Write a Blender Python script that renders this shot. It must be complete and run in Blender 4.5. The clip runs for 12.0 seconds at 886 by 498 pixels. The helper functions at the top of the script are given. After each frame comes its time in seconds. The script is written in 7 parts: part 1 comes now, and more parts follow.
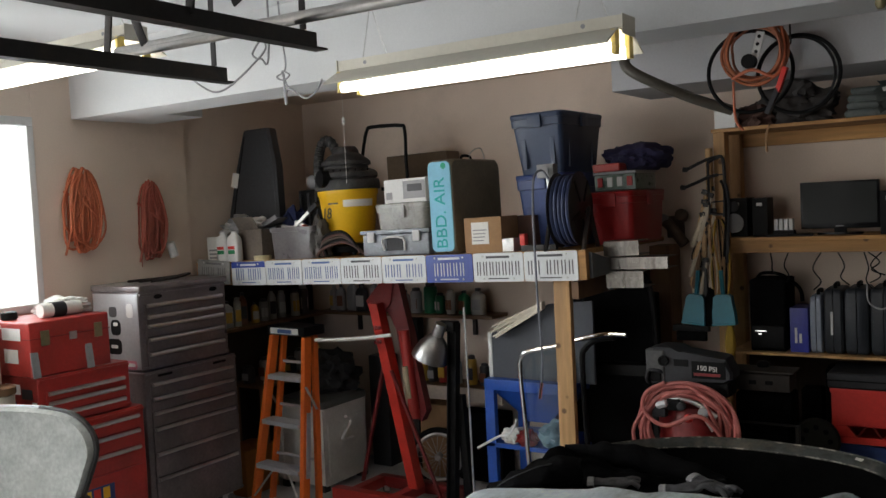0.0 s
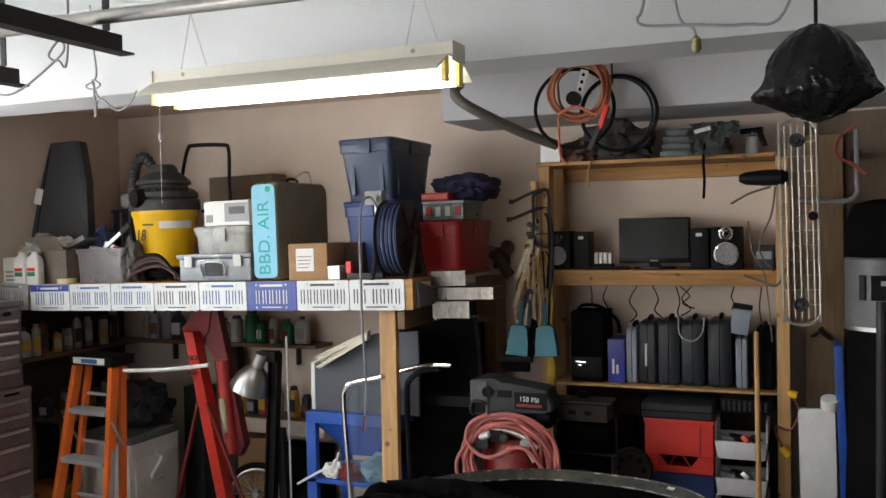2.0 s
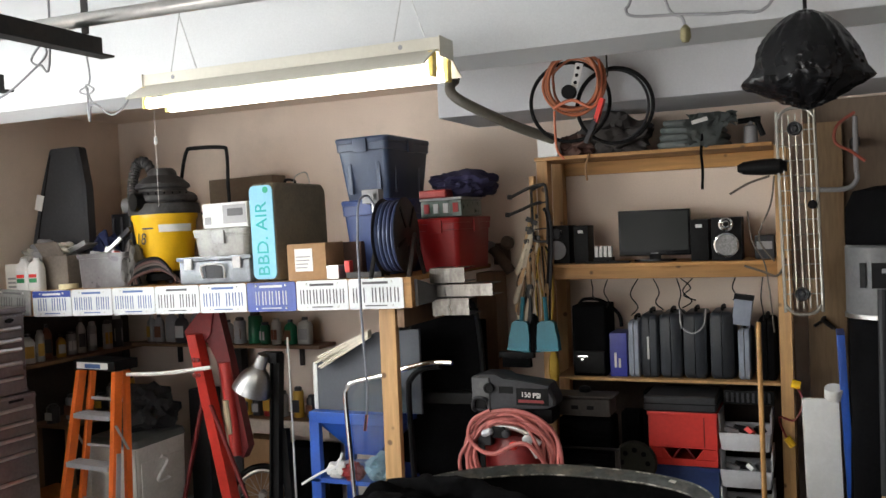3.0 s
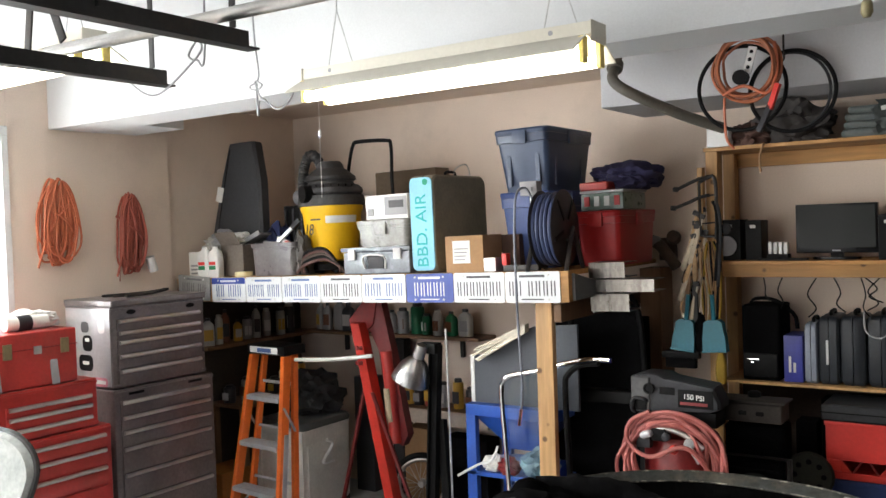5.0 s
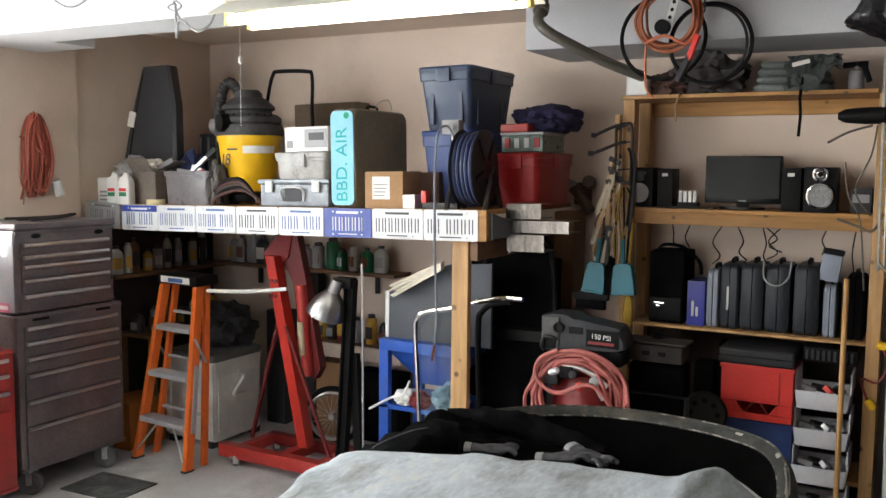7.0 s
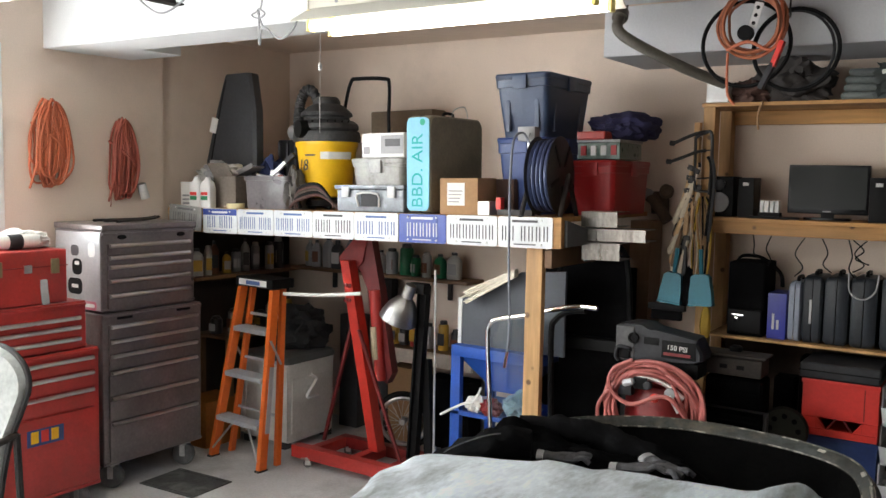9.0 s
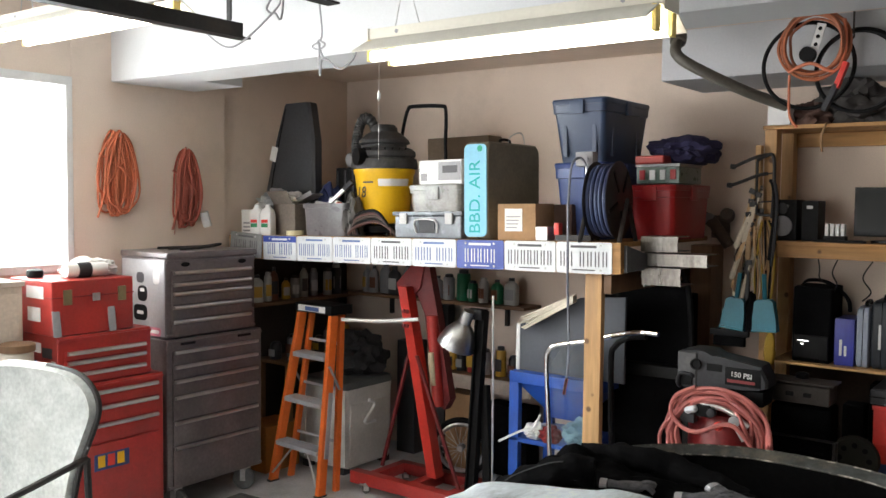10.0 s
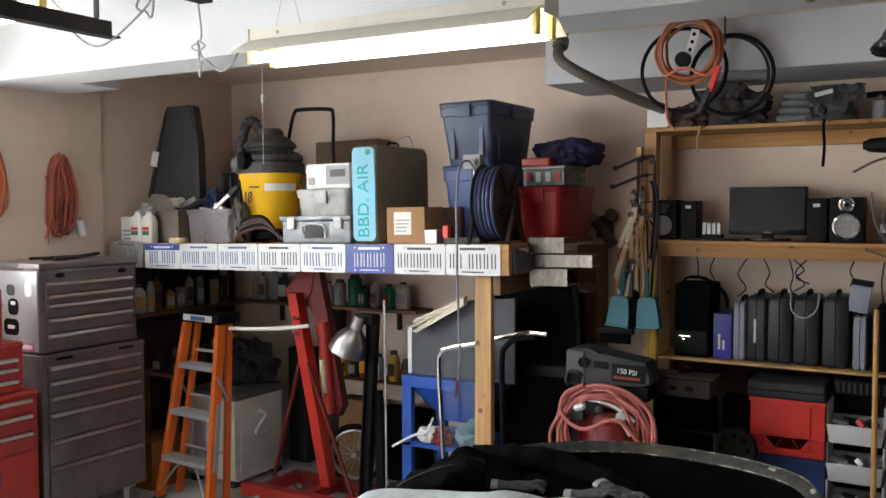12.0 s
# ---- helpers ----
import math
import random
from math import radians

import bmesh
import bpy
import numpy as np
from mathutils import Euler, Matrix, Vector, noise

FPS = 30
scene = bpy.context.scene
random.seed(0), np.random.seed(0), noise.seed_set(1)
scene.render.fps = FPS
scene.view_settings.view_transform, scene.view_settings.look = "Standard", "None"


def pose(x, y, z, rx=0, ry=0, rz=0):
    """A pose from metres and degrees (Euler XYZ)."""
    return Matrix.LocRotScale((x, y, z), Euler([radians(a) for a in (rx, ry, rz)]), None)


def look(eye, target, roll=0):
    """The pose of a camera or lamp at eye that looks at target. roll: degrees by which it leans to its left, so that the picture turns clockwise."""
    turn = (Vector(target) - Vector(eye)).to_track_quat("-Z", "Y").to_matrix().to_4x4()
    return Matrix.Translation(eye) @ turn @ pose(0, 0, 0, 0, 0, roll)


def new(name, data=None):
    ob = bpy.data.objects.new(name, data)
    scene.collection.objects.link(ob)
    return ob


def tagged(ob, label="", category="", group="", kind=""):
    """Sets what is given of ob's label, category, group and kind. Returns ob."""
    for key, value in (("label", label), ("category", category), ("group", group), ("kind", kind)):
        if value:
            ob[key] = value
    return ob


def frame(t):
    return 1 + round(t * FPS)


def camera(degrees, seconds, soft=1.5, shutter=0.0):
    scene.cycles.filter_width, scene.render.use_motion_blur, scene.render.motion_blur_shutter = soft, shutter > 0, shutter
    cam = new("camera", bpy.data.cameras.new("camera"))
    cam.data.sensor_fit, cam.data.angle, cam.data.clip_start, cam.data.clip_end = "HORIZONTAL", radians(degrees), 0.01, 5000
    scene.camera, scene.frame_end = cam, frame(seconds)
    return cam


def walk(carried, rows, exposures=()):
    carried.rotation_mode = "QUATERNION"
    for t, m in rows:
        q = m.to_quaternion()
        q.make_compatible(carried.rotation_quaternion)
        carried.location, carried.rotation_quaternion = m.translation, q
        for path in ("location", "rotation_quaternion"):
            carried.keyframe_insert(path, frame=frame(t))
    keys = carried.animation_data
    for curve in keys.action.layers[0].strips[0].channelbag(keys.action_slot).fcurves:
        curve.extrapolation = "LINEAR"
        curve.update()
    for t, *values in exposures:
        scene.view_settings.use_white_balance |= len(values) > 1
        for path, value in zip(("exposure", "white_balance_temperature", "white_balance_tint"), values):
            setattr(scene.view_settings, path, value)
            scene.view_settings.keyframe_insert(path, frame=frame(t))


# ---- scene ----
cam = camera(53.0, 12.0)
PATH = [
    (0, (2.664, 0.98, 1.869), (1.564, 2.647, 1.769), -2.8),
    (0.5, (2.637, 1.023, 1.87), (1.668, 2.772, 1.851), -3.1),
    (1, (2.61, 1.054, 1.872), (1.731, 2.851, 1.843), -3.4),
    (1.5, (2.61, 1.074, 1.87), (1.79, 2.898, 1.84), -2.9),
    (2, (2.627, 1.093, 1.865), (1.863, 2.941, 1.814), -1.1),
    (2.5, (2.661, 1.109, 1.86), (1.92, 2.966, 1.793), -2.2),
    (2.7, (2.668, 1.116, 1.859), (1.908, 2.965, 1.801), -2.3),
    (4.3, (2.686, 1.162, 1.85), (1.765, 2.935, 1.765), -1.8),
    (4.5, (2.692, 1.177, 1.849), (1.683, 2.902, 1.759), -2.2),
    (5, (2.724, 1.22, 1.844), (1.596, 2.87, 1.792), -1.9),
    (5.5, (2.725, 1.221, 1.837), (1.564, 2.846, 1.72), -2.2),
    (6, (2.699, 1.197, 1.828), (1.666, 2.909, 1.778), -1.2),
    (6.5, (2.702, 1.177, 1.823), (1.783, 2.95, 1.715), -0.2),
    (7, (2.708, 1.188, 1.824), (1.75, 2.933, 1.637), 0.6),
    (7.5, (2.701, 1.211, 1.819), (1.681, 2.918, 1.61), 0.0),
    (7.7, (2.699, 1.215, 1.819), (1.652, 2.906, 1.615), -0.5),
    (9.3, (2.696, 1.168, 1.806), (1.594, 2.83, 1.656), 1.3),
    (9.5, (2.693, 1.163, 1.806), (1.578, 2.818, 1.672), 1.0),
    (10, (2.681, 1.156, 1.814), (1.485, 2.754, 1.7), 0.6),
    (10.5, (2.657, 1.154, 1.821), (1.458, 2.751, 1.716), 0.1),
    (11, (2.643, 1.157, 1.822), (1.522, 2.811, 1.727), 0.5),
    (11.5, (2.66, 1.171, 1.818), (1.628, 2.881, 1.723), 0.6),
    (12, (2.685, 1.195, 1.812), (1.686, 2.925, 1.708), -0.1),
]
EXPOSURES = [(0.0, -1.65), (0.5, -1.44), (1.0, -1.18), (1.5, -1.00), (2.0, -0.85), (2.5, -0.68), (4.5, -0.20), (5.0, -0.39), (5.5, -0.46), (6.0, -0.64), (6.5, -0.56), (7.0, -0.42),
             (7.5, -0.44), (9.5, -0.46), (10.0, -0.52), (10.5, -0.68), (11.0, -0.93), (11.5, -0.86), (12.0, -0.73)]
walk(cam, [(t, look(eye, target, roll)) for t, eye, target, roll in PATH], EXPOSURES)

# ---- light ----
world = bpy.data.worlds.new("sky")
scene.world = world
world.use_nodes = True
sky = world.node_tree.nodes.new("ShaderNodeTexSky")
sky.sky_type = "NISHITA"
sky.sun_disc = False
sky.sun_elevation, sky.sun_rotation = radians(48), radians(215)
backg = world.node_tree.nodes["Background"]
world.node_tree.links.new(sky.outputs[0], backg.inputs[0])
backg.inputs[1].default_value = 0.15
sun_data = bpy.data.lights.new("sun", "SUN")
sun_data.energy, sun_data.angle, sun_data.color = 3.0, radians(0.5), (1.0, 0.95, 0.88)
sun = new("sun", sun_data)
sun.matrix_world = look((0, 0, 10), (4.0, 4.6, 0))


def area(name, m, w, h, power, colour=(1, 1, 1)):
    data = bpy.data.lights.new(name, "AREA")
    data.shape, data.size, data.size_y, data.energy, data.color = "RECTANGLE", w, h, power, colour
    ob = new(name, data)
    ob.matrix_world = m
    return ob


# daylight through the open overhead door and the side window
area("door_daylight", look((-0.35, -2.62, 1.2), (0.6, 4.0, 1.3)), 3.0, 2.0, 150, (1.0, 0.985, 0.96))
area("window_daylight", look((-2.12, 2.26, 1.93), (1.0, 2.5, 1.1)), 3.2, 1.05, 200, (1.0, 0.985, 0.965))


# ---- materials ----
def mat(name, base, rough=0.6, metal=0.0, vary=0.15, scale=6.0, fine=60.0, bump=0.15, stain=None, stain_amount=0.3,
        random_tint=0.0, coat=0.0, stretch=(1, 1, 1), glow=0.0, transmission=0.0, rough_vary=0.12, spec=0.5, knots=None):
    m = bpy.data.materials.new(name)
    m.use_nodes = True
    n, l = m.node_tree.nodes, m.node_tree.links
    bsdf = n["Principled BSDF"]
    tc = n.new("ShaderNodeTexCoord")
    mp = n.new("ShaderNodeMapping")
    mp.inputs["Scale"].default_value = stretch
    l.new(tc.outputs["Object"], mp.inputs["Vector"])
    big = n.new("ShaderNodeTexNoise")
    big.inputs["Scale"].default_value, big.inputs["Detail"].default_value = scale, 5
    small = n.new("ShaderNodeTexNoise")
    small.inputs["Scale"].default_value, small.inputs["Detail"].default_value = fine, 3
    for t in (big, small):
        l.new(mp.outputs[0], t.inputs["Vector"])
    ramp = n.new("ShaderNodeMapRange")
    ramp.inputs["From Min"].default_value, ramp.inputs["From Max"].default_value = 0.3, 0.7
    ramp.inputs["To Min"].default_value, ramp.inputs["To Max"].default_value = 1 - vary, 1 + vary
    l.new(big.outputs["Fac"], ramp.inputs["Value"])
    ramp2 = n.new("ShaderNodeMapRange")
    ramp2.inputs["From Min"].default_value, ramp2.inputs["From Max"].default_value = 0.3, 0.7
    ramp2.inputs["To Min"].default_value, ramp2.inputs["To Max"].default_value = 1 - vary * 0.6, 1 + vary * 0.6
    l.new(small.outputs["Fac"], ramp2.inputs["Value"])
    mul = n.new("ShaderNodeMath")
    mul.operation = "MULTIPLY"
    l.new(ramp.outputs[0], mul.inputs[0])
    l.new(ramp2.outputs[0], mul.inputs[1])
    value = mul.outputs[0]
    if random_tint:
        info = n.new("ShaderNodeObjectInfo")
        rr = n.new("ShaderNodeMapRange")
        rr.inputs["To Min"].default_value, rr.inputs["To Max"].default_value = 1 - random_tint, 1 + random_tint
        l.new(info.outputs["Random"], rr.inputs["Value"])
        mul2 = n.new("ShaderNodeMath")
        mul2.operation = "MULTIPLY"
        l.new(value, mul2.inputs[0])
        l.new(rr.outputs[0], mul2.inputs[1])
        value = mul2.outputs[0]
    tint = n.new("ShaderNodeVectorMath")
    tint.operation = "SCALE"
    tint.inputs[0].default_value = base
    l.new(value, tint.inputs["Scale"])
    colour = tint.outputs[0]
    if stain:
        third = n.new("ShaderNodeTexNoise")
        third.inputs["Scale"].default_value, third.inputs["Detail"].default_value, third.inputs["Roughness"].default_value = scale * 0.55, 8, 0.7
        l.new(mp.outputs[0], third.inputs["Vector"])
        sr = n.new("ShaderNodeMapRange")
        sr.inputs["From Min"].default_value, sr.inputs["From Max"].default_value = 0.5, 0.68
        sr.inputs["To Max"].default_value = stain_amount
        l.new(third.outputs["Fac"], sr.inputs["Value"])
        mix = n.new("ShaderNodeMix")
        mix.data_type = "RGBA"
        mix.inputs["B"].default_value = (*stain, 1)
        for sock in mix.inputs:
            if sock.identifier == "A_Color":
                l.new(colour, sock)
            if sock.identifier == "B_Color":
                sock.default_value = (*stain, 1)
            if sock.identifier == "Factor_Float":
                l.new(sr.outputs[0], sock)
        colour = [o for o in mix.outputs if o.identifier == "Result_Color"][0]
    if knots:
        cell = n.new("ShaderNodeTexVoronoi")
        cell.inputs["Scale"].default_value = 7.0
        squash = n.new("ShaderNodeMapping")
        squash.inputs["Scale"].default_value = (1.4, 1.4, 1.4)
        l.new(tc.outputs["Object"], squash.inputs["Vector"])
        l.new(squash.outputs[0], cell.inputs["Vector"])
        kr = n.new("ShaderNodeMapRange")
        kr.inputs["From Min"].default_value, kr.inputs["From Max"].default_value = 0.10, 0.17
        kr.inputs["To Min"].default_value, kr.inputs["To Max"].default_value = 0.85, 0.0
        l.new(cell.outputs["Distance"], kr.inputs["Value"])
        km = n.new("ShaderNodeMix")
        km.data_type = "RGBA"
        for sock in km.inputs:
            if sock.identifier == "A_Color":
                l.new(colour, sock)
            if sock.identifier == "B_Color":
                sock.default_value = (*knots, 1)
            if sock.identifier == "Factor_Float":
                l.new(kr.outputs[0], sock)
        colour = [o for o in km.outputs if o.identifier == "Result_Color"][0]
    l.new(colour, bsdf.inputs["Base Color"])
    rv = n.new("ShaderNodeMapRange")
    rv.inputs["To Min"].default_value, rv.inputs["To Max"].default_value = max(0.02, rough - rough_vary), min(1, rough + rough_vary)
    l.new(big.outputs["Fac"], rv.inputs["Value"])
    l.new(rv.outputs[0], bsdf.inputs["Roughness"])
    bsdf.inputs["Metallic"].default_value = metal
    bsdf.inputs["Specular IOR Level"].default_value = spec
    bsdf.inputs["Coat Weight"].default_value = coat
    bsdf.inputs["Transmission Weight"].default_value = transmission
    if glow:
        bsdf.inputs["Emission Color"].default_value = (*base, 1)
        bsdf.inputs["Emission Strength"].default_value = glow
    if bump:
        bp = n.new("ShaderNodeBump")
        bp.inputs["Strength"].default_value, bp.inputs["Distance"].default_value = bump, 0.004
        l.new(small.outputs["Fac"], bp.inputs["Height"])
        l.new(bp.outputs[0], bsdf.inputs["Normal"])
    return m


WALL = mat("painted_drywall", (0.76, 0.635, 0.535), 0.85, vary=0.06, scale=1.5, fine=120, bump=0.1, stain=(0.42, 0.35, 0.29), stain_amount=0.36)
WALL_TOP = mat("white_ceiling_paint", (0.64, 0.65, 0.655), 0.9, vary=0.05, scale=1.2, fine=150, bump=0.15, stain=(0.6, 0.58, 0.55), stain_amount=0.2)
# dark brown for walls out of view, chosen to cut their bounce light
WALL_BOUNCE_CUT = mat("bounce_cut_brown", (0.15, 0.11, 0.08), 0.8, vary=0.2, scale=2, stretch=(1, 1, 0.2))
DUCT = mat("grey_duct_paint", (0.54, 0.55, 0.57), 0.8, vary=0.06, scale=1.5, fine=90, bump=0.08)
CONCRETE = mat("concrete", (0.54, 0.545, 0.55), 0.8, vary=0.15, scale=2.5, fine=70, bump=0.25, stain=(0.2, 0.19, 0.185), stain_amount=0.5)
PINE = mat("pine_lumber", (0.52, 0.31, 0.13), 0.6, vary=0.25, scale=9, fine=55, bump=0.2, stretch=(1, 1, 0.1), stain=(0.27, 0.13, 0.045), stain_amount=0.55, knots=(0.07, 0.03, 0.012))
PINE_X = mat("pine_board", (0.41, 0.21, 0.065), 0.6, vary=0.28, scale=9, fine=55, bump=0.2, stretch=(0.1, 1, 1), stain=(0.22, 0.10, 0.03), stain_amount=0.65, knots=(0.06, 0.026, 0.01))
DARKWOOD = mat("dark_stained_wood", (0.16, 0.085, 0.04), 0.6, vary=0.2, scale=4, fine=40, stretch=(1, 1, 0.2))
RED = mat("red_enamel", (0.38, 0.03, 0.024), 0.4, vary=0.16, scale=5, stain=(0.22, 0.05, 0.04), stain_amount=0.5, coat=0.2)
RED_DARK = mat("dark_red_paint", (0.20, 0.012, 0.012), 0.42, vary=0.18, scale=7, stain=(0.10, 0.015, 0.01), stain_amount=0.5)
RED_PLASTIC = mat("red_plastic", (0.32, 0.01, 0.012), 0.4, vary=0.08, scale=6)
BRIGHT_RED = mat("bright_red_plastic", (0.66, 0.04, 0.03), 0.45, vary=0.08)
GREYCHEST = mat("brown_grey_metallic_paint", (0.20, 0.172, 0.172), 0.33, metal=0.55, vary=0.2, scale=4, stain=(0.08, 0.07, 0.065), stain_amount=0.35)
DAYLIT_SIDE = mat("daylit_chest_grey", (0.44, 0.44, 0.45), 0.38, metal=0.3, vary=0.08)
STEEL = mat("brushed_steel", (0.62, 0.61, 0.59), 0.32, metal=1.0, vary=0.1, scale=8)
GALV = mat("galvanised_steel", (0.58, 0.58, 0.57), 0.45, metal=0.9, vary=0.2, scale=10)
CHROME = mat("chrome", (0.78, 0.78, 0.78), 0.12, metal=1.0, vary=0.04, bump=0)
ALU = mat("grey_aluminium", (0.50, 0.51, 0.54), 0.5, metal=0.35, vary=0.12)
BLACK = mat("black_plastic", (0.007, 0.007, 0.0075), 0.5, vary=0.25, scale=8, spec=0.11)
BLACK_GLOSS = mat("black_gloss", (0.007, 0.007, 0.008), 0.15, vary=0.1, bump=0, spec=0.14)
BLACK_IRON = mat("black_steel", (0.022, 0.021, 0.021), 0.5, metal=0.3, vary=0.25, scale=9, stain=(0.12, 0.06, 0.03), stain_amount=0.2)
CHARCOAL = mat("charcoal_plastic", (0.031, 0.032, 0.036), 0.55, vary=0.2, spec=0.3)
GREY = mat("grey_plastic", (0.30, 0.30, 0.31), 0.55, vary=0.1)
LIGHT_GREY = mat("light_grey_plastic", (0.52, 0.52, 0.52), 0.5, vary=0.08, stain=(0.3, 0.28, 0.26), stain_amount=0.3)
ORANGE = mat("orange_fibreglass", (0.80, 0.16, 0.02), 0.5, vary=0.1, stain=(0.55, 0.12, 0.03), stain_amount=0.3)
CORD_ORANGE = mat("orange_cord", (0.50, 0.135, 0.06), 0.55, vary=0.15)
CORD_RED = mat("red_orange_cord", (0.36, 0.085, 0.055), 0.55, vary=0.15)
HOSE_PINK = mat("faded_red_hose", (0.43, 0.125, 0.11), 0.5, vary=0.15)
NAVY = mat("navy_tote_plastic", (0.036, 0.058, 0.115), 0.4, vary=0.08)
BLUE = mat("blue_plastic", (0.032, 0.062, 0.20), 0.45, vary=0.1)
BLUE_PAINT = mat("blue_paint", (0.012, 0.075, 0.38), 0.42, vary=0.12, stain=(0.03, 0.05, 0.15), stain_amount=0.4)
YELLOW = mat("yellow_plastic", (0.80, 0.47, 0.01), 0.42, vary=0.05)
WHITE = mat("white_paint", (0.72, 0.72, 0.71), 0.5, vary=0.05, stain=(0.5, 0.48, 0.44), stain_amount=0.2)
PAPER = mat("paper", (0.76, 0.75, 0.72), 0.8, vary=0.05)
CARD = mat("cardboard", (0.34, 0.20, 0.10), 0.85, vary=0.1)
OLIVE = mat("olive_brown_case", (0.22, 0.19, 0.135), 0.6, vary=0.15, scale=8)
SKYBLUE = mat("sky_blue_tape", (0.20, 0.50, 0.66), 0.6, vary=0.06)
TEAL = mat("teal_plastic", (0.015, 0.15, 0.205), 0.45, vary=0.1)
TEAL_INK = mat("teal_ink", (0.0, 0.33, 0.32), 0.6, vary=0.1)
CLOTH = mat("pale_grey_cloth", (0.82, 0.88, 0.93), 0.9, vary=0.16, scale=7, fine=70, bump=0.6, stretch=(1, 0.35, 1), stain=(0.2, 0.22, 0.2), stain_amount=0.85)
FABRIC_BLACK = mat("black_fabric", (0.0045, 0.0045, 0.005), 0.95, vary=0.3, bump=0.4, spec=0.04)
CAR_BLACK = mat("worn_black_car_paint", (0.005, 0.005, 0.005), 0.45, vary=0.3, scale=12, spec=0.2)
BAY_BLACK = mat("grimy_bay_black", (0.003, 0.003, 0.003), 0.9, vary=0.4, scale=9, spec=0.03, bump=0.5)
CHIPPED = mat("chipped_pale_edge", (0.05, 0.05, 0.042), 0.6, vary=0.4, scale=30, stain=(0.62, 0.58, 0.48), stain_amount=1.0)
RIM_WORN = mat("chipped_green_black_paint", (0.034, 0.038, 0.036), 0.5, vary=0.55, scale=16, stain=(0.16, 0.13, 0.09), stain_amount=0.5)
PLATE_WHITE = mat("plate_white", (0.66, 0.68, 0.70), 0.4, vary=0.06, stain=(0.42, 0.40, 0.38), stain_amount=0.3, random_tint=0.08)
PLATE_GREY = mat("plate_dull_grey", (0.27, 0.27, 0.265), 0.5, vary=0.2, stain=(0.16, 0.15, 0.14), stain_amount=0.5)
INK_FADED = mat("plate_ink_faded", (0.13, 0.13, 0.135), 0.5, vary=0.2)
PLATE_BLUE = mat("plate_blue", (0.03, 0.06, 0.30), 0.4, vary=0.1)
INK_BLUE = mat("plate_ink_blue", (0.07, 0.13, 0.32), 0.5, vary=0.1)
INK_BLACK = mat("plate_ink_black", (0.06, 0.06, 0.065), 0.5, vary=0.1)
TUBE = mat("lamp_tube", (1.0, 0.945, 0.84), 0.4, glow=20.0, vary=0, bump=0)
LAMP_ENAMEL = mat("yellowed_white_enamel", (0.70, 0.67, 0.58), 0.5, vary=0.05, stain=(0.5, 0.46, 0.36), stain_amount=0.25)
GLOW_YELLOW = mat("lit_socket_yellow", (0.75, 0.60, 0.18), 0.5)
GLASS_MAT = mat("clear_glass", (0.85, 0.93, 0.95), 0.03, transmission=1.0, vary=0, bump=0, rough_vary=0.0)
OVERCAST = mat("bright_outdoors", (0.9, 0.95, 1.0), 0.9, glow=6.0, vary=0, bump=0)


# ---- mesh helpers ----
def add_box(bm, x0, y0, z0, x1, y1, z1, bevel=0.0, seg=1):
    vs = [bm.verts.new((x, y, z)) for x in (x0, x1) for y in (y0, y1) for z in (z0, z1)]
    fs = [(0, 1, 3, 2), (4, 6, 7, 5), (0, 4, 5, 1), (2, 3, 7, 6), (0, 2, 6, 4), (1, 5, 7, 3)]
    faces = [bm.faces.new([vs[i] for i in f]) for f in fs]
    if bevel:
        edges = list({e for f in faces for e in f.edges})
        bmesh.ops.bevel(bm, geom=edges, offset=bevel, segments=seg, affect="EDGES", profile=0.7)
    return bm


def box(x0, y0, z0, x1, y1, z1, bevel=0.004, seg=2):
    bm = bmesh.new()
    add_box(bm, min(x0, x1), min(y0, y1), min(z0, z1), max(x0, x1), max(y0, y1), max(z0, z1), bevel, seg)
    return bm


def loft(rings, close=True, caps=True, bm=None):
    """Skin through rings of points, all of one length."""
    bm = bm or bmesh.new()
    rows = [[bm.verts.new(p) for p in ring] for ring in rings]
    n = len(rows[0])
    for a, b in zip(rows, rows[1:]):
        for i in range(n if close else n - 1):
            bm.faces.new((a[i], a[(i + 1) % n], b[(i + 1) % n], b[i]))
    if caps and close:
        bm.faces.new(rows[0][::-1])
        bm.faces.new(rows[-1])
    return bm


def rounded_rect(w, d, r, n=4):
    pts = []
    for cx, cy, a0 in ((w / 2 - r, d / 2 - r, 0), (-w / 2 + r, d / 2 - r, 90), (-w / 2 + r, -d / 2 + r, 180), (w / 2 - r, -d / 2 + r, 270)):
        for k in range(n + 1):
            a = radians(a0 + 90 * k / n)
            pts.append((cx + r * math.cos(a), cy + r * math.sin(a)))
    return pts


def lathe(profile, n=24, bm=None, caps=True):
    """Turn a profile of (radius, z) about z."""
    rings = [[(r * math.cos(2 * math.pi * k / n), r * math.sin(2 * math.pi * k / n), z) for k in range(n)] for r, z in profile]
    return loft(rings, bm=bm, caps=caps)


def smooth_path(pts, steps=6, closed=False):
    pts = [Vector(p) for p in pts]
    out = []
    n = len(pts)
    for i in range(n if closed else n - 1):
        p0 = pts[i - 1] if (i or closed) else pts[0]
        p1, p2 = pts[i], pts[(i + 1) % n]
        p3 = pts[(i + 2) % n] if (closed or i + 2 < n) else pts[-1]
        for k in range(steps):
            t = k / steps
            out.append(0.5 * (2 * p1 + (p2 - p0) * t + (2 * p0 - 5 * p1 + 4 * p2 - p3) * t * t + (3 * p1 - p0 - 3 * p2 + p3) * t ** 3))
    if not closed:
        out.append(pts[-1])
    return out


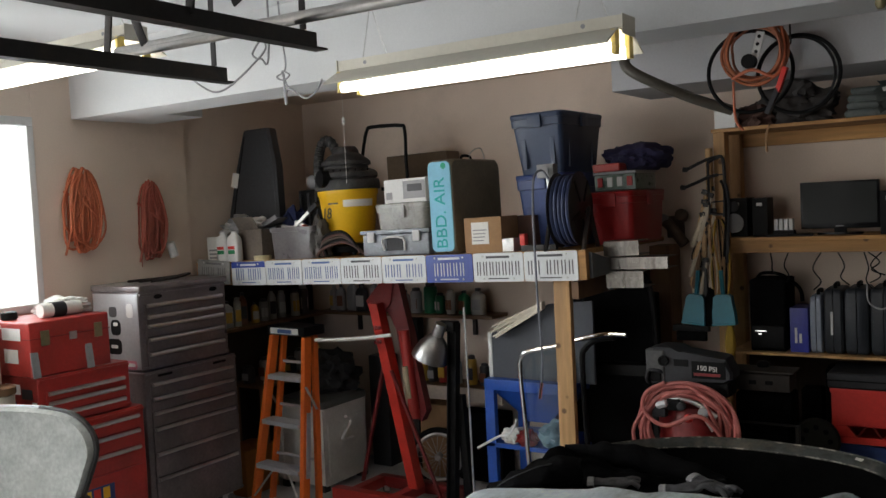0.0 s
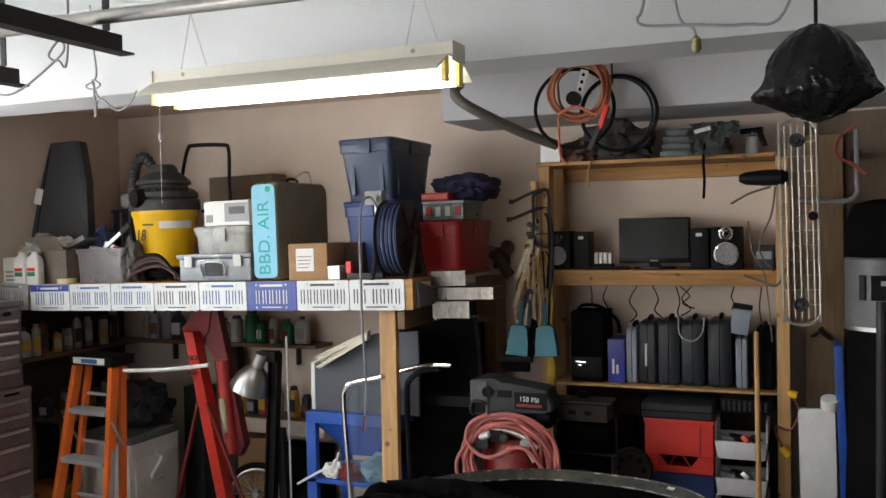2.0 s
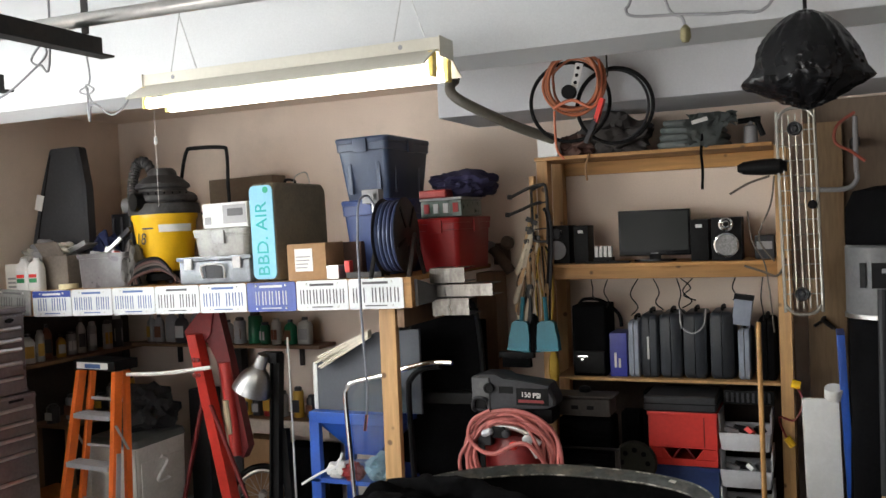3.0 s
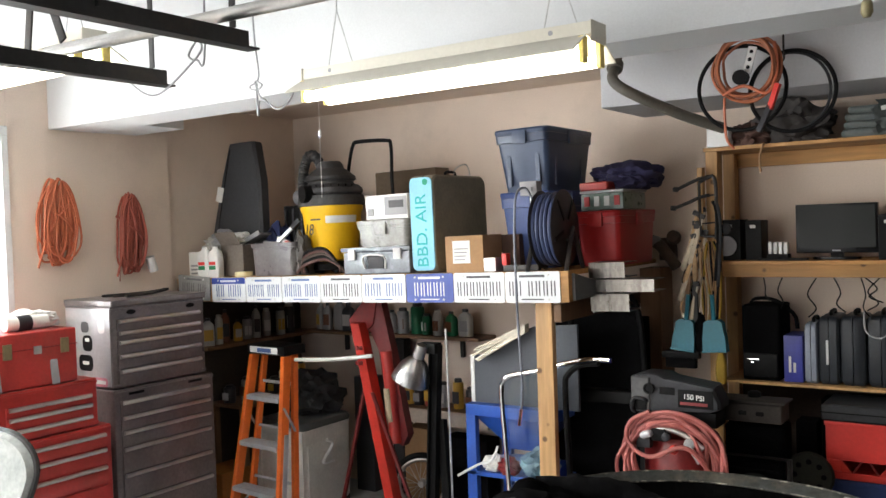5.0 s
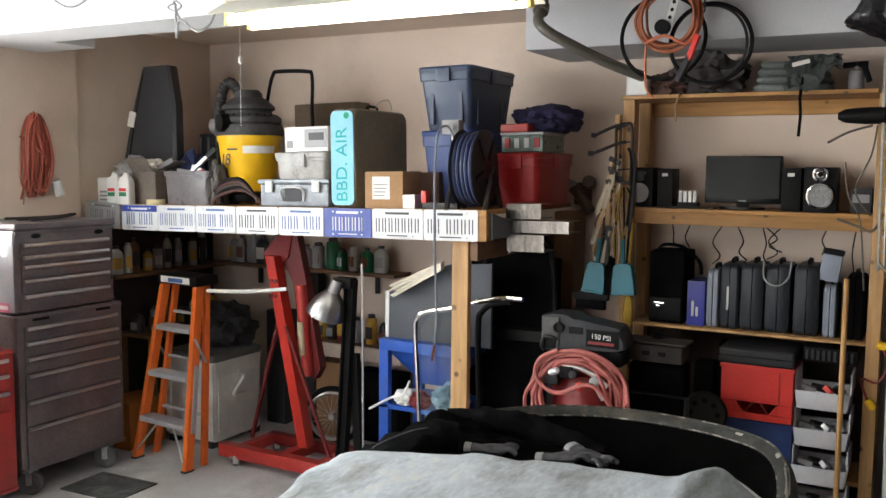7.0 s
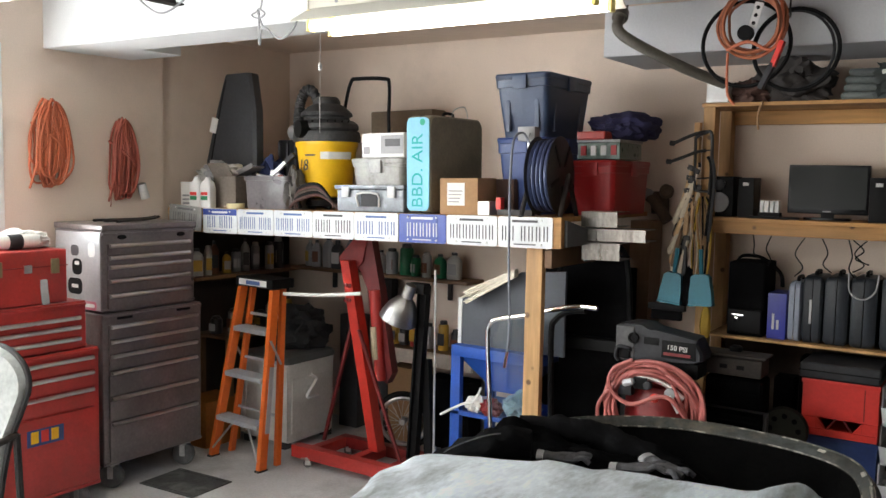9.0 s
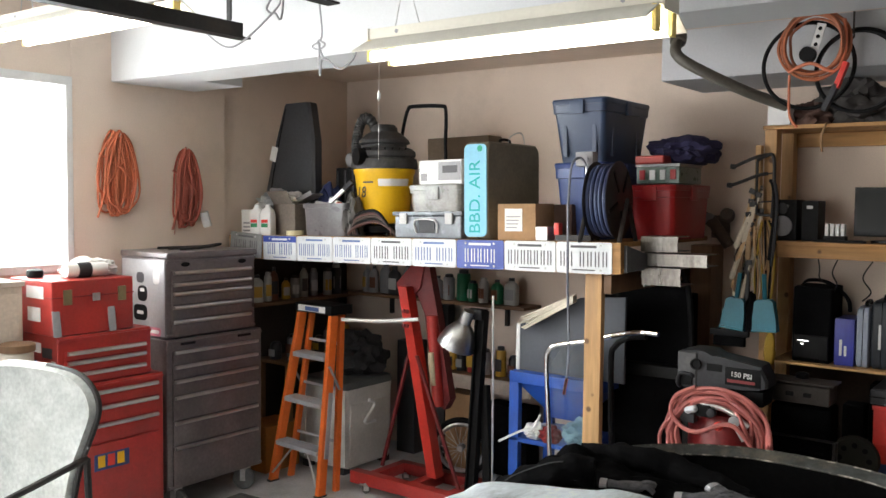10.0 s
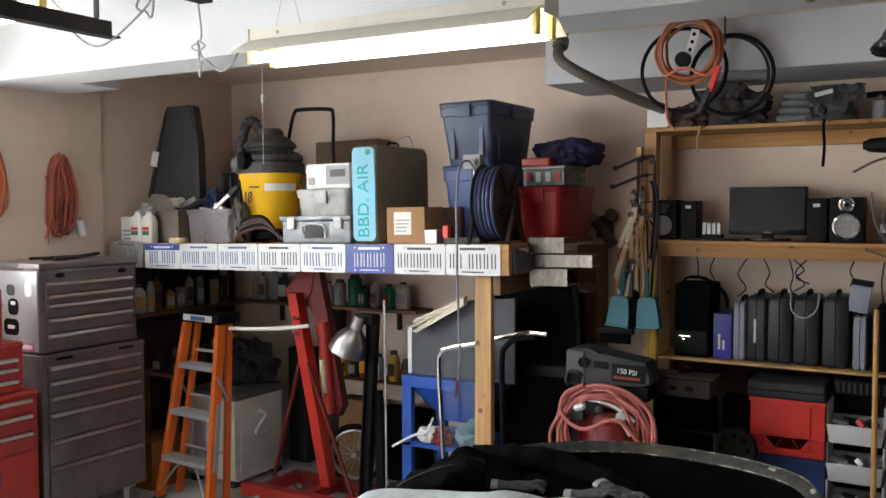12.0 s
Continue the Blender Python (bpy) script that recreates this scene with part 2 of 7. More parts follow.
def sweep(pts, r, n=8, closed=False, steps=6, bm=None, smooth=True, flat=1.0):
    """A round rod along points."""
    path = smooth_path(pts, steps, closed) if smooth else [Vector(p) for p in pts]
    rings = []
    side = None
    m = len(path)
    for i, p in enumerate(path):
        a = path[(i - 1) % m] if (closed or i) else path[0]
        b = path[(i + 1) % m] if (closed or i + 1 < m) else path[-1]
        d = (b - a).normalized() if (b - a).length > 1e-9 else Vector((0, 0, 1))
        if side is None:
            side = d.orthogonal().normalized()
        side = (side - d * side.dot(d)).normalized()
        up = d.cross(side)
        rings.append([p + r * (math.cos(2 * math.pi * k / n) * side + flat * math.sin(2 * math.pi * k / n) * up) for k in range(n)])
    if closed:
        rings.append(rings[0])
    return loft(rings, caps=not closed, bm=bm)


def ribbed(pts, r, pitch=0.016, n=12):
    """A corrugated hose along points."""
    path, out = smooth_path(pts, 12), []
    for a, b in zip(path, path[1:]):
        for k in range(max(1, int((b - a).length / pitch * 4))):
            out.append(a.lerp(b, k / max(1, int((b - a).length / pitch * 4))))
    bm = sweep(out, r, n, smooth=False)
    bm.verts.ensure_lookup_table()
    for i, p in enumerate(out):
        for v in bm.verts[i * n:(i + 1) * n]:
            v.co = p + (v.co - p) * (1.06 if i % 4 < 2 else 0.9)
    return bm


def moved(bm, m):
    bm.transform(m)
    return bm


def mesh_object(name, bm, material, smooth=True):
    bmesh.ops.recalc_face_normals(bm, faces=bm.faces)
    me = bpy.data.meshes.new(name)
    bm.to_mesh(me)
    bm.free()
    me.materials.append(material)
    if smooth:
        me.polygons.foreach_set("use_smooth", [True] * len(me.polygons))
        me.set_sharp_from_angle(angle=radians(35))
    return new(name, me)


def part(name, bm, material, parent, label=""):
    ob = mesh_object(name, bm, material)
    ob.parent = parent
    if label:
        tagged(ob, label)
    return ob


def thing(name, x, y, z, label, category, group="", rz=0.0, rx=0.0, ry=0.0):
    ob = new(name)
    ob.empty_display_size = 0.1
    ob.matrix_world = pose(x, y, z, rx, ry, rz)
    return tagged(ob, label, category, group)


def setting(name, bm, material, label):
    return tagged(mesh_object(name, bm, material), label, "", "", "structure")


def words(name, text, size, m, material, parent):
    """Flat lettering: x along the line, centred, facing local z."""
    cu = bpy.data.curves.new(name, "FONT")
    cu.body, cu.size, cu.align_x, cu.align_y, cu.extrude = text, size, "CENTER", "CENTER", 0.0008
    tmp = bpy.data.objects.new(name, cu)
    scene.collection.objects.link(tmp)
    me = bpy.data.meshes.new_from_object(tmp.evaluated_get(bpy.context.evaluated_depsgraph_get()))
    bpy.data.objects.remove(tmp)
    me.materials.clear()
    me.materials.append(material)
    me.transform(m)
    ob = new(name, me)
    ob.parent = parent
    return ob


# ---- the room ----
LEFT, BACK, RIGHT, FRONT, TOP, REAR_TOP = -2.0, 6.2, 4.6, -2.6, 2.86, 2.69
setting("floor", box(LEFT - 0.3, FRONT - 0.3, -0.15, RIGHT + 0.3, BACK + 0.3, 0, 0), CONCRETE, "stained grey concrete garage floor")
setting("ground", box(-60, -60, -0.4, 60, 60, -0.16, 0), CONCRETE, "paved driveway ground outside the garage")
wall_left = setting("wall_left", box(LEFT - 0.15, FRONT, 0, LEFT, 0.6, TOP + 0.1, 0), WALL, "beige painted drywall side wall with a window")
for name, dims in (("wall_panel", (LEFT - 0.15, 0.6, 0, LEFT, 3.92, 1.38)), ("wall_panel", (LEFT - 0.15, 0.6, 2.47, LEFT, 3.92, TOP + 0.1)),
                   ("wall_panel", (LEFT - 0.15, 3.92, 0, LEFT, 5.0, TOP + 0.1)), ("wall_panel", (LEFT - 0.15, 5.0, 0, LEFT - 0.025, BACK, TOP + 0.1))):
    part(name, box(*dims, 0.002, 1), WALL, wall_left)
setting("wall_back", box(LEFT - 0.15, BACK, 0, RIGHT + 0.15, BACK + 0.15, TOP + 0.1, 0), WALL, "beige painted drywall back wall")
setting("wall_right", box(RIGHT, FRONT, 0, RIGHT + 0.15, BACK, TOP + 0.1, 0), WALL_BOUNCE_CUT, "unseen side wall coloured dark to cut bounce light")
wall_front = setting("wall_front", box(LEFT - 0.15, FRONT - 0.15, 2.3, RIGHT + 0.15, FRONT, TOP + 0.1, 0), WALL_BOUNCE_CUT, "wall above the open overhead door")
part("wall_panel", box(LEFT - 0.15, FRONT - 0.15, 0, -1.9, FRONT, 2.3, 0), WALL, wall_front)
part("wall_panel", box(1.2, FRONT - 0.15, 0, RIGHT + 0.15, FRONT, 2.3, 0), WALL_BOUNCE_CUT, wall_front)
setting("ceiling", box(LEFT - 0.15, FRONT - 0.15, TOP, RIGHT + 0.15, 4.18, TOP + 0.1, 0), WALL_TOP, "white painted ceiling over the car bay")
setting("ceiling_rear", box(LEFT - 0.15, 4.45, REAR_TOP, RIGHT + 0.15, BACK, REAR_TOP + 0.2, 0), WALL, "beige ceiling strip along the back wall")
beam = setting("beam", box(LEFT, 4.17, 2.47, RIGHT, 4.47, TOP + 0.05, 0.003, 1), WALL_TOP, "white boxed ceiling beam across the garage")
part("beam_end", box(LEFT, 4.47, 2.472, -1.54, 4.76, REAR_TOP + 0.02, 0.003, 1), WALL_TOP, beam)
setting("duct_box", box(0.772, 5.6, 2.437, RIGHT, BACK, REAR_TOP + 0.05, 0.004, 1), DUCT, "grey boxed-in duct along the back wall")

# window in the side wall
window = tagged(new("window_1"), "bright side window with white frame", "", "", "structure")
window.matrix_world = pose(LEFT, 2.26, 1.925)
for dims in ((-0.12, -1.66, 0.495, 0.012, 1.66, 0.545), (-0.12, -1.66, -0.545, 0.02, 1.66, -0.50), (-0.12, 1.62, -0.5, 0.012, 1.66, 0.495), (-0.12, -1.66, -0.5, 0.012, -1.62, 0.495), (-0.1, -0.02, -0.5, -0.05, 0.02, 0.495)):
    part("window_frame", box(*dims, 0.003, 1), WHITE, window)
for y0, y1 in ((-1.62, -0.021), (0.021, 1.62)):
    pane = part("pane", box(-0.08, y0, -0.5, -0.074, y1, 0.495, 0), GLASS_MAT, window)
    pane.visible_shadow = False
tagged(mesh_object("backdrop", box(LEFT - 1.6, -1.5, 0.4, LEFT - 1.58, 6.0, 4.0, 0), OVERCAST), "overexposed daylight outside the window", "", "", "structure")

# ---- shop lights ----
def shop_light(x, y, z, label, rz=0.0):
    """Twin-tube strip: shallow reflector under a thin ballast channel."""
    t = thing("shop_light", x, y, z, label, "ceiling light", "hanging shop lights", rz=rz)
    part("housing", box(-0.585, -0.05, 0.052, 0.585, 0.05, 0.092, 0.005), LAMP_ENAMEL, t)
    prof = [(-0.157, -0.008), (-0.15, 0.0), (-0.06, 0.051), (0.06, 0.051), (0.15, 0.0), (0.157, -0.008), (0.153, -0.009), (0.062, 0.046), (-0.062, 0.046), (-0.153, -0.009)]
    part("reflector", loft([[(sx, p[0], p[1]) for p in prof] for sx in (-0.575, 0.575)]), LAMP_ENAMEL, t, "folded enamelled reflector")
    for sy in (-0.06, 0.06):
        part("tube", sweep([(-0.555, sy, -0.014), (0.555, sy, -0.014)], 0.019, 12, smooth=False), TUBE, t, "glowing fluorescent tube")
        for sx in (-0.563, 0.563):
            # yellow colour paints in the glow around the tube ends
            part("lamp_holder", box(sx - 0.008, sy - 0.017, -0.034, sx + 0.008, sy + 0.017, 0.045, 0.004), GLOW_YELLOW, t, "lamp holder coloured yellow for the glow at the tube end")
    for sx in (-0.586, 0.586):
        part("end_plate", box(sx - 0.0015, -0.055, 0.03, sx + 0.0015, 0.055, 0.094, 0.001), LAMP_ENAMEL, t)
    for sx in (-0.45, 0.45):
        part("knockout", moved(lathe([(0.001, 0), (0.008, 0), (0.008, 0.001), (0.001, 0.001)], 10), pose(sx, -0.0505, 0.072, 90)), GREY, t)
        for d in (-0.05, 0.07):
            part("chain", sweep([(sx, 0, 0.3), (sx + d, 0, 0.09)], 0.0022, 5, smooth=False), GALV, t)
        part("chain", sweep([(sx, 0, 0.3), (sx, 0, TOP - z)], 0.003, 5, smooth=False), GALV, t)
    return t


shop_light(1.015, 3.735, 2.352, "hanging white twin-tube fluorescent shop light, switched on")
shop_light(-0.83, 3.28, 2.535, "hanging white fluorescent shop light near the window")


def bars_on(parent, x0, x1, z0, z1, y, material, name="bar"):
    return part(name, box(x0, y - 0.0015, z0, x1, y, z1, 0), material, parent)


# ---- overhead door tracks ----
opener = thing("door_track", 0.705, 2.81, 2.2755, "black angle-iron overhead door track hung from the ceiling", "door track")
opener.scale = (0.81, 0.81, 0.81)
UP = (TOP - 2.2755) / 0.81
for x, y1, z in ((0.0, 0.04, 0.0), (0.58, -0.13, 0.02)):
    bm = bmesh.new()
    add_box(bm, x - 0.003, -2.2, z - 0.03, x + 0.003, y1, z + 0.03)
    add_box(bm, x + 0.004, -2.2, z - 0.03, x + 0.045, y1, z - 0.024)
    part("track", bm, BLACK_IRON, opener)
    part("hanger", box(x - 0.012, y1 - 0.06, z + 0.03, x + 0.012, y1 - 0.056, UP, 0.001), BLACK_IRON, opener)
    for d in (0.0, 0.3):
        part("hanger", moved(box(-0.015, -0.003, 0, 0.015, 0.003, (UP - 0.035) / math.cos(radians(25 if d else 10)), 0.001), pose(x + d * 0.6, y1 - 0.5, 0.03, 0, -25 if d else 10, 0)), BLACK_IRON, opener)
part("crossbar", sweep([(-0.2, -0.27, 0.075), (2.1, -0.14, 0.085)], 0.019, 12, smooth=False), STEEL, opener, "shiny steel conduit")
part("crossbar", sweep([(-0.2, -0.31, 0.055), (0.5, -0.27, 0.058)], 0.014, 10, smooth=False), STEEL, opener)
cable = thing("loose_wire", 0.673, 2.73, 2.292, "loose grey wire dangling under the ceiling", "wire")
part("wire", sweep([(-0.07, 0.05, 0.0), (-0.01, 0.05, -0.052), (0.07, 0.05, -0.088), (0.15, 0.05, -0.073), (0.26, 0.05, -0.016), (0.325, 0.05, 0.03), (0.305, 0.05, 0.06), (0.262, 0.05, 0.02), (0.3, 0.05, 0.0), (0.34, 0.05, 0.04), (0.35, 0.05, 0.7)], 0.0035, 6), GREY, cable)
cable.scale = (0.81, 0.81, 0.81)
tangle = thing("wire_tangle", -0.2, 4.13, 2.47, "tangled grey wire stapled to the ceiling beam", "wire")
part("wire", sweep([(-0.07, -0.01, 0.39), (-0.06, -0.01, 0.23), (-0.045, -0.01, 0.08), (-0.1, -0.015, 0.04), (-0.05, -0.02, 0.02), (-0.015, -0.02, 0.04), (-0.06, -0.02, 0.06), (-0.03, -0.02, -0.01), (0.0, -0.02, -0.03), (0.08, -0.02, -0.08), (0.15, -0.02, -0.05), (0.175, -0.01, 0.0)], 0.0042, 6), GREY, tangle)
part("wire", sweep([(-0.05, -0.02, 0.05), (-0.045, -0.025, -0.04), (-0.04, -0.025, -0.1), (-0.03, -0.025, -0.03), (0.02, -0.025, -0.04)], 0.005, 6), GREY, tangle)
string = thing("pull_string", -0.192, 4.46, 2.0, "thin white pull string with a small bead", "string")
part("string", sweep([(0, 0, 0.0), (0, 0, 0.47)], 0.001, 6, smooth=False), PAPER, string)
part("bead", moved(lathe([(0.002, -0.02), (0.009, -0.012), (0.008, 0.01), (0.003, 0.02)], 10), pose(0, 0, 0.31)), PAPER, string)
ceiling_wire = thing("ceiling_cable", 2.0, 4.1, 2.47, "grey cable stapled below the ceiling beam with a brass plug", "cable")
part("wire", sweep([(0.16, 0.0, 0.39), (0.12, 0.0, 0.12), (0.1, 0.0, 0.075), (0.13, 0.0, 0.048), (0.28, 0.0, 0.035), (0.44, 0.0, 0.02), (0.56, 0.0, 0.05), (0.66, 0.0, 0.39)], 0.005, 7), GREY, ceiling_wire)
part("wire", sweep([(0.2, 0.0, 0.39), (0.23, 0.0, 0.085), (0.28, 0.0, 0.025), (0.288, 0.0, -0.01)], 0.005, 7), GREY, ceiling_wire)
part("plug", moved(lathe([(0.006, 0.03), (0.016, 0.018), (0.018, -0.012), (0.01, -0.026)], 12), pose(0.289, 0, -0.03)), mat("dull_brass", (0.25, 0.22, 0.12), 0.4, 0.5), ceiling_wire, "brass plug")

# ---- loft shelf with plates ----
loft_shelf = thing("loft_shelf", 0, 5.0, 0, "wooden loft shelf edged with old vehicle plates", "shelf")
part("front_board", box(-1.97, 0.012, 1.45, 0.845, 0.05, 1.6, 0.003), PINE_X, loft_shelf)
part("deck", box(-1.99, 0.052, 1.575, 0.83, 1.19, 1.6, 0.003), PINE_X, loft_shelf)
part("post", box(0.638, 0.053, 0, 0.727, 0.093, 1.56, 0.004), PINE, loft_shelf)
part("post", box(0.82, 0.95, 0, 0.94, 1.14, 1.57, 0.004), DARKWOOD, loft_shelf)
part("side_beam", box(0.735, 0.06, 1.36, 0.775, 1.15, 1.45, 0.004), DARKWOOD, loft_shelf)
part("side_board", loft([[(x, y, z) for y, z in ((0.06, 1.455), (0.36, 1.46), (0.38, 1.475), (0.38, 1.505), (0.36, 1.52), (0.06, 1.585))] for x in (0.832, 0.855)]), mat("slate_side_paint", (0.13, 0.135, 0.145), 0.6), loft_shelf, "tapered slate-grey side board")


def plate(k, groups, plate_mat, ink, band=None, tilt=0.0, dz=0.0, dy=0.0):
    x = 0.5 + 0.305 * (k - 8)
    bm = moved(loft([[(px, y, pz) for px, pz in rounded_rect(0.3, 0.152, 0.012, 3)] for y in (-0.0025, 0.0025)]), Matrix())
    p = part("plate", bm, plate_mat, loft_shelf)
    p.matrix_basis = pose(x + 0.1525, 0.008 - dy, 1.524 + dz, 0, tilt, 0)
    n = sum(groups) + 0.6 * (len(groups) - 1)
    w = 0.27 / max(n, 6.5)
    cx = -n * w / 2
    for gi, g in enumerate(groups):
        for _ in range(g):
            for u in (0.2, 0.64):
                bars_on(p, cx + u * w, cx + (u + 0.14) * w, -0.042, 0.03, -0.0025, ink)
            cx += w
        cx += 0.6 * w
    bars_on(p, -0.07, 0.07, 0.048, 0.06, -0.0025, band or ink)
    bars_on(p, -0.06, 0.06, -0.062, -0.056, -0.0025, ink)
    for sx in (-0.09, 0.09):
        for sz in (-0.06, 0.058):
            part("bolt", moved(lathe([(0.006, 0), (0.006, 0.003), (0.003, 0.004)], 8), pose(sx, -0.0025, sz, 90)), GALV, p)
    return p


plate(0, (3, 2), PLATE_GREY, INK_FADED, tilt=4, dz=0.016, dy=0.012)
p1 = plate(1, (2, 3), PLATE_WHITE, INK_BLUE, band=PLATE_WHITE)
part("sky_band", box(-0.148, -0.0034, 0.036, 0.148, -0.0026, 0.074, 0), PLATE_BLUE, p1, "dark blue top band")
plate(2, (4, 3), PLATE_WHITE, INK_BLUE)
plate(3, (4, 3), PLATE_WHITE, INK_BLUE)
plate(4, (3, 3), PLATE_WHITE, INK_BLACK)
plate(5, (3, 3), PLATE_WHITE, INK_BLUE)
plate(6, (5,), PLATE_BLUE, PLATE_WHITE, band=PLATE_WHITE)
plate(7, (7,), PLATE_WHITE, INK_BLACK)
plate(8, (2, 4), PLATE_WHITE, INK_BLACK)
ON_FLOOR = set(scene.objects)


# ---- things on the loft shelf ----
def tote(name, x, y, z, w, d, h, material, label, lid=None, lid_mat=None, rz=0.0, taper=0.06, category="storage bin", ribs=True):
    """Tapered plastic bin with a rim, ribs and maybe a lid."""
    t = thing(name, x, y, z, label, category, rz=rz)
    rings = []
    for zz, s in ((0, 1 - taper), (0.01, 1 - taper + 0.01), (h * 0.86, 1 - 0.01), (h * 0.865, 1.03), (h, 1.04)):
        rings.append([(px, py, zz) for px, py in rounded_rect(w * s, d * s, 0.03)])
    if not lid:
        for zz, s in ((h, 0.99), (0.02, 0.9 - taper)):
            rings.append([(px, py, zz) for px, py in rounded_rect(w * s, d * s, 0.03)])
    part("body", loft(rings), material, t)
    for sx in (-0.28, 0.28) if ribs else ():
        part("rib", box(sx * w - 0.012, -d / 2 + 0.012, h * 0.1, sx * w + 0.012, -d / 2 + 0.03, h * 0.84, 0.004), material, t)
        part("rib", box(w / 2 - 0.04, sx * d - 0.012, h * 0.1, w / 2 - 0.008, sx * d + 0.012, h * 0.84, 0.004), material, t)
    if lid:
        rings = [[(px, py, zz) for px, py in rounded_rect(w * s, d * s, 0.035)] for zz, s in ((h + 0.001, 1.05), (h + 0.02, 1.07), (h + 0.03, 1.05), (h + 0.032, 0.92), (h + 0.024, 0.9))]
        lo = part("lid", loft(rings), lid_mat or material, t)
        part("latch", box(-0.04, -d * 0.535 - 0.008, h - 0.05, 0.04, -d * 0.535 + 0.004, h + 0.02, 0.004), lid_mat or material, lo)
        part("latch", box(w * 0.535 - 0.004, -0.04, h - 0.05, w * 0.535 + 0.008, 0.04, h + 0.02, 0.004), lid_mat or material, lo)
    return t


SHELF = 1.601
tote("storage_bin", 0.485, 5.54, SHELF, 0.29, 0.52, 0.37, BLUE, "blue plastic storage bin under a navy one", lid=True, taper=0.14)
tote("storage_bin", 0.485, 5.53, SHELF + 0.403, 0.30, 0.53, 0.295, NAVY, "navy plastic storage bin with a lid, stacked on another", lid=True, taper=0.16)
tote("storage_bin", 0.83, 5.64, SHELF, 0.24, 0.5, 0.25, RED_PLASTIC, "dark red plastic storage bin on the loft shelf", lid=True, ribs=False, taper=0.1)
t = thing("clear_case", 0.85, 5.55, SHELF + 0.285, "greenish clear plastic organiser case on a red bin", "case")
part("body", box(-0.11, -0.14, 0, 0.12, 0.16, 0.085, 0.008), mat("green_grey_plastic", (0.09, 0.13, 0.11), 0.3, vary=0.3, scale=25), t)
part("lid", box(-0.115, -0.145, 0.086, 0.125, 0.165, 0.1, 0.005), GREY, t)
for k in range(4):
    part("latch", box(-0.09 + 0.055 * k, -0.148, 0.02, -0.06 + 0.055 * k, -0.14, 0.07, 0.003), RED_PLASTIC if k in (0, 3) else LIGHT_GREY, t)
t = thing("jump_starter", 0.80, 5.48, SHELF + 0.386, "small glossy red plastic tool case", "case")
part("body", box(-0.08, -0.05, 0, 0.08, 0.06, 0.045, 0.018, 3), RED, t)


def heap(name, x, y, z, w, d, h, material, label, category, seed=1, n=20, rough=0.35):
    """A soft lump of cloth."""
    t = thing(name, x, y, z, label, category)
    bm = bmesh.new()
    bmesh.ops.create_icosphere(bm, subdivisions=4, radius=1)
    for v in bm.verts:
        p = v.co.copy()
        k = 1 + rough * noise.noise(p * 2.1 + Vector((seed * 7.3, 0, 0))) + rough * 0.5 * noise.noise(p * 5 + Vector((0, seed, 0)))
        v.co = Vector((p.x * k * w / 2, p.y * k * d / 2, max(0.0, (p.z * k + 0.75) / 1.75) * h))
    part("cloth", bm, material, t)
    return t


heap("folded_jacket", 0.885, 5.68, SHELF + 0.386, 0.34, 0.36, 0.15, mat("navy_cloth", (0.02, 0.018, 0.06), 0.9, bump=0.5), "dark navy cloth heaped on a case", "cloth", 3)

# hose reel with a hanging air hose
reel = thing("hose_reel", 0.72, 5.13, SHELF, "black metal air hose reel with blue hose", "hose reel", rz=6)
for sx in (-0.058, 0.058):
    part("disc", moved(lathe([(0.02, -0.004), (0.183, -0.004), (0.192, 0.0), (0.183, 0.006), (0.02, 0.006)], 40), pose(sx, 0, 0.2, 0, 90)), BLACK_IRON, reel)
for k in range(5):
    a = k * math.pi / 2.5
    part("rib", moved(box(0.05, -0.008, 0.0, 0.175, 0.008, 0.006, 0.002), pose(0.065, 0, 0.2, 0, 90, 0) @ pose(0, 0, 0, 0, 0, math.degrees(a))), BLACK, reel)
part("hub", moved(lathe([(0.06, -0.053), (0.06, 0.053)], 24), pose(0, 0, 0.2, 0, 90)), BLACK, reel)
for k in range(5):
    for j in range(2):
        r = 0.168 - 0.02 * j + 0.004 * (k % 2)
        part("hose", sweep([(-0.042 + 0.021 * k, r * math.cos(a * math.pi / 8), 0.2 + r * math.sin(a * math.pi / 8)) for a in range(16)], 0.0102, 7, closed=True, steps=2), mat("blue_rubber", (0.03, 0.044, 0.105), 0.5) if (k, j) == (0, 0) else bpy.data.materials["blue_rubber"], reel)
for sx in (-0.1, 0.1):
    part("bracket", sweep([(sx, 0.12, 0.0), (sx, 0.0, 0.2), (sx, -0.12, 0.0)], 0.012, 8, smooth=False), BLACK_IRON, reel)
part("bracket_plate", box(-0.15, -0.05, 0.37, -0.06, 0.02, 0.44, 0.006), GREY, reel, "galvanised guide bracket")
part("guide_arm", sweep([(-0.1, 0, 0.2), (-0.1, -0.02, 0.38)], 0.012, 8, smooth=False), GALV, reel)
part("guide_roller", moved(lathe([(0.026, -0.02), (0.014, -0.006), (0.014, 0.006), (0.026, 0.02)], 14), pose(-0.1, -0.06, 0.4, 90, 0, 0)), GREY, reel)
part("hanging_hose", sweep([(-0.06, -0.1, 0.34), (-0.1, -0.1, 0.405), (-0.128, -0.15, 0.37), (-0.132, -0.18, 0.2), (-0.13, -0.19, 0.1), (-0.13, -0.195, -0.2), (-0.125, -0.19, -0.5), (-0.14, -0.18, -0.66)], 0.006, 8), mat("grey_blue_hose", (0.17, 0.18, 0.22), 0.5), reel)
part("nozzle", sweep([(-0.14, -0.18, -0.66), (-0.155, -0.18, -0.74)], 0.008, 8, smooth=False), CHROME, reel)

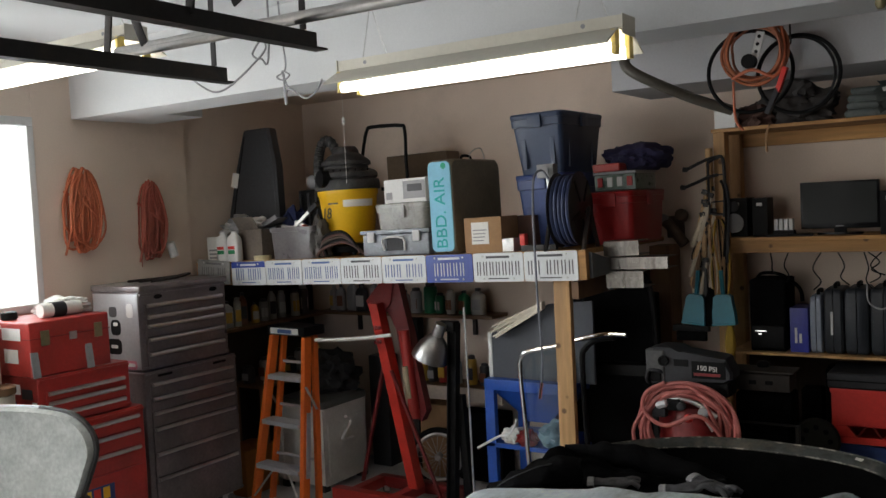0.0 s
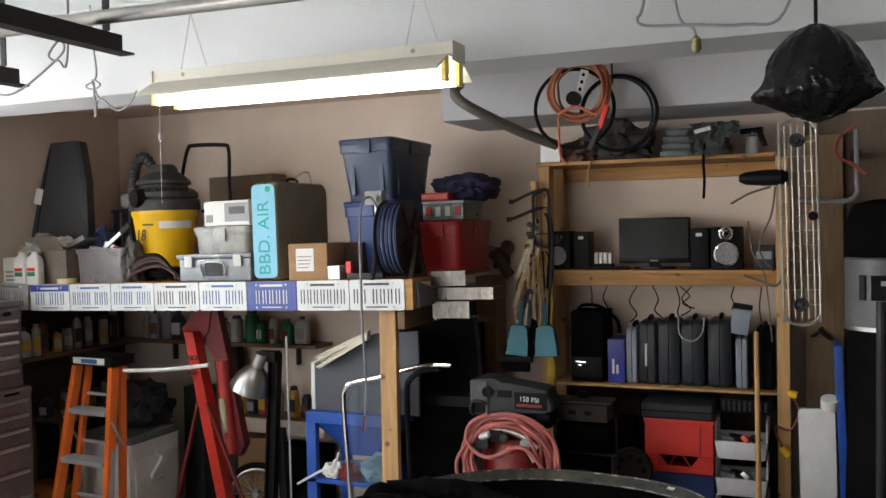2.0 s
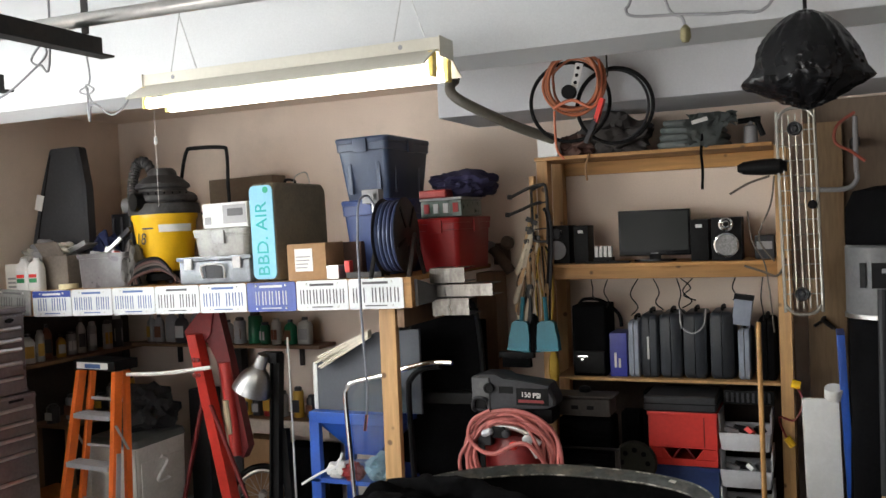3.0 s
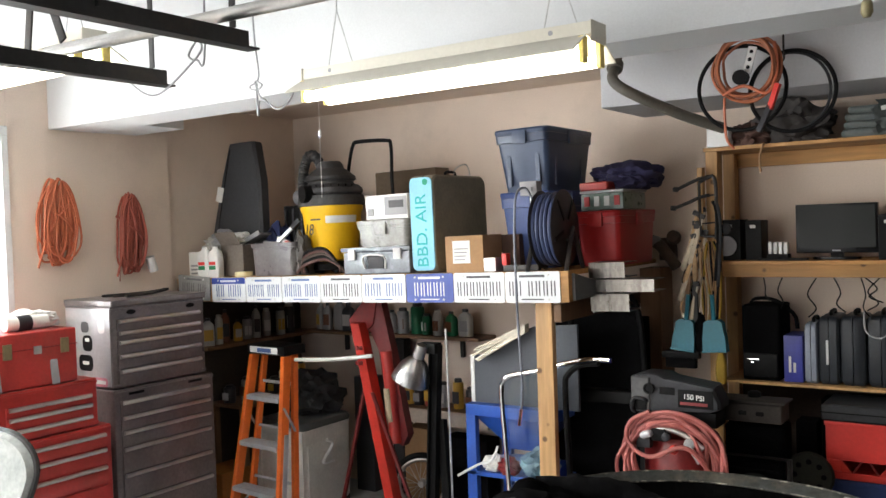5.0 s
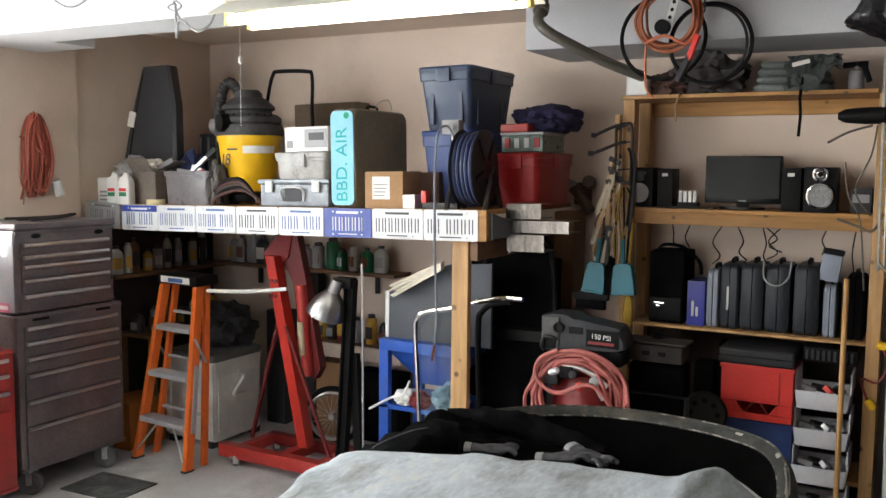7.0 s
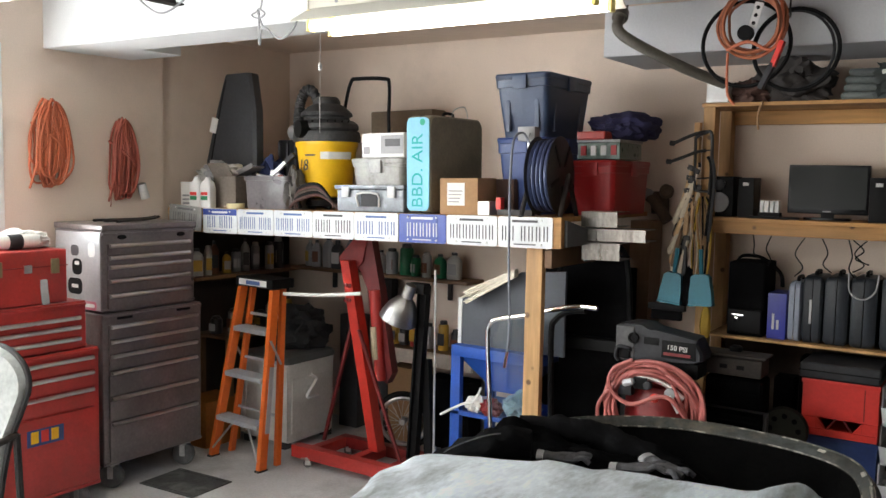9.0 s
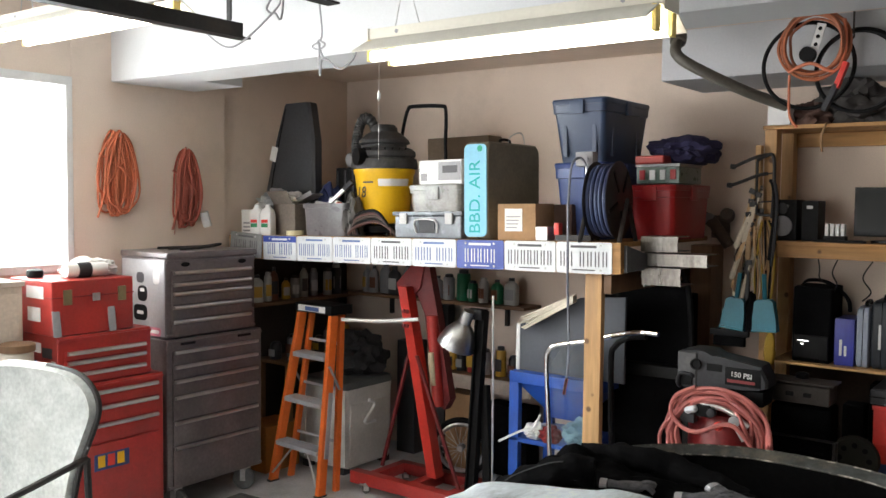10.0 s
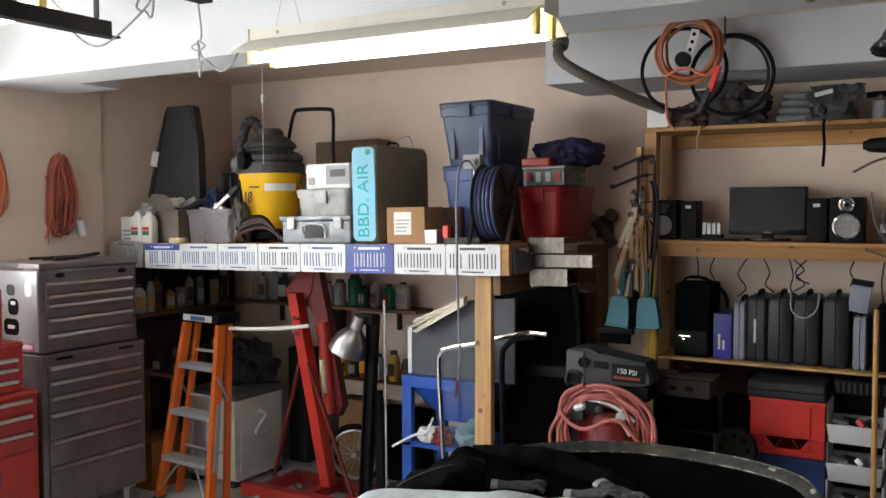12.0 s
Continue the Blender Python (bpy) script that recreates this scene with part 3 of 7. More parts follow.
# tall hard case with painted tape end
case = thing("hard_case", 0.005, 5.29, SHELF, "olive-brown upright hard case with a sky-blue lettered end", "suitcase")
prof = rounded_rect(0.53, 0.515, 0.05, 5)
part("shell", loft([[(sx, py, pz + 0.26) for py, pz in [(a * s, b * s) for a, b in prof]] for sx, s in ((-0.074, 0.965), (-0.066, 1), (0.066, 1), (0.076, 0.965))]), OLIVE, case)
part("seam", loft([[(sx, py * 1.006, pz * 1.006 + 0.26) for py, pz in prof] for sx in (-0.004, 0.004)]), BLACK_IRON, case)
tape = part("tape", loft([[(px, y, pz + 0.26) for px, pz in rounded_rect(0.142, 0.49, 0.03, 4)] for y in (-0.2695, -0.262)]), SKYBLUE, case, "sky-blue painted end panel")
part("sticker", moved(lathe([(0.001, 0), (0.017, 0), (0.017, 0.001), (0.001, 0.001)], 14), pose(0.03, -0.2695, 0.48, 90)), mat("green_sticker", (0.0, 0.32, 0.18), 0.6), tape)
words("lettering", "BBD. AIR", 0.1, pose(0.0, -0.2702, 0.225, 90, 0, 0) @ pose(0, 0, 0, 0, 0, 90), TEAL_INK, tape)
part("handle", sweep([(0, -0.03, 0.515), (0, -0.02, 0.54), (0, 0.06, 0.54), (0, 0.07, 0.515)], 0.008, 8), BLACK, case)
part("wire_loop", sweep([(0, 0.05, 0.5), (0.01, 0.06, 0.56), (0.02, 0.16, 0.585), (0.02, 0.2, 0.5)], 0.003, 6), GALV, case)


def carton(name, x, y, z, w, d, h, label, material=None, tag=True, rz=0.0, category="box"):
    t = thing(name, x, y, z, label, category, rz=rz)
    part("body", box(-w / 2, -d / 2, 0, w / 2, d / 2, h, 0.003), material or CARD, t)
    part("flap", box(-w / 2 + 0.003, -d / 2 + 0.003, h + 0.0005, w / 2 - 0.003, -0.002, h + 0.003, 0), material or CARD, t)
    part("flap", box(-w / 2 + 0.003, 0.002, h + 0.0005, w / 2 - 0.003, d / 2 - 0.003, h + 0.003, 0), material or CARD, t)
    if tag:
        lab = part("shipping_label", box(-w * 0.3, -d / 2 - 0.0025, h * 0.25, w * 0.16, -d / 2 - 0.0005, h * 0.88, 0), PAPER, t, "white paper label")
        for k in range(4):
            bars_on(lab, -w * 0.26, w * (0.02 + 0.03 * k), h * (0.34 + 0.1 * k), h * (0.37 + 0.1 * k), -d / 2 - 0.0025, GREY)
    return t


carton("cardboard_box", 0.24, 5.15, SHELF, 0.22, 0.22, 0.185, "small brown cardboard box with a white label", rz=4)
carton("dark_box", 0.33, 5.36, SHELF, 0.24, 0.2, 0.18, "dark brown cardboard box behind a smaller one", mat("dark_cardboard", (0.07, 0.035, 0.025), 0.8), False)
carton("cardboard_box", -0.82, 6.08, SHELF, 0.5, 0.16, 0.64, "large brown cardboard box against the back wall", mat("brown_cardboard", (0.17, 0.125, 0.085), 0.85), False)
carton("grey_box", 0.24, 5.92, SHELF, 0.14, 0.3, 0.46, "narrow grey cardboard box behind the case", CHARCOAL, False)
t = thing("metal_box", 0.38, 5.09, SHELF, "small silver tin on the shelf edge", "tin")
part("body", box(-0.045, -0.04, 0, 0.045, 0.04, 0.07, 0.006), GALV, t)
t = thing("caulking_gun", 0.5, 5.08, SHELF, "black and red hand clamp lying on the shelf", "clamp")
part("bar", box(-0.04, -0.015, 0.0, 0.16, 0.015, 0.03, 0.004), BLACK_IRON, t)
part("grip", box(-0.045, -0.02, 0.03, -0.015, 0.02, 0.09, 0.006), BRIGHT_RED, t)

# stacked small boxes
t = thing("tool_case", -0.35, 5.19, SHELF, "clear grey plastic tool case with a handle recess", "case")
part("body", box(-0.235, -0.13, 0, 0.235, 0.13, 0.125, 0.012, 3), mat("clear_grey_plastic", (0.15, 0.165, 0.19), 0.25, vary=0.2, scale=12), t)
part("lid", box(-0.245, -0.14, 0.126, 0.245, 0.14, 0.15, 0.008), bpy.data.materials["clear_grey_plastic"], t)
part("handle_recess", box(-0.055, -0.133, 0.03, 0.055, -0.1295, 0.105, 0.004), CHARCOAL, t)
part("handle", sweep([(-0.07, -0.135, 0.03), (-0.07, -0.15, 0.1), (0.07, -0.15, 0.1), (0.07, -0.135, 0.03)], 0.006, 8, steps=3), LIGHT_GREY, t)
for sx in (-0.16, 0.16):
    part("latch", box(sx - 0.025, -0.148, 0.08, sx + 0.025, -0.136, 0.14, 0.004), LIGHT_GREY, t)
t = tote("clear_tub", -0.3, 5.18, SHELF + 0.151, 0.35, 0.24, 0.115, mat("milky_plastic", (0.27, 0.265, 0.25), 0.3, vary=0.25, scale=14), "milky clear plastic tub with a lid", lid=True, category="tub")
carton("printed_box", -0.265, 5.17, SHELF + 0.30, 0.29, 0.2, 0.13, "small white and grey printed carton", WHITE, False)
t = bpy.data.objects["printed_box"]
part("printed_panel", box(-0.01, -0.1025, 0.02, 0.14, -0.1005, 0.12, 0), GREY, t)
part("printed_panel", box(0.02, -0.1045, 0.06, 0.12, -0.103, 0.1, 0), INK_BLACK, t)
part("printed_panel", box(-0.13, -0.1025, 0.02, -0.09, -0.1005, 0.06, 0), GREY, t)

# wet and dry vacuum
vac = thing("shop_vacuum", -0.915, 5.36, SHELF, "yellow bucket vacuum cleaner with a dusty black motor head", "vacuum cleaner")
vac.scale = (0.86, 0.86, 0.96)
DUSTY_BLACK = mat("dusty_black_plastic", (0.03, 0.03, 0.031), 0.6, vary=0.3, scale=9, stain=(0.12, 0.115, 0.11), stain_amount=0.5)
part("bucket", lathe([(0.12, 0.075), (0.155, 0.085), (0.178, 0.13), (0.212, 0.385), (0.222, 0.4), (0.222, 0.425), (0.19, 0.425)], 40), YELLOW, vac)
part("base", lathe([(0.16, 0.02), (0.175, 0.025), (0.17, 0.06), (0.13, 0.0745)], 28), BLACK, vac)
for k in range(4):
    part("castor", moved(lathe([(0.004, -0.01), (0.018, -0.009), (0.02, 0), (0.018, 0.009), (0.004, 0.01)], 14), pose(0.14 * math.cos(0.8 + k * math.pi / 2), 0.14 * math.sin(0.8 + k * math.pi / 2), 0.0205, 90)), CHARCOAL, vac)
part("rim", lathe([(0.2, 0.426), (0.238, 0.426), (0.24, 0.455), (0.232, 0.49), (0.2, 0.495)], 40), DUSTY_BLACK, vac)
head = part("motor_head", lathe([(0.215, 0.496), (0.228, 0.51), (0.225, 0.535), (0.2, 0.555), (0.165, 0.565), (0.16, 0.58), (0.185, 0.59), (0.18, 0.61), (0.13, 0.65), (0.1, 0.665), (0.095, 0.69), (0.075, 0.71), (0.0005, 0.715)], 40), DUSTY_BLACK, vac, "dusty domed motor head")
for k in range(12):
    a = radians(200 + 14 * k)
    part("vent_slot", moved(box(-0.004, -0.003, -0.012, 0.004, 0.003, 0.012, 0.001), pose(0.215 * math.cos(a), 0.215 * math.sin(a), 0.545, -35, 0, math.degrees(a) - 90)), BLACK, head)
part("hose_port", moved(lathe([(0.055, -0.03), (0.055, 0.05), (0.04, 0.05)], 20), pose(-0.02, -0.215, 0.5, 90, 0, -20)), BLACK, vac)
part("hose", ribbed([(-0.2, -0.06, 0.44), (-0.235, -0.04, 0.55), (-0.25, 0.0, 0.68), (-0.215, 0.02, 0.76), (-0.15, 0.03, 0.75), (-0.13, 0.06, 0.66), (-0.17, 0.08, 0.56)], 0.036), DUSTY_BLACK, vac, "ribbed black suction hose")
part("handle", sweep([(0.0, 0.16, 0.5), (0.02, 0.2, 0.72), (0.06, 0.2, 0.82), (0.11, 0.2, 0.838), (0.36, 0.2, 0.825), (0.405, 0.2, 0.79), (0.4, 0.2, 0.6), (0.38, 0.2, 0.42), (0.2, 0.15, 0.42)], 0.0125, 10, steps=5), BLACK, vac)
for a0, a1, z0, z1, m_ in ((-62, 5, 0.315, 0.36, PAPER), (-96, -72, 0.335, 0.345, INK_BLACK)):
    pts = [radians(a0 + (a1 - a0) * k / 8) for k in range(9)]
    bm = bmesh.new()
    rr = lambda z: 0.1795 + (z - 0.13) * 0.1333
    for k in range(8):
        vs = [bm.verts.new((rr(z) * math.cos(a), rr(z) * math.sin(a), z)) for a, z in ((pts[k], z0), (pts[k + 1], z0), (pts[k + 1], z1), (pts[k], z1))]
        bm.faces.new(vs)
    part("label_strip", bm, m_, vac)
words("size_number", "18", 0.1, pose(-0.035, -0.2075, 0.275, 82, 0, -8), INK_BLACK, vac)

# left end clutter
t = tote("clear_bin", -1.16, 5.22, SHELF, 0.36, 0.3, 0.2, mat("smoky_plastic", (0.13, 0.12, 0.125), 0.3, vary=0.2, scale=10), "smoky clear plastic bin full of tools")
for k, (dx, dy, a, b, m_) in enumerate(((-0.08, 0.0, 30, 20, GREY), (0.02, -0.02, -40, 10, BRIGHT_RED), (0.08, 0.03, 60, -20, BLACK), (-0.03, 0.05, 10, 50, GALV))):
    part("tool", moved(box(-0.1, -0.015, -0.012, 0.1, 0.015, 0.012, 0.006), pose(dx, dy, 0.19, 0, b * 0.5, a)), m_, t)
t = thing("oil_carton", -1.76, 5.2, SHELF, "open carton with white oil jugs", "box")
part("carton", box(-0.19, -0.1, 0, 0.1, 0.15, 0.165, 0.003), PAPER, t)
part("carton_back", box(0.101, -0.08, 0, 0.3, 0.16, 0.2, 0.003), mat("dusty_carton", (0.15, 0.125, 0.105), 0.85, vary=0.2), t, "dusty grey-brown carton")
part("flap", moved(box(-0.09, -0.002, 0, 0.09, 0.002, 0.1, 0.001), pose(0.2, -0.085, 0.2, 35, 0, 0)), bpy.data.materials["dusty_carton"], t)
for k in range(2):
    jug = part("jug", loft([[(px + 0.02 + 0.1 * k, py - 0.145, z) for px, py in rounded_rect(0.096 * s, 0.06 * s, 0.015)] for z, s in ((0.0, 0.95), (0.005, 1), (0.13, 1), (0.16, 0.85), (0.18, 0.45), (0.195, 0.4))]), WHITE, t, "white plastic oil jug")
    bars_on(jug, -0.01 + 0.1 * k, 0.05 + 0.1 * k, 0.05, 0.075, -0.1765, mat("label_green", (0.02, 0.2, 0.08)) if not k else bpy.data.materials["label_green"])
    bars_on(jug, -0.01 + 0.1 * k, 0.05 + 0.1 * k, 0.08, 0.1, -0.1765, BRIGHT_RED)
for k in range(3):
    bars_on(t, -0.17, -0.06 + 0.01 * k, 0.02 + 0.025 * k, 0.032 + 0.025 * k, -0.1005, GREY)
heap("plastic_bag", -1.62, 5.25, SHELF + 0.2, 0.2, 0.16, 0.08, PAPER, "crumpled white plastic bag on a carton", "bag", 5)
heap("grey_rag", -1.82, 5.3, SHELF + 0.166, 0.2, 0.2, 0.13, GREY, "crumpled grey rag in a carton", "rag", 8)
t = thing("grey_tray", -1.56, 5.28, SHELF + 0.201, "thin grey plastic tray tilted on the cartons", "tray", ry=-24, rz=12)
part("tray", box(-0.12, -0.07, 0.0, 0.14, 0.08, 0.012, 0.004), GREY, t)
part("rim", box(-0.12, -0.078, 0.0, 0.14, -0.0705, 0.03, 0.002), GREY, t)
t = thing("pry_tool", -1.27, 5.24, SHELF + 0.2, "grey metal bar sticking out of a bin", "tool", ry=-38, rz=10)
part("bar", box(-0.16, -0.012, -0.01, 0.14, 0.012, 0.012, 0.004), GALV, t)
part("grip", box(0.141, -0.016, -0.014, 0.22, 0.016, 0.016, 0.006), CHARCOAL, t)
heap("dust_sheet", -1.86, 5.28, SHELF + 0.166, 0.2, 0.16, 0.1, mat("grimy_white_cloth", (0.4, 0.39, 0.37), 0.9, bump=0.5), "grimy white rag bundled behind the oil carton", "rag", 71, rough=0.5)
t = thing("tape_roll", -1.44, 5.1, SHELF, "roll of pale masking tape lying flat", "tape")
part("roll", lathe([(0.03, 0), (0.055, 0), (0.056, 0.004), (0.056, 0.026), (0.055, 0.03), (0.03, 0.03)], 24), mat("masking_tape", (0.62, 0.55, 0.33), 0.6), t)
t = thing("seat_panel", -1.7, 5.36, SHELF, "dark padded panel leaning in the corner", "panel", rx=-3)
VINYL = mat("dark_grey_vinyl", (0.03, 0.032, 0.037), 0.6, vary=0.25, scale=5, stain=(0.05, 0.05, 0.05), stain_amount=0.4)
part("pad", loft([[(x, y, z) for x, y in ((x0, -0.03), (x0 + 0.02, -0.045), (x1 - 0.02, -0.045), (x1, -0.03), (x1, 0.03), (x0, 0.03))] for z, x0, x1 in ((0, -0.3, 0.2), (0.3, -0.27, 0.2), (0.62, -0.19, 0.185), (0.86, -0.115, 0.135), (0.875, -0.105, 0.125))]), VINYL, t)
part("seam", sweep([(-0.24, -0.046, 0.03), (-0.2, -0.046, 0.35), (-0.09, -0.046, 0.84)], 0.005, 6), BLACK, t)
part("paper_tag", moved(box(-0.03, -0.004, -0.05, 0.03, 0, 0.05, 0), pose(-0.185, -0.05, 0.54, 0, 14, 0)), PAPER, t)
t = thing("black_crate", -1.33, 5.62, SHELF, "black plastic caddy behind the bins", "caddy")
part("body", box(-0.13, -0.12, 0, 0.13, 0.12, 0.44, 0.01), BLACK, t)
for k in range(4):
    part("divider", box(-0.12 + 0.07 * k, -0.13, 0.05, -0.1 + 0.07 * k, -0.12, 0.42, 0.003), CHARCOAL, t)
heap("grey_bag", -0.985, 5.16, SHELF, 0.11, 0.16, 0.24, mat("dusty_grey_cloth", (0.12, 0.115, 0.11), 0.9, bump=0.5), "dusty grey cloth bag between bin and bucket", "bag", 14)
heap("blue_cloth", -1.47, 5.44, SHELF, 0.2, 0.16, 0.33, mat("blue_fabric", (0.02, 0.03, 0.10), 0.9, bump=0.5), "dark blue cloth stuffed between bins", "cloth", 11)
t = thing("grinder", -1.36, 5.62, SHELF + 0.441, "grey rounded power tool on a caddy", "power tool")
part("body", moved(lathe([(0.02, -0.09), (0.05, -0.08), (0.055, 0.05), (0.03, 0.09)], 16), pose(0, 0, 0.055, 0, 90)), GREY, t)
cords = thing("cord_bundle", -0.78, 5.1, SHELF, "dark red and black cords coiled on the shelf", "cord")
for k in range(5):
    part("cord", sweep([(-0.2 + 0.02 * k, 0.0, 0.012), (-0.12, -0.02, 0.06 + 0.015 * k), (0.0, 0.02, 0.09 + 0.015 * k), (0.1, 0.03, 0.05), (0.14 + 0.01 * k, 0.0, 0.014)], 0.011, 7), (mat("dark_brown_cord", (0.07, 0.03, 0.025), 0.7) if k == 0 else bpy.data.materials["dark_brown_cord"], BLACK, mat("taupe_cord", (0.06, 0.042, 0.035), 0.7) if k == 2 else BLACK)[k % 3], cords)
t = thing("trim_channels", 0.96, 5.34, 1.384, "stack of shiny metal channels at the shelf end", "metal channel")
for dx, dz, w, h in ((-0.02, 0.0, 0.2, 0.085), (0.06, 0.095, 0.3, 0.06), (-0.03, 0.165, 0.19, 0.075)):
    bm = bmesh.new()
    add_box(bm, dx - w / 2, -0.08, dz, dx + w / 2, -0.076, dz + h)
    add_box(bm, dx - w / 2, -0.0755, dz, dx + w / 2, 0.08, dz + 0.004)
    add_box(bm, dx - w / 2, -0.0755, dz + h - 0.004, dx + w / 2, 0.08, dz + h)
    add_box(bm, dx - w / 2, -0.084, dz + h * 0.4, dx + w / 2, -0.0805, dz + h * 0.6)
    part("channel", bm, mat("dull_channel_metal", (0.2, 0.19, 0.175), 0.3, 1.0, vary=0.4, scale=18, stretch=(1, 1, 0.2), stain=(0.07, 0.06, 0.05), stain_amount=0.7) if dz == 0 else bpy.data.materials["dull_channel_metal"], t)
part("bracket", box(-0.115, -0.07, -0.01, -0.109, 0.07, 0.24, 0.001), GALV, t)
t = thing("brass_bracket", 0.93, 6.16, 1.62, "dark brown cast fitting fixed on the back wall", "bracket")
OLD_BRASS = mat("old_brass", (0.075, 0.05, 0.032), 0.6, 0.3, vary=0.3)
part("plate", box(-0.07, 0.0, -0.03, 0.03, 0.038, 0.1, 0.01), OLD_BRASS, t)
part("arm", sweep([(-0.1, -0.03, 0.09), (-0.04, -0.06, 0.06), (0.01, -0.07, 0.0), (0.06, -0.07, -0.07)], 0.033, 12), OLD_BRASS, t)
part("knob", moved(lathe([(0.005, -0.035), (0.035, -0.028), (0.042, 0.0), (0.035, 0.028), (0.005, 0.035)], 14), pose(0.045, -0.06, 0.1, 70, 20)), OLD_BRASS, t)
part("knob", moved(lathe([(0.005, -0.02), (0.03, -0.012), (0.03, 0.012), (0.005, 0.02)], 12), pose(-0.06, -0.07, 0.085, 90)), GREY, t)


# the loft sags towards the side wall: board, deck, plates and all that stands on it lean with it
SAG = pose(0.195, 5.0, 1.45) @ pose(0, 0, 0, 0, -1.1, 0) @ pose(-0.195, -5.0, -1.45)
for ob in [o for o in scene.objects if o.parent is None and o not in ON_FLOOR]:
    ob.matrix_world = SAG @ ob.matrix_world
for ob in loft_shelf.children:
    if ob.name.split(".")[0] in ("front_board", "deck", "plate", "side_board"):
        ob.matrix_basis = pose(0, -5.0, 0) @ SAG @ pose(0, 5.0, 0) @ ob.matrix_basis


# ---- tool chests ----
def chest_unit(t, x0, y0, z0, x1, y1, z1, pulls, bottom, paint, pull_mat, side=None):
    """Steel drawer unit facing +x. pulls: heights of the drawer pulls, top down."""
    part("body", box(x0, y0, z0, x1 - 0.012, y1, z1, 0.01, 3), paint, t)
    # lighter panel paints daylight onto the chest's near side
    if side:
        part("side_panel", box(x0 + 0.012, y0 - 0.003, z0 + 0.012, x1 - 0.02, y0, z1 - 0.012, 0.001), side, t, "side panel coloured lighter for the daylight on it")
    tops = [p + 0.012 for p in pulls]
    lows = [p + 0.018 for p in pulls[1:]] + [bottom]
    for p, b, a in zip(pulls, tops, lows):
        d = part("drawer", box(x1 - 0.012, y0 + 0.035, a, x1, y1 - 0.035, b, 0.003), paint, t)
        part("drawer_pull", sweep([(x1 + 0.006, y0 + 0.045, p), (x1 + 0.006, y1 - 0.045, p)], 0.011, 8, smooth=False), pull_mat, d, "steel drawer pull")
    for z in (z0 + 0.01, z1 - 0.025):
        part("edge_trim", box(x1 - 0.012, y0 + 0.004, z, x1 - 0.002, y1 - 0.004, z + 0.014, 0.003), paint, t)


CASTOR_GREY = mat("scuffed_grey_rubber", (0.13, 0.13, 0.13), 0.6, vary=0.3, scale=14)


def castor(t, x, y, r=0.06, rz=0.0):
    c = part("castor", moved(lathe([(0.012, -0.02), (r * 0.9, -0.02), (r, -0.012), (r, 0.012), (r * 0.9, 0.02), (0.012, 0.02)], 24), pose(x, y, r, 90, 0, rz)), CASTOR_GREY, t, "grey rubber castor wheel")
    for s in (-1, 1):
        part("fork", moved(box(-0.016, s * 0.024 - 0.002, 0.0, 0.016, s * 0.024 + 0.002, r + 0.02, 0.001), pose(x, y, r * 0.8, 0, 0, rz)), GALV, c)
    part("fork", box(x - 0.03, y - 0.03, r * 1.8 + 0.001, x + 0.03, y + 0.03, r * 1.8 + 0.012, 0.001), GALV, c)


grey_chest = thing("tool_chest", -1.6, 4.42, 0, "tall brown-grey metallic rolling tool chest with steel drawer pulls", "tool chest")
grey_chest.matrix_world = Matrix()
chest_unit(grey_chest, -1.955, 4.165, 0.15, -1.473, 4.855, 1.005, [0.931, 0.848, 0.766, 0.674, 0.53, 0.386], 0.17, GREYCHEST, STEEL)
chest_unit(grey_chest, -1.925, 4.175, 1.01, -1.493, 4.82, 1.46, [1.378, 1.312, 1.26, 1.183, 1.1], 1.03, GREYCHEST, STEEL, side=DAYLIT_SIDE)
lid = part("lid", box(-1.93, 4.17, 1.4595, -1.485, 4.825, 1.495, 0.012, 3), GREYCHEST, grey_chest, "grey hinged lid")
for y in (4.3, 4.71):
    part("badge", moved(lathe([(0.001, 0), (0.03, 0), (0.028, 0.004), (0.001, 0.004)], 20), pose(-1.4925, y, 1.425, 0, 90) @ Matrix.Diagonal((0.45, 1, 1, 1))), BLACK, grey_chest)
    part("badge", box(-1.474, y - 0.05, 0.97, -1.471, y + 0.05, 0.985, 0.001), BLACK, grey_chest)
for x, z, w, h, m_ in ((-1.62, 1.37, 0.07, 0.06, INK_BLACK), (-1.6, 1.28, 0.09, 0.09, BLACK), (-1.62, 1.17, 0.13, 0.09, BLACK), (-1.47, 1.38, 0.06, 0.08, PAPER), (-1.49, 1.07, 0.12, 0.05, mat("pink_sticker", (0.6, 0.2, 0.26), 0.5)), (-1.6, 1.3, 0.04, 0.02, PAPER), (-1.62, 1.17, 0.06, 0.02, PAPER), (-1.49, 1.07, 0.09, 0.02, PAPER)):
    lift = 0.0055 if (w < 0.1 and m_ == PAPER and h < 0.03) else 0.004
    part("sticker", loft([[(x - 0.115 + px, y, z - 0.025 + pz) for px, pz in rounded_rect(w, h, min(w, h) * 0.35, 4)] for y in (4.175 - lift - 0.0004, 4.175 - lift + 0.0006)]), m_, grey_chest)
for x in (-1.87, -1.55):
    for y in (4.26, 4.77):
        castor(grey_chest, x, y, 0.07, 30)
t = thing("pry_bar", -1.71, 4.53, 1.496, "dark steel pry bars lying on a tool chest", "tool")
for k in range(3):
    part("bar", moved(sweep([(-0.02, -0.2, 0.008), (0, 0.1, 0.008), (0.03, 0.2, 0.02)], 0.008, 7), pose(0.06 * k - 0.06, 0, 0.001 * k, 0, 0, 12 * k)), BLACK_IRON, t)

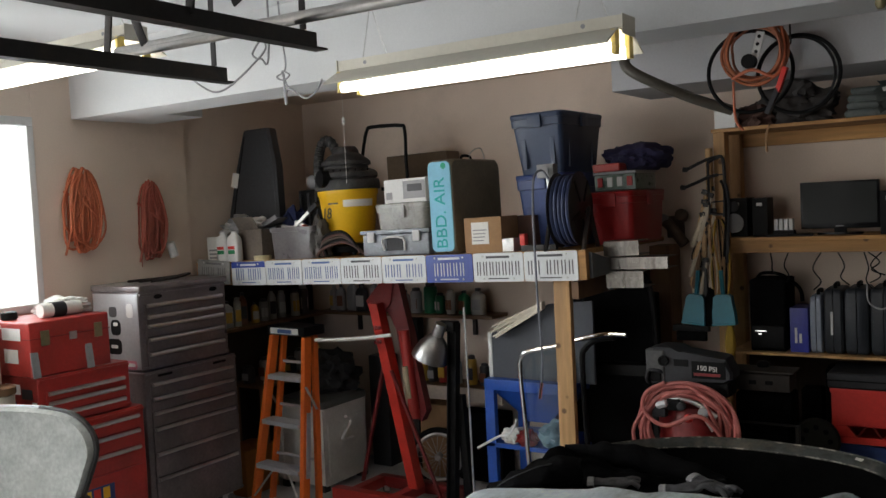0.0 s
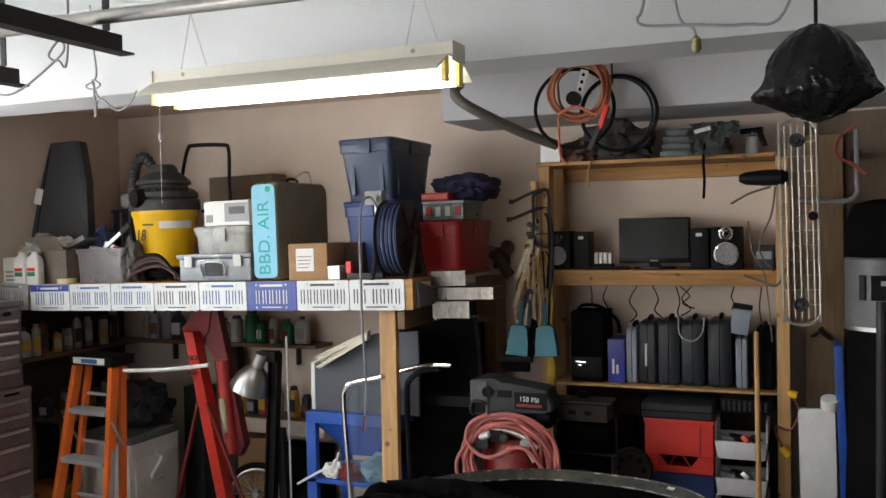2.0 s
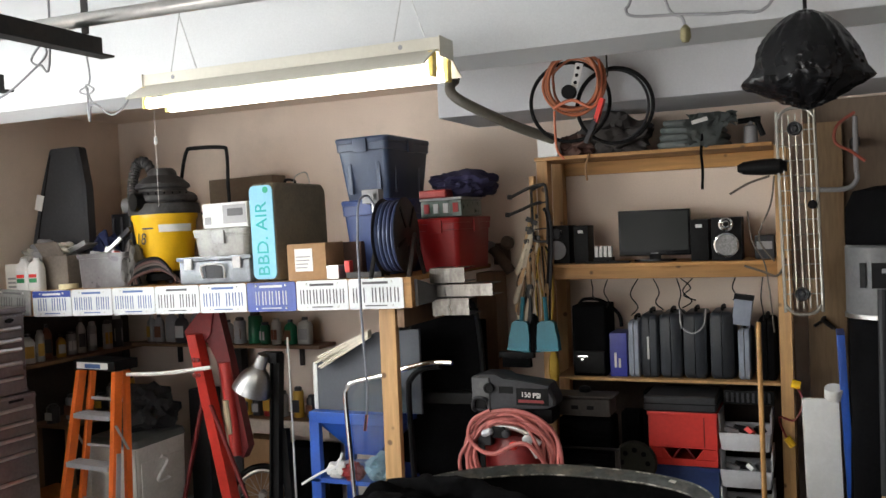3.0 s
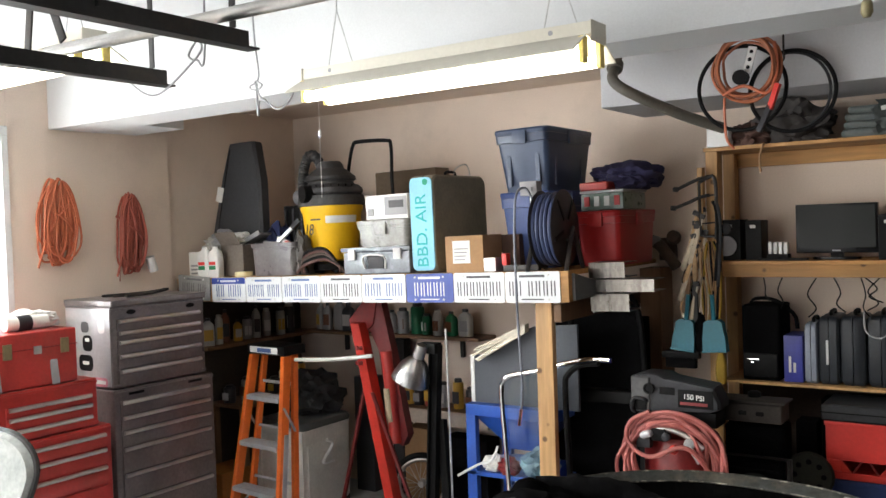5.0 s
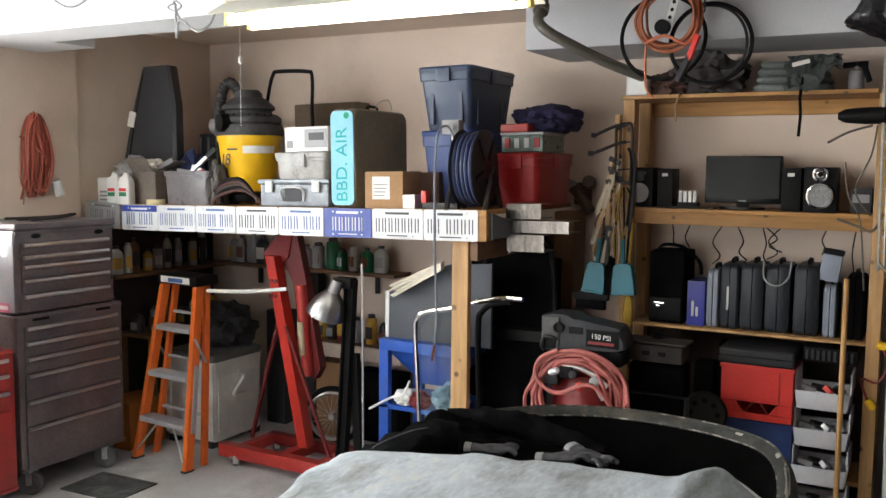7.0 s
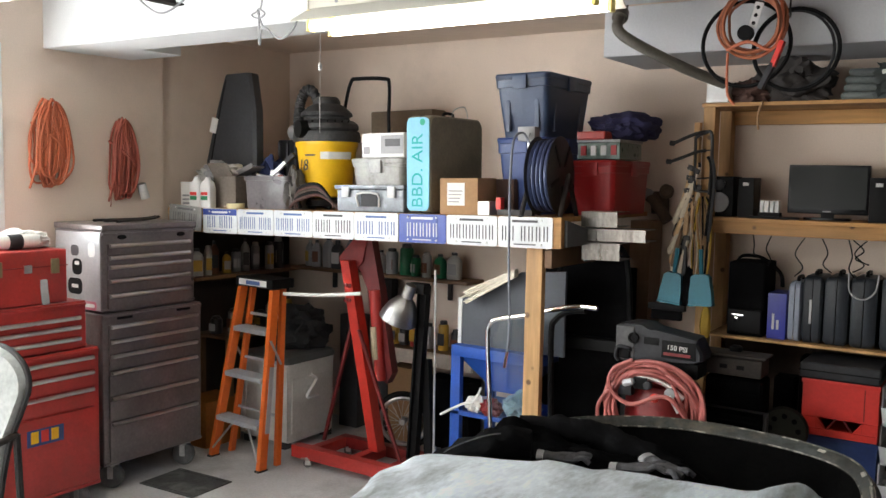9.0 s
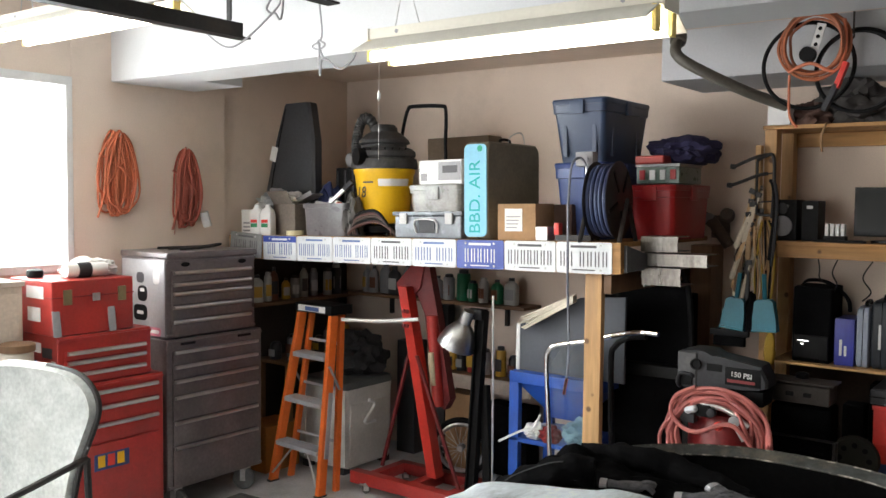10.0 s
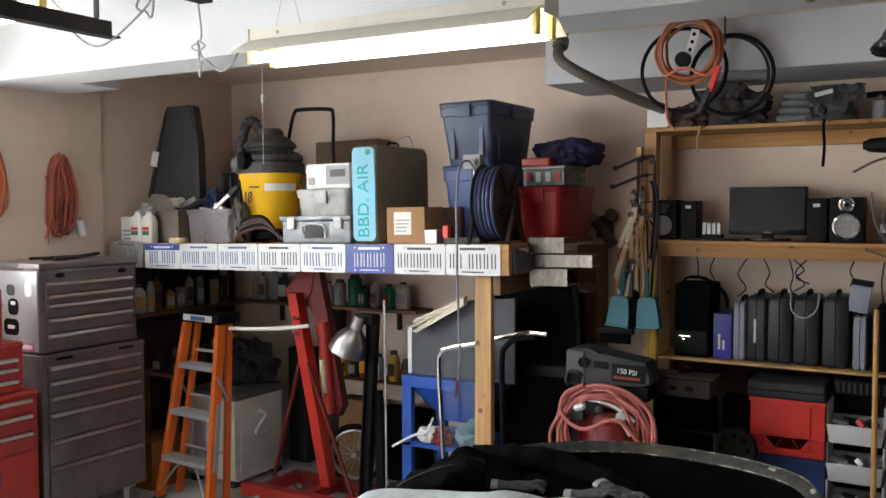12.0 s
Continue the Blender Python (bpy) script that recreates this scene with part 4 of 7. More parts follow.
red_chest = thing("tool_chest", 0, 0, 0, "red enamel three-tier tool chest with stickers", "tool chest")
chest_unit(red_chest, -1.86, 3.45, 0.12, -1.36, 4.06, 0.865, [0.815, 0.735, 0.645], 0.565, RED, STEEL)
part("door_panel", box(-1.372, 3.485, 0.15, -1.36, 4.025, 0.55, 0.004), RED, red_chest)
chest_unit(red_chest, -1.84, 3.47, 0.868, -1.38, 4.0, 1.115, [1.03, 0.98, 0.92], 0.885, RED, STEEL)
top_box = part("top_box", box(-1.8, 3.45, 1.118, -1.4, 3.9, 1.39, 0.012, 3), RED, red_chest)
part("lid_seam", box(-1.803, 3.447, 1.305, -1.397, 3.903, 1.31, 0), RED_DARK, top_box)
for y in (3.53, 3.83):
    part("latch", box(-1.4, y - 0.022, 1.27, -1.39, y + 0.022, 1.345, 0.003), bpy.data.materials["dull_brass"], top_box)
    part("strap", moved(box(-0.006, -0.02, 0, 0.0, 0.02, 0.13, 0.006), pose(-1.382, y - 0.06, 1.118, 0, -8, 0)), GREY, top_box, "grey padded handle strap")
part("lock", box(-1.4, 3.665, 1.28, -1.392, 3.705, 1.32, 0.003), GALV, top_box)
for x, z, w, h, m_, y0 in ((-1.55, 1.33, 0.16, 0.06, PAPER, 3.45), (-1.56, 1.22, 0.12, 0.07, PAPER, 3.45), (-1.6, 1.05, 0.13, 0.05, PAPER, 3.47), (-1.48, 1.03, 0.09, 0.05, INK_BLACK, 3.47), (-1.62, 0.95, 0.08, 0.07, BLUE, 3.47), (-1.47, 0.93, 0.07, 0.08, mat("purple_sticker", (0.2, 0.1, 0.3), 0.5), 3.47), (-1.42, 0.97, 0.04, 0.05, PAPER, 3.47)):
    part("sticker", box(x - w / 2, y0 - 0.004, z - h / 2, x + w / 2, y0 - 0.003, z + h / 2, 0), m_, red_chest)
decal = part("decal", box(-1.36, 3.64, 0.415, -1.3585, 3.84, 0.5, 0), BLUE, red_chest, "small coloured racing decal")
for k in range(3):
    part("decal_bar", box(-1.3585, 3.66 + 0.055 * k, 0.43, -1.357, 3.70 + 0.055 * k, 0.49, 0), (YELLOW, BRIGHT_RED, YELLOW)[k], decal)
for x in (-1.78, -1.44):
    for y in (3.53, 3.98):
        castor(red_chest, x, y, 0.058, 10)
t = thing("black_tin", -1.68, 3.52, 1.391, "small black lid on the red chest", "lid")
part("lid", lathe([(0.035, 0), (0.04, 0.005), (0.04, 0.035), (0.03, 0.04)], 20), BLACK, t)
heap("shop_rags", -1.6, 3.78, 1.391, 0.2, 0.28, 0.09, PAPER, "white rags and a roll on the red chest", "rag", 14)
t = thing("paper_roll", -1.52, 3.7, 1.391, "white paper roll lying on a red tool chest", "paper roll")
part("roll", moved(lathe([(0.012, -0.11), (0.035, -0.11), (0.036, -0.1), (0.036, 0.1), (0.035, 0.11), (0.012, 0.11)], 20), pose(0, 0, 0.037, 90, 0, 0)), PAPER, t)
part("band", moved(lathe([(0.037, -0.02), (0.039, -0.02), (0.039, 0.05), (0.037, 0.05)], 20), pose(0, 0, 0.037, 90, 0, 0)), CHARCOAL, t)
cab = thing("beige_cabinet", -1.78, 3.16, 0, "pale beige metal cabinet under the window", "cabinet")
part("body", box(-0.2, -0.36, 0, 0.2, 0.24, 1.36, 0.006), mat("beige_paint", (0.52, 0.46, 0.38), 0.6), cab)
part("top", box(-0.21, -0.37, 1.361, 0.21, 0.25, 1.385, 0.004), bpy.data.materials["beige_paint"], cab)
part("door", box(0.2, -0.34, 0.05, 0.212, 0.22, 1.33, 0.003), bpy.data.materials["beige_paint"], cab)
t = thing("spray_can", -1.45, 3.3, 0.0, "tall tube with a brown cap and blue label", "can")
part("tube", lathe([(0.07, 0), (0.075, 0.01), (0.075, 1.06), (0.07, 1.065)], 24), mat("cream_paint", (0.55, 0.5, 0.42), 0.5), t)
part("cap", lathe([(0.08, 1.066), (0.083, 1.07), (0.083, 1.1), (0.07, 1.105)], 24), DARKWOOD, t)
part("label", lathe([(0.0755, 0.9), (0.0762, 0.9), (0.0762, 1.0), (0.0755, 1.0)], 24, caps=False), mat("cyan_label", (0.03, 0.2, 0.35), 0.5), t)


# ---- coiled cords on the side wall ----
def hank(name, y, z0, z1, width, material, label, seed, n=34):
    rnd = random.Random(seed)
    t = thing(name, LEFT, y, z1, label, "extension cord", "coiled cords on the wall")
    part("hook", sweep([(0.0, 0, 0.01), (0.06, 0, 0.0), (0.075, 0, 0.02)], 0.005, 8), GALV, t)
    h = z1 - z0
    for k in range(n):
        w, dz, x = width * rnd.uniform(0.02, 0.34), rnd.uniform(-0.03, 0.02), 0.015 + 0.065 * rnd.random()
        o, lo = rnd.uniform(-0.26, 0.22) * width, h * rnd.uniform(0.72, 1.02)
        wr, top = width * rnd.uniform(0.02, 0.36), rnd.uniform(0.0, 0.03)
        part("loop", sweep([(x, o * 0.5, top + dz), (x, o + w * 0.55, -0.06), (x + 0.015, o + w, -lo * rnd.uniform(0.45, 0.7)), (x, o + w * 0.6, -lo * 0.93), (x, o - 0.02, -lo), (x, o - wr * 0.8, -lo * 0.9), (x + 0.015, o - wr, -lo * rnd.uniform(0.5, 0.75)), (x, o - wr * 0.45, -0.08)], 0.0068, 6, closed=True, steps=5), material, t)
    for k in range(2):
        part("loose_end", sweep([(0.08, 0.04 * k, -0.12), (0.075, width * (0.2 - 0.5 * k), -h * 0.6), (0.05, width * (0.15 - 0.7 * k), -h * (1.0 + 0.04 * k))], 0.0066, 6), material, t)
    part("wrap", sweep([(0.03, -width * 0.45, -0.1), (0.085, -0.02, -0.17), (0.085, 0.05, -0.24), (0.03, width * 0.4, -0.3)], 0.0075, 6), material, t)
    return t


hank("extension_cord", 4.18, 1.7, 2.15, 0.25, CORD_ORANGE, "orange extension cord coiled on a wall hook", 2)
cord2 = hank("extension_cord", 4.66, 1.62, 2.07, 0.2, CORD_RED, "faded red extension cord with a work light, coiled on a hook", 5, 30)
part("lamp_head", sweep([(0.06, 0.12, -0.36), (0.06, 0.15, -0.45)], 0.028, 12, smooth=False), WHITE, cord2, "pale trouble-light head")
part("tail", sweep([(0.04, -0.05, -0.2), (0.03, -0.07, -0.36), (0.03, -0.08, -0.5)], 0.003, 6), CORD_RED, cord2)

# ---- step ladder ----
lad = thing("step_ladder", -1.297, 4.97, 0, "orange fibreglass step ladder with grey aluminium treads", "ladder", rz=-5)
H = 1.13


def slanted(a, b, w, d, material, name, parent):
    """Straight bar of section w by d from a to b, kept square to the ladder."""
    bm = bmesh.new()
    for ox, oy, ww, dd in ((0, 0, w, d),):
        loft([[(p[0] + sx * ww / 2, p[1] + sy * dd / 2, p[2]) for sx, sy in ((-1, -1), (1, -1), (1, 1), (-1, 1))] for p in (a, b)], bm=bm)
    bmesh.ops.bevel(bm, geom=list(bm.edges), offset=0.003, segments=1, affect="EDGES")
    return part(name, bm, material, parent)


for s in (-1, 1):
    front = slanted((s * 0.23, 0, 0.004), (s * 0.15, 0.17, H - 0.05), 0.034, 0.06, ORANGE, "front_rail", lad)
    part("rail_cap", box(s * 0.23 - 0.019, -0.037, 0, s * 0.23 + 0.019, 0.037, 0.012, 0.003), CHARCOAL, front)
    slanted((s * 0.22, 0.135, 0.004), (s * 0.14, 0.245, H - 0.05), 0.03, 0.04, ORANGE, "rear_rail", lad)
    slanted((s * 0.195, 0.1, 0.78), (s * 0.19, 0.19, 0.62), 0.006, 0.02, ALU, "spreader", lad)
    part("side_plate", moved(box(-0.003, -0.016, -0.2, 0.003, 0.016, 0.2, 0.001), pose(s * 0.217, 0.075, 0.42, -9, -4.5 * s, 0)), ALU, lad)
for k, z in enumerate((0.272, 0.55, 0.832)):
    y, w = 0.19 * z / (H - 0.05), 0.235 - 0.09 * z / (H - 0.05) - 0.016
    tread = part("tread", box(-w, y - 0.055, z - 0.03, w, y + 0.045, z, 0.006), ALU, lad, "ribbed grey aluminium tread")
    for j in range(4):
        part("rib", box(-w + 0.005, y - 0.04 + 0.022 * j, z, w - 0.005, y - 0.028 + 0.022 * j, z + 0.003, 0), ALU, tread)
for s in (-1, 1):
    slanted((s * 0.212, -0.02, 0.06), (s * 0.07, 0.03, 0.242), 0.02, 0.008, GALV, "brace", lad)
for z in (0.3, 0.62, 0.9):
    part("rear_bar", sweep([(-0.21 + 0.07 * z, 0.135 + 0.102 * z, z), (0.21 - 0.07 * z, 0.135 + 0.102 * z, z)], 0.01, 8, smooth=False), ALU, lad)
cap = part("top_cap", box(-0.175, 0.13, H - 0.045, 0.175, 0.31, H + 0.015, 0.01, 3), BLACK, lad, "black plastic top cap")
part("cap_label", box(-0.14, 0.1285, H - 0.035, 0.12, 0.1298, H + 0.003, 0), PAPER, cap)
part("cap_label_bar", box(-0.07, 0.127, H - 0.03, 0.06, 0.1283, H - 0.005, 0), INK_BLUE, cap)

# ---- engine hoist ----
BRIGHT_STEEL_RED = mat("scuffed_bright_red_paint", (0.52, 0.03, 0.018), 0.42, vary=0.14, stain=(0.2, 0.02, 0.015), stain_amount=0.4)
hoist = thing("engine_hoist", -0.62, 5.2, 0, "folded red steel engine hoist on castors", "engine hoist", rz=0)
part("base_bar", box(-0.4, -0.04, 0.05, 0.36, 0.03, 0.125, 0.004), RED, hoist)
part("base_bar", box(-0.3, 0.3, 0.05, 0.36, 0.36, 0.12, 0.004), RED_DARK, hoist)
for x in (-0.3, 0.02, 0.3):
    part("base_rail", box(x, 0.031, 0.055, x + 0.06, 0.299, 0.12, 0.004), RED, hoist)
mast = slanted((0.085, 0.2, 0.12), (-0.16, 0.2, 1.27), 0.07, 0.08, BRIGHT_STEEL_RED, "mast", hoist)
for k in range(4):
    part("bolt", moved(lathe([(0.014, 0), (0.014, 0.008), (0.006, 0.012)], 6), pose(-0.14 + 0.03 * (k % 2), 0.158, 1.12 - 0.09 * (k // 2), 90)), RED_DARK, mast)
part("boom", loft([[(px - 0.04, y, pz) for px, pz in ((-0.17, 1.30), (-0.06, 1.41), (0.03, 1.4), (0.1, 1.1), (0.2, 0.6), (0.16, 0.53), (0.08, 0.56), (-0.0, 1.1), (-0.08, 1.25))] for y in (0.24, 0.3)]), mat("deep_red_paint", (0.13, 0.008, 0.009), 0.5, vary=0.2, stain=(0.06, 0.01, 0.008), stain_amount=0.5), hoist, "dark red folded boom")
for s in (0.235, 0.305):
    part("boom_plate", loft([[(px - 0.04, y, pz) for px, pz in ((-0.22, 1.28), (-0.07, 1.43), (0.0, 1.4), (-0.03, 1.26), (-0.1, 1.2), (-0.2, 1.22))] for y in (s - 0.006, s + 0.006)]), RED_DARK, hoist)
slanted((-0.29, 0.14, 0.13), (-0.1, 0.18, 0.9), 0.022, 0.022, bpy.data.materials["deep_red_paint"], "brace", hoist)
slanted((0.34, 0.1, 0.1), (-0.02, 0.14, 0.86), 0.022, 0.02, bpy.data.materials["deep_red_paint"], "brace", hoist)
jack = part("jack", sweep([(0.08, 0.23, 0.55), (0.03, 0.225, 1.1)], 0.035, 14, smooth=False), RED, hoist)
part("jack_label", sweep([(0.063, 0.2, 0.68), (0.046, 0.195, 0.88)], 0.02, 10, smooth=False), mat("yellowed_label", (0.5, 0.42, 0.28), 0.6), jack)
for x, y in ((-0.28, -0.02), (0.3, -0.02), (-0.25, 0.33), (0.3, 0.33)):
    castor(hoist, x, y, 0.027, 40)
t = thing("white_rod", -0.82, 5.14, 1.07, "thin white painted rod resting on ladder and hoist", "rod")
part("rod", sweep([(-0.27, 0.02, -0.012), (0.0, 0.05, 0.0), (0.27, 0.1, 0.03)], 0.0115, 8), PAPER, t)

# ---- work lamp on a black stand ----
stand = thing("lamp_stand", -0.17, 5.3, 0, "black steel stand with a clamped silver work lamp", "work lamp")
bm = bmesh.new()
for dx in (-0.026, 0.026):
    add_box(bm, dx - 0.005, -0.024, 0.02, dx + 0.005, 0.024, 1.18)
add_box(bm, -0.0205, -0.006, 0.02, 0.0205, 0.006, 1.18)
part("upright", moved(bm, pose(-0.04, 0, 0, 0, 3.5, 0)), BLACK, stand)
part("upright", moved(box(-0.02, -0.02, 0.02, 0.03, 0.02, 0.75, 0.003), pose(0.07, 0.03, 0, 0, -3, 0)), BLACK, stand)
part("base", box(-0.22, -0.15, 0, 0.18, 0.15, 0.02, 0.004), BLACK_IRON, stand)
part("rod", sweep([(0.15, -0.05, 0.02), (0.14, -0.05, 1.18), (0.13, -0.04, 1.215), (0.11, -0.02, 1.19)], 0.006, 8), GALV, stand)
sh = part("shade", moved(lathe([(0.100, -0.12), (0.112, -0.125), (0.108, -0.1), (0.088, -0.04), (0.06, 0.0), (0.036, 0.025), (0.033, 0.1), (0.012, 0.105)], 28), pose(-0.05, -0.07, 1.09, 0, 24, 0)), mat("spun_aluminium", (0.42, 0.42, 0.42), 0.3, metal=1.0, vary=0.12), stand, "spun aluminium lamp shade")
part("clamp", box(-0.06, -0.05, 1.13, 0.06, 0.02, 1.19, 0.01), BLACK, stand)

# ---- under the loft ----
BOX_GREY = mat("pale_box_plastic", (0.74, 0.73, 0.70), 0.5, vary=0.1, stain=(0.42, 0.40, 0.37), stain_amount=0.4)
cool = thing("storage_box", -1.43, 5.57, 0,
              "light grey plastic storage box with a dark lid", "storage box")
part("body", loft([[(px, py, z) for px, py in rounded_rect(0.42 * s, 0.46 * s, 0.025)] for z, s in ((0.04, 0.95), (0.06, 0.98), (0.53, 1), (0.56, 1.02))]), BOX_GREY, cool)
part("lid", loft([[(px, py, z) for px, py in rounded_rect(0.43 * s, 0.47 * s, 0.03)] for z, s in ((0.561, 1.0), (0.58, 1.02), (0.605, 0.98), (0.615, 0.9))]), mat("slate_lid_plastic", (0.10, 0.11, 0.11), 0.5), cool, "slate grey lid")
for sx in (-0.185, 0.185):
    part("corner_rib", box(sx - 0.022, -0.237, 0.06, sx + 0.022, -0.224, 0.55, 0.004), BOX_GREY, cool)
part("recess", box(0.202, -0.19, 0.1, 0.213, 0.19, 0.46, 0.004), BOX_GREY, cool)
part("latch", sweep([(0.222, -0.02, 0.47), (0.235, 0.02, 0.43), (0.225, -0.06, 0.33), (0.235, 0.03, 0.32)], 0.012, 7), WHITE, cool, "bent white latch")
for sx in (-0.16, 0.16):
    for sy in (-0.2, 0.2):
        part("foot", box(sx - 0.03, sy - 0.03, 0, sx + 0.03, sy + 0.03, 0.045, 0.004), CHARCOAL, cool)
heap("dark_bag", -1.4, 5.66, 0.616, 0.34, 0.4, 0.27, mat("dark_grey_canvas", (0.025, 0.026, 0.028), 0.9, bump=0.5), "dark grey canvas bag lying on the storage box", "bag", 52, rough=0.45)
# added dark sheet: paints the shade on the side wall below the loft
t = thing("side_wall_shade", -2.024, 5.55, 0, "dark brown sheet standing in for shade on the side wall", "board")
part("sheet", box(0, -0.58, 0, 0.012, 0.64, 1.43, 0.002), mat("side_shade_brown", (0.035, 0.026, 0.02), 0.85, vary=0.3, scale=3), t)
t = thing("black_cabinet", -0.95, 5.93, 0, "tall black loudspeaker-like cabinet in the shade", "cabinet")
part("body", box(-0.1, 0.12, 0, 0.02, 0.2, 1.08, 0.008), BLACK, t)
part("front_panel", box(-0.08, 0.11, 0.08, 0.0, 0.1195, 0.9, 0.004), CHARCOAL, t)
part("badge", box(-0.07, 0.107, 0.8, -0.01, 0.1095, 0.83, 0), GREY, t)
carton("grey_carton", -1.27, 6.08, 0.0, 0.16, 0.14, 0.8, "narrow dark grey cardboard carton behind the ladder", CHARCOAL, False)
carton("yellow_box", -1.78, 5.2, 0, 0.24, 0.3, 0.3, "orange-brown cardboard box on the floor", mat("orange_card", (0.35, 0.12, 0.015), 0.7), False)

BOTTLE_MATS = [mat("bottle_" + n_, c, 0.35, vary=0.1) for n_, c in (("grey", (0.3, 0.3, 0.31)), ("green", (0.01, 0.14, 0.06)), ("white", (0.42, 0.42, 0.4)), ("brown", (0.16, 0.06, 0.03)), ("yellow", (0.5, 0.3, 0.04)), ("dark", (0.03, 0.03, 0.035)), ("red", (0.35, 0.03, 0.03)))]


def bottle(name, x, y, z, w, d, h, material, cap, label, kind=0, rz=0):
    t = thing(name, x, y, z, label, "bottle", rz=rz)
    if kind == 0:
        part("body", loft([[(px, py, zz * h) for px, py in rounded_rect(w * s, d * s, min(w, d) * s * 0.3, 3)] for zz, s in ((0, 0.94), (0.02, 1), (0.68, 1), (0.8, 0.75), (0.86, 0.4), (0.9, 0.38))]), material, t)
        part("cap", moved(lathe([(w * 0.2, 0), (w * 0.21, 0.004), (w * 0.2, h * 0.1)], 12), pose(0, 0, h * 0.9)), cap, t)
    else:
        part("body", lathe([(w / 2 * 0.95, 0), (w / 2, 0.004), (w / 2, h * 0.82), (w / 2 * 0.85, h * 0.87)], 16), material, t)
        part("cap", moved(lathe([(w / 2 * 0.7, 0), (w / 2 * 0.7, h * 0.1), (w / 2 * 0.5, h * 0.13)], 14), pose(0, 0, h * 0.87)), cap, t)
    part("label", box(-w * 0.36, -d * 0.5 - 0.002, h * 0.18, w * 0.36, -d * 0.5 + 0.001, h * 0.58, 0), (GREY, BOTTLE_MATS[3], BOTTLE_MATS[5], LIGHT_GREY, BOTTLE_MATS[4])[int(abs(x * 37 + y * 53)) % 5], t)
    return t


def wall_shelf(name, x0, y0, x1, y1, z, label):
    t = thing(name, 0, 0, 0, label, "shelf")
    part("plank", box(x0, y0, z - 0.022, x1, y1, z, 0.003), DARKWOOD, t)
    n = max(2, int(max(x1 - x0, y1 - y0) / 0.5))
    for k in range(n):
        u = (k + 0.5) / n if n > 2 else (0.06, 0.94)[k]
        if x1 - x0 > y1 - y0:
            xx = x0 + (x1 - x0) * u
            part("bracket", box(xx - 0.012, y1 - 0.03, z - 0.16, xx + 0.012, y1, z - 0.0225, 0.002), BLACK_IRON, t)
        else:
            yy = y0 + (y1 - y0) * u
            part("bracket", box(x0, yy - 0.012, z - 0.16, x0 + 0.03, yy + 0.012, z - 0.0225, 0.002), BLACK_IRON, t)
    return t


wall_shelf("wall_shelf", -1.8, 5.98, -0.28, 6.198, 1.12, "dark wooden wall shelf crowded with bottles")
wall_shelf("wall_shelf", -2.024, 5.1, -1.81, 6.19, 1.1, "dark wooden side shelf crowded with bottles")
wall_shelf("wall_shelf", -0.98, 5.95, -0.2, 6.198, 0.64, "low pale plank shelf with cans")
part("fascia", box(-0.98, 5.928, 0.55, -0.2, 5.9495, 0.642, 0.003), mat("beige_board", (0.55, 0.47, 0.40), 0.7), bpy.data.objects["wall_shelf.002"], "beige front board")
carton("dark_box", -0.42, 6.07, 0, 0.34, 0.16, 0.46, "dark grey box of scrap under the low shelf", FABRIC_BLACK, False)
carton("cardboard_box", -0.76, 6.06, 0, 0.24, 0.2, 0.5, "plain brown cardboard box under the low shelf", None, False)
rnd = random.Random(4)
x = -1.72
while x < -0.36:
    w = rnd.uniform(0.05, 0.1)
    k = rnd.choice((1, 1, 2, 0, 5)) if x > -1.1 else rnd.choice((0, 2, 5, 3, 4))
    bottle("bottle", x + w / 2, 6.06 + rnd.uniform(-0.02, 0.02), 1.121, w, 0.06, rnd.uniform(0.14, 0.24), BOTTLE_MATS[k], BOTTLE_MATS[rnd.choice((2, 5, 5))], "plastic bottle of shop fluid on a wall shelf", rnd.choice((0, 0, 1)), rnd.uniform(-20, 20))
    x += w + rnd.uniform(0.006, 0.03)
y = 5.14
while y < 5.95:
    w = rnd.uniform(0.05, 0.085)
    bottle("bottle", -1.9 + rnd.uniform(-0.03, 0.03), y + w / 2, 1.101, w, 0.06, rnd.uniform(0.14, 0.24), BOTTLE_MATS[rnd.choice((0, 2, 3, 4, 5, 0))], BOTTLE_MATS[rnd.choice((2, 5))], "spray can or bottle on the side shelf", rnd.choice((0, 1)), 60)
    y += w + rnd.uniform(0.015, 0.05)
for k, (xx, m_, hh) in enumerate(((-0.9, 4, 0.16), (-0.82, 5, 0.14), (-0.73, 6, 0.2), (-0.62, 0, 0.17), (-0.5, 4, 0.2), (-0.4, 5, 0.15), (-0.3, 6, 0.18))):
    bottle("can", xx, 6.06, 0.641, 0.07, 0.07, hh, BOTTLE_MATS[m_], BOTTLE_MATS[5], "can of shop fluid on the low shelf", 1)
low = thing("clutter_shelf", -1.7, 5.55, 0.0, "dark shelf with tools under the side shelf", "shelf")
part("plank", box(-0.3, -0.3, 0.68, 0.035, 0.6, 0.7, 0.003), DARKWOOD, low)
for sy in (-0.27, 0.57):
    part("leg", box(-0.28, sy - 0.02, 0, -0.24, sy + 0.02, 0.68, 0.003), DARKWOOD, low)
    part("leg", box(-0.01, sy - 0.02, 0, 0.03, sy + 0.02, 0.68, 0.003), DARKWOOD, low)
for k in range(6):
    bottle("jar", -1.86 + 0.03 * (k % 2), 5.32 + 0.13 * k, 0.701, 0.08, 0.08, 0.12 + 0.04 * (k % 3), BOTTLE_MATS[(5, 0, 3, 5, 0, 4)[k]], BOTTLE_MATS[5], "dusty jar on a dark shelf", 1)

